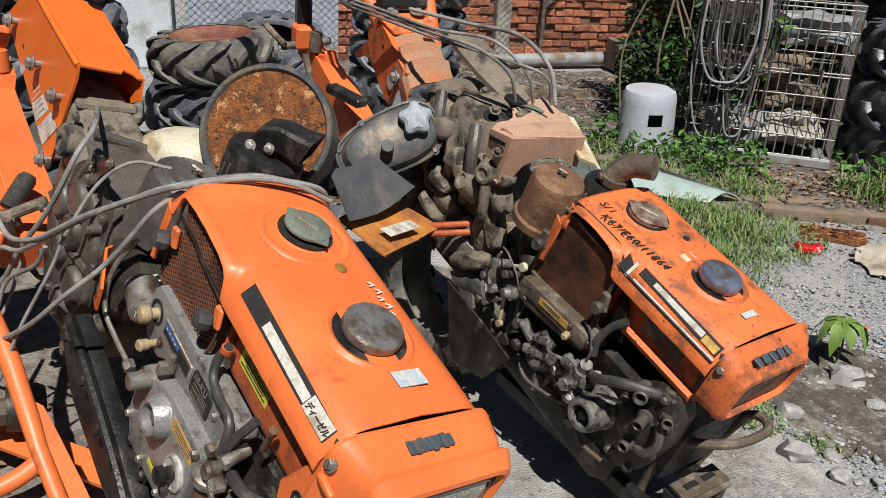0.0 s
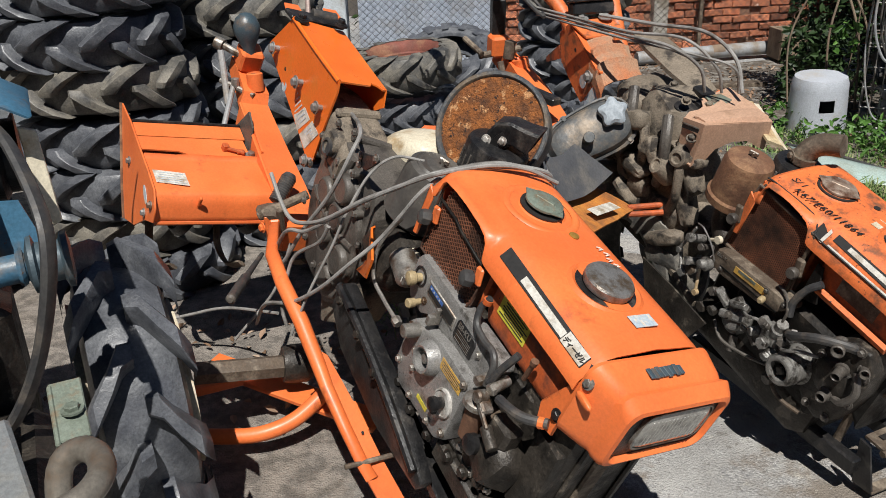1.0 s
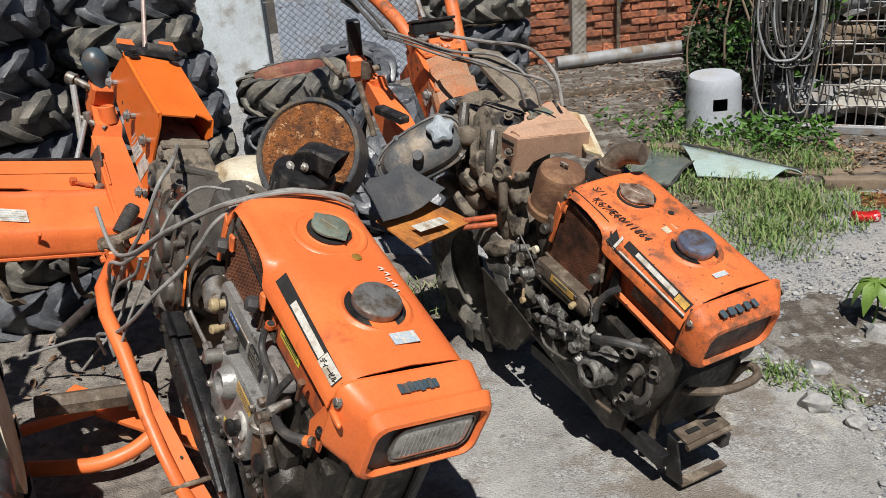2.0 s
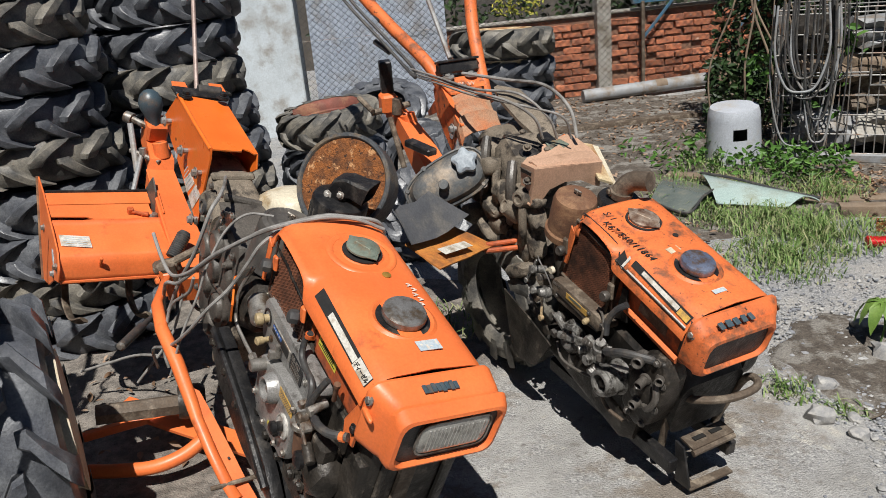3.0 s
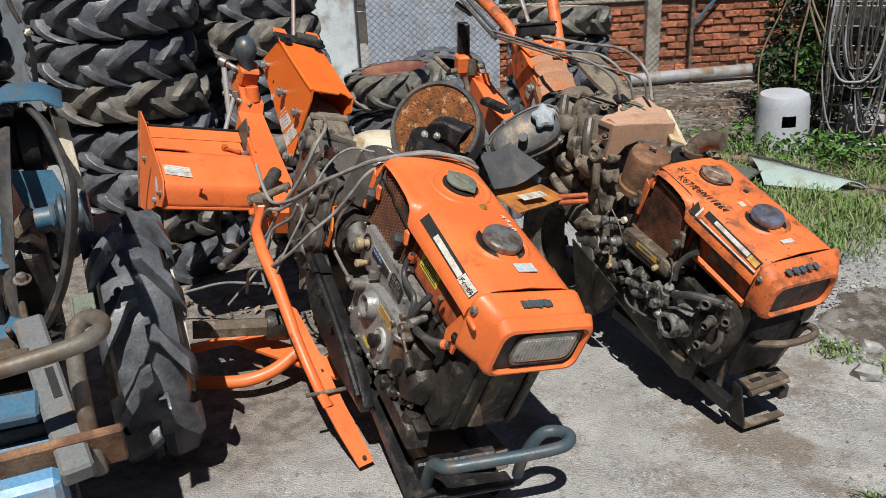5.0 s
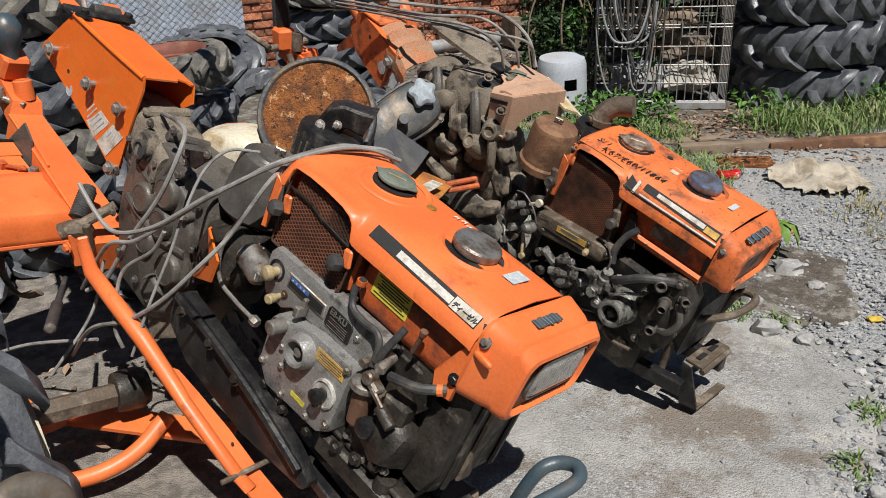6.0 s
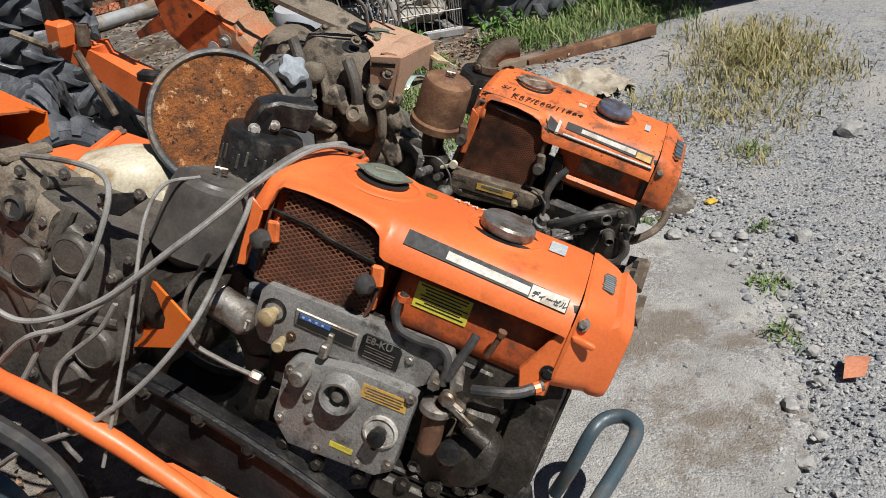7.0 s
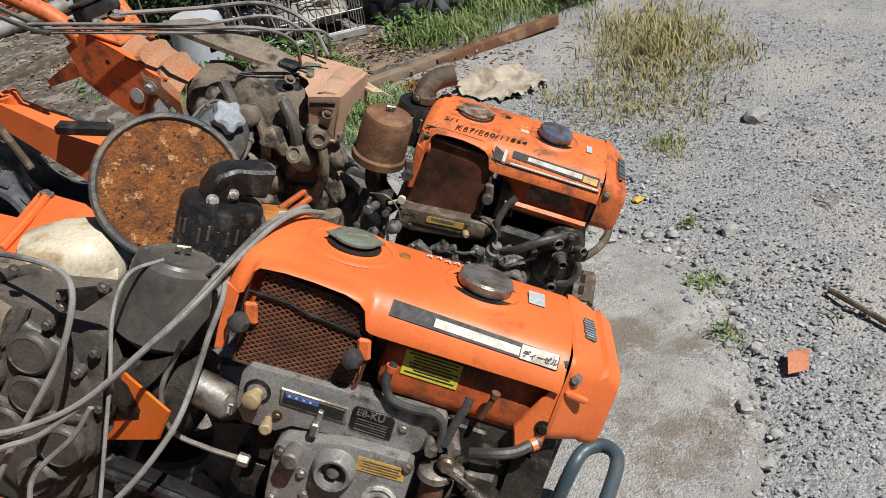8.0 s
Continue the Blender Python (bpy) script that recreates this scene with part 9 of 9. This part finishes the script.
part("roof", box((5.9, 8.2, 2.35), (7.6, 5.0, .06), .01, (0, 0, 0)), TIN, shed)
part("roof", box((6.8, 4.65, 2.33), (6.0, 2.2, .05), .01), TIN, shed)
part("roof", box((1.85, 8.35, 2.30), (0.9, 3.4, .05), .01), TIN, shed)
part("back_wall", box((5.9, 9.6, 1.2), (8.0, .1, 2.4), .01), SHADEWALL, shed)
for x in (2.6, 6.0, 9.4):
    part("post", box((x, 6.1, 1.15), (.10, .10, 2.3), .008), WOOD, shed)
part("side_wall", box((9.6, 7.8, 1.2), (.1, 3.8, 2.4), .01), SHADEWALL, shed)
# added dark wall in place of the shade behind the crate
solo("wall_east", box((2.35, 7.6, 0.9), (1.9, .08, 1.8), .01, (0, 0, 8)), SHADEWALL, "added dark wall standing for the shade behind the crate", "wall", kind="structure")
scatter_leaves("ivy", [(1.05, 6.9, .75, .38, .22, .70, 1900), (1.75, 6.85, 1.0, .5, .2, .55, 900), (0.85, 6.55, .35, .22, .2, .3, 420), (2.5, 7.2, 1.0, .5, .2, .7, 700)], 0.036, SHADELEAF, "ivy and creepers hanging over the wall, in shade-darkened green", "ivy")
scatter_leaves("creeper_sprig", [(1.0, 6.1, .62, .10, .05, .10, 26), (1.55, 5.6, .95, .10, .04, .20, 22), (1.45, 5.62, .50, .10, .03, .15, 10)], 0.040, LEAF, "bright green creeper leaves on the crate", "creeper")
for k in range(10):
    random.seed(400 + k)
    x = random.uniform(0.8, 1.6)
    cable("vine_stem", [(x, 6.5, 1.6), (x + random.uniform(-.15, .15), 6.35, 1.1), (x + random.uniform(-.2, .2), 6.3, .6), (x + random.uniform(-.2, .2), 6.3, .1)], random.uniform(.005, .011), "grey woody vine stem hanging down", WOOD, "vine stems")

# lying things
def lying(name, a, b, w, h, mat, label, category, z=0.0):
    a, b = Vector(a), Vector(b)
    d = b - a
    bm = box((0, 0, 0), (d.length, w, h), .006, None, 2)
    for v in bm.verts:
        v.co += Vector((0, .006, .005)) * noise.noise(v.co * 6 + a)
    bmesh.ops.transform(bm, matrix=Matrix.Translation((a + b) / 2 + Vector((0, 0, h / 2 + z))) @ d.to_track_quat("X", "Z").to_matrix().to_4x4(), verts=bm.verts)
    return solo(name, bm, mat, label, category)


lying("timber_beam", (1.46, 4.60, .0), (2.15, 4.66, .0), .09, .075, WOOD, "short weathered timber beam on the grass", "timber")
lying("plank", (1.22, 4.80, .01), (1.85, 4.93, .02), .10, .022, WOOD, "thin grey weathered plank on the weeds", "plank")
lying("steel_beam", (2.0, 4.62, .0), (3.02, 4.66, .03), .08, .07, RUSTCAN, "rusty steel beam lying in the grass", "steel beam")
lying("timber_beam", (-0.78, 6.58, .0), (0.55, 7.28, .0), .13, .09, BROWN, "old dark timber lying on the soil", "timber")
lying("plank", (0.45, 5.35, .03), (1.0, 5.25, .03), .10, .02, WOOD, "grey plank among the weeds", "plank")
pp = thing("plastic_pipe", "thick grey plastic pipe lying at the wall foot", "pipe")
part("tube", lathe((-0.62, 7.98, 0.13), (1.42, 0.78, 0.04), [(0, .062), (.01, .066), (1.62, .066), (1.625, .058), (1.60, .05)], 24), PIPEGREY, pp)
part("patch", lathe((0.05, 8.35, 0.15), (1.42, 0.78, 0.04), [(0, .0675), (.12, .0675)], 24), WOOD, pp, "brown stained band")
tg = thing("timber_trough", "old open timber trough by the wall", "trough", pose(0.82, 8.45, 0.10, 0, 0, 20))
for y in (-0.16, 0.16):
    part("board", box((0, y, 0.14), (.42, .025, .28), .004), WOOD, tg)
for x in (-0.2, 0.2):
    part("board", box((x, 0, 0.14), (.025, .30, .28), .004), WOOD, tg)
part("floor_board", box((0, 0, 0.02), (.38, .30, .025), .004), WOOD, tg)
bench = thing("steel_bench", "faded blue steel bench frame against the brick wall", "bench", WALL @ pose(1.55, -0.32, 0))
part("top", box((0, 0.46, 0.97), (2.5, .30, .03), .006), PIPEGREY, bench, "grey board top")
part("front_rail", box((0, 0.24, 0.93), (2.5, .035, .06), .004), BLUE, bench)
for x in (-1.15, -0.1, 1.1):
    part("leg", box((x, 0.20, 0.46), (.035, .035, .92), .004), BROWN, bench)
    part("brace", box((x + .18, 0.22, 0.74), (.50, .022, .03), .003, (0, -48, 0)), BLUE, bench)
part("diagonal", box((-1.0, 0.20, 1.15), (.7, .03, .04), .004, (0, 30, 0)), BROWN, bench)
for k in range(2):
    cable("hose_coil", [(1.0 + .3 * k, 9.0 + .2 * k, 1.06), (1.25 + .3 * k, 8.95 + .2 * k, 1.07), (1.35 + .3 * k, 9.2 + .2 * k, 1.07), (1.1 + .3 * k, 9.3 + .2 * k, 1.07), (0.98 + .3 * k, 9.05 + .2 * k, 1.09)], .012, "black hose coiled on the bench", HOSE, "bench hoses")

GLASSM = surf("pale_green_glass", (0.33, 0.43, 0.40), (0.40, 0.49, 0.46), 3.0, (0.08, 0.2), 0, 0.0, dirt=(0.30, 0.34, 0.28), amount=0.3, dscale=6.0, coat=0.5)
DARKGLASS = surf("dark_grey_green_glass", (0.11, 0.13, 0.115), (0.17, 0.19, 0.165), 3.0, (0.06, 0.15), 0, 0.0, dirt=(0.22, 0.22, 0.17), amount=0.34, dscale=7.0, coat=0.6)
ws = thing("windscreen", "broken grey-green windscreen lying on the grass", "windscreen")
part("pane", sheet_of([(0.40, 4.72, .03), (0.64, 4.46, .04), (0.80, 4.88, .08), (0.46, 5.18, .07)], .006, 6, -.03, 2), DARKGLASS, ws)
part("rubber_edge", tube([(0.40, 4.72, .045), (0.64, 4.46, .05), (0.72, 4.68, .085), (0.80, 4.88, .09)], .008, 8, 5), HOSE, ws)
ws2 = thing("windscreen", "pale mint curved windscreen strip lying on the grass", "windscreen")
part("pane", sheet_of([(0.80, 4.66, .05), (1.20, 4.66, .035), (1.37, 4.75, .05), (0.66, 5.22, .09)], .006, 8, -.045, 9), GLASSM, ws2)
part("rubber_edge", tube([(0.68, 5.12, .115), (0.90, 4.98, .115), (1.15, 4.84, .085), (1.37, 4.75, .065)], .009, 8, 5), HOSE, ws2)
rag = thing("rag", "crumpled pale dirty cloth on the gravel", "cloth")
bm = bmesh.new()
g_ = [[bm.verts.new((1.80 + .50 * i / 22 + .03 * noise.noise((i * .3, j * .3, 1)), 3.72 + .55 * j / 22 + .03 * noise.noise((i * .3, j * .3, 4)),
                     gz(2.0, 3.9) + .015 + .075 * max(0, noise.noise((i * .16, j * .16, 7)) + .35 * noise.noise((i * .5, j * .5, 2)) + .25))) for i in range(23)] for j in range(23)]
for j in range(22):
    for i in range(22):
        if (i - 11) ** 2 + (j - 11) ** 2 < 118 + 60 * noise.noise((i * .4, j * .4, 9)):
            bm.faces.new((g_[j][i], g_[j][i + 1], g_[j + 1][i + 1], g_[j + 1][i]))
bmesh.ops.delete(bm, geom=[v for v in bm.verts if not v.link_faces], context="VERTS")
part("cloth", shell(bm, .004), surf("dirty_canvas", (0.47, 0.42, 0.34), (0.38, 0.33, 0.26), 12.0, (0.85, 1.0), 0, 0.4, 90.0, dirt=(0.20, 0.16, 0.11), amount=0.35, dscale=9.0), rag, angle=60)
gr = thing("rusty_grille", "rusty iron grille half buried in grass", "grille", pose(1.78, 4.36, 0.03, 0, 0, -8))
for k in range(9):
    part("bar", box((0, -0.10 + .025 * k, 0), (.32, .008, .012), .002), RUST, gr)
can = thing("drink_can", "crushed red drink can lying on the gravel", "can", pose(1.60, 4.09, 0.04, 0, 0, 12))
part("body", loft([[(x, r * f * math.cos(q), r * (1.0 - .25 * (x > -.03) * (x < .05)) * math.sin(q)) for q in (2 * math.pi * k / 20 for k in range(20))] for x, r, f in ((-.062, .024, 1), (-.055, .032, 1), (-.02, .033, 1.1), (.02, .031, 1.15), (.055, .032, 1), (.062, .025, 1))]), surf("red_can_print", (0.60, 0.02, 0.02), (0.50, 0.015, 0.015), 8.0, (0.2, 0.35), 0.3, 0.1, 50.0, wear=(0.70, 0.68, 0.66), wscale=22.0, wamount=0.2), can)
part("lid", lathe((.0615, 0, 0), (1, 0, 0), [(0, .025), (.003, .025), (.002, .02)], 18), GALV, can)
plant = thing("seedling", "small plant with long drooping bright green leaves", "plant", pose(1.475, 3.0, 0.0))
part("stem", tube([(0, 0, 0), (.01, 0, .08), (0, .01, .17)], .004, 6, 4), LEAF, plant)
BIGLEAF = surf("bright_green_leaf", (0.17, 0.26, 0.055), (0.10, 0.18, 0.03), 14.0, (0.4, 0.55), 0, 0.2, 60.0)
for k in range(8):
    q, L = k * 0.78 + .3, (.17, .12, .15, .16, .13, .15, .11, .14)[k]
    d = Vector((math.cos(q), math.sin(q), 0))
    n_ = Vector((-d.y, d.x, 0))
    secs = []
    for f, w in ((0, .004), (.2, .020), (.5, .027), (.8, .018), (1, .002)):
        c = Vector((0, .01, .17)) + d * (L * (f - .35 * f * f)) + Vector((0, 0, L * (.35 * f - 1.05 * f * f)))
        secs.append([c - n_ * w + Vector((0, 0, .006)), c, c + n_ * w + Vector((0, 0, .006))])
    part("leaf", shell(loft(secs, close=False), .0008), BIGLEAF, plant)
solo("yellow_scrap", lump((1.654, 2.476, gz(1.65, 2.47) + .008), (.026, .018, .010), 3, .4, 2), plain("yellow_rag", (0.62, 0.40, 0.05), 0.8), "small yellow scrap on the gravel", "scrap")
solo("dead_leaf", sheet_of([(1.17, 1.37, .01), (1.22, 1.34, .02), (1.31, 1.40, .015), (1.24, 1.43, .025)], .0015, 4, -.012, 4), plain("salmon_leaf", (0.56, 0.22, 0.12), 0.8), "curled salmon-coloured dead leaf on the gravel", "leaf")
solo("stick", tube([(1.62, 1.55, .012), (1.60, 1.44, .018), (1.585, 1.30, .014)], .010, 7, 5), BROWN, "short dark stick on the gravel", "stick")
solo("orange_scrap", sheet_of([(1.60, 3.30, .01), (1.66, 3.28, .02), (1.68, 3.33, .02), (1.61, 3.34, .02)], .002, 3, 0, 1), plain("orange_paper", (0.70, 0.20, 0.09), 0.7), "small orange paper scrap", "scrap")
for k in range(26):
    random.seed(500 + k)
    x, y = random.uniform(1.0, 3.2), random.uniform(1.4, 4.3)
    if in_slab(x, y):
        continue
    a = random.uniform(0, 3.1)
    solo("twig", tube([(x, y, gz(x, y) + .01), (x + .04 * math.cos(a), y + .04 * math.sin(a), gz(x, y) + .016), (x + .09 * math.cos(a + .3), y + .09 * math.sin(a + .3), gz(x, y) + .01)], .0025, 5, 3), BROWN, "thin dry twig on the gravel", "twig", "twigs")

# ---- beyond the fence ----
# one dark sheet stands for the shaded yard
solo("backdrop", box((-2.2, 13.2, 1.6), (16, .2, 3.6), .0, (0, 0, 28)), SHADEWALL, "dark sheet standing for the shaded yard behind the wire fence", "backdrop", kind="structure")
solo("wall_west", box((-4.6, 3.8, 1.3), (.15, 9.0, 2.8), .01, (0, 0, 10)), PLASTER, "pale rendered yard wall behind the tyre stacks", "wall", kind="structure")
scatter_leaves("hedge", [(-2.0, 9.6, 1.0, 2.2, .7, .8, 2600), (1.0, 11.0, 1.0, 2.0, .7, .8, 1800), (-0.6, 9.0, 1.0, .5, .2, .15, 160)], 0.05, SHADELEAF, "bushes behind the wire fence, in shade-darkened green", "bushes")
scatter_leaves("yellow_bush", [(-1.45, 8.75, 1.02, .28, .2, .10, 150)], 0.032, island_material("yellow_green_leaves", [(0.16, 0.20, 0.03), (0.35, 0.33, 0.05), (0.50, 0.42, 0.07)], 0.6), "yellow-green bush behind the wall", "bush")

# ---- bricks of the wall ----
brick_meshes = []
for k in range(5):
    b = box((0, 0, 0), (0.19, 0.055, 0.062), 0.006)
    for v in b.verts:
        v.co += Vector((0.010, 0.006, 0.006)) * noise.noise(v.co * 30 + Vector((k * 7, 0, 0)))
    brick_meshes.append(mesh_of("brick", b, BRICK))
for row in range(10):
    x = -1.95 + (0.1 if row % 2 else 0)
    while x < 4.3:
        if all(abs(x - p) > 0.11 for p in posts_at) and random.random() > 0.05:
            ob = new("brick", brick_meshes[random.randrange(5)])
            ob.parent = wall
            ob.matrix_local = pose(x + random.uniform(-.010, .010), 0.018 + random.uniform(-0.022, 0.010), 0.035 + row * 0.0765 + random.uniform(-.005, .005), random.uniform(-5, 5), random.uniform(-2.5, 2.5), random.uniform(-5, 5))
        x += 0.2025
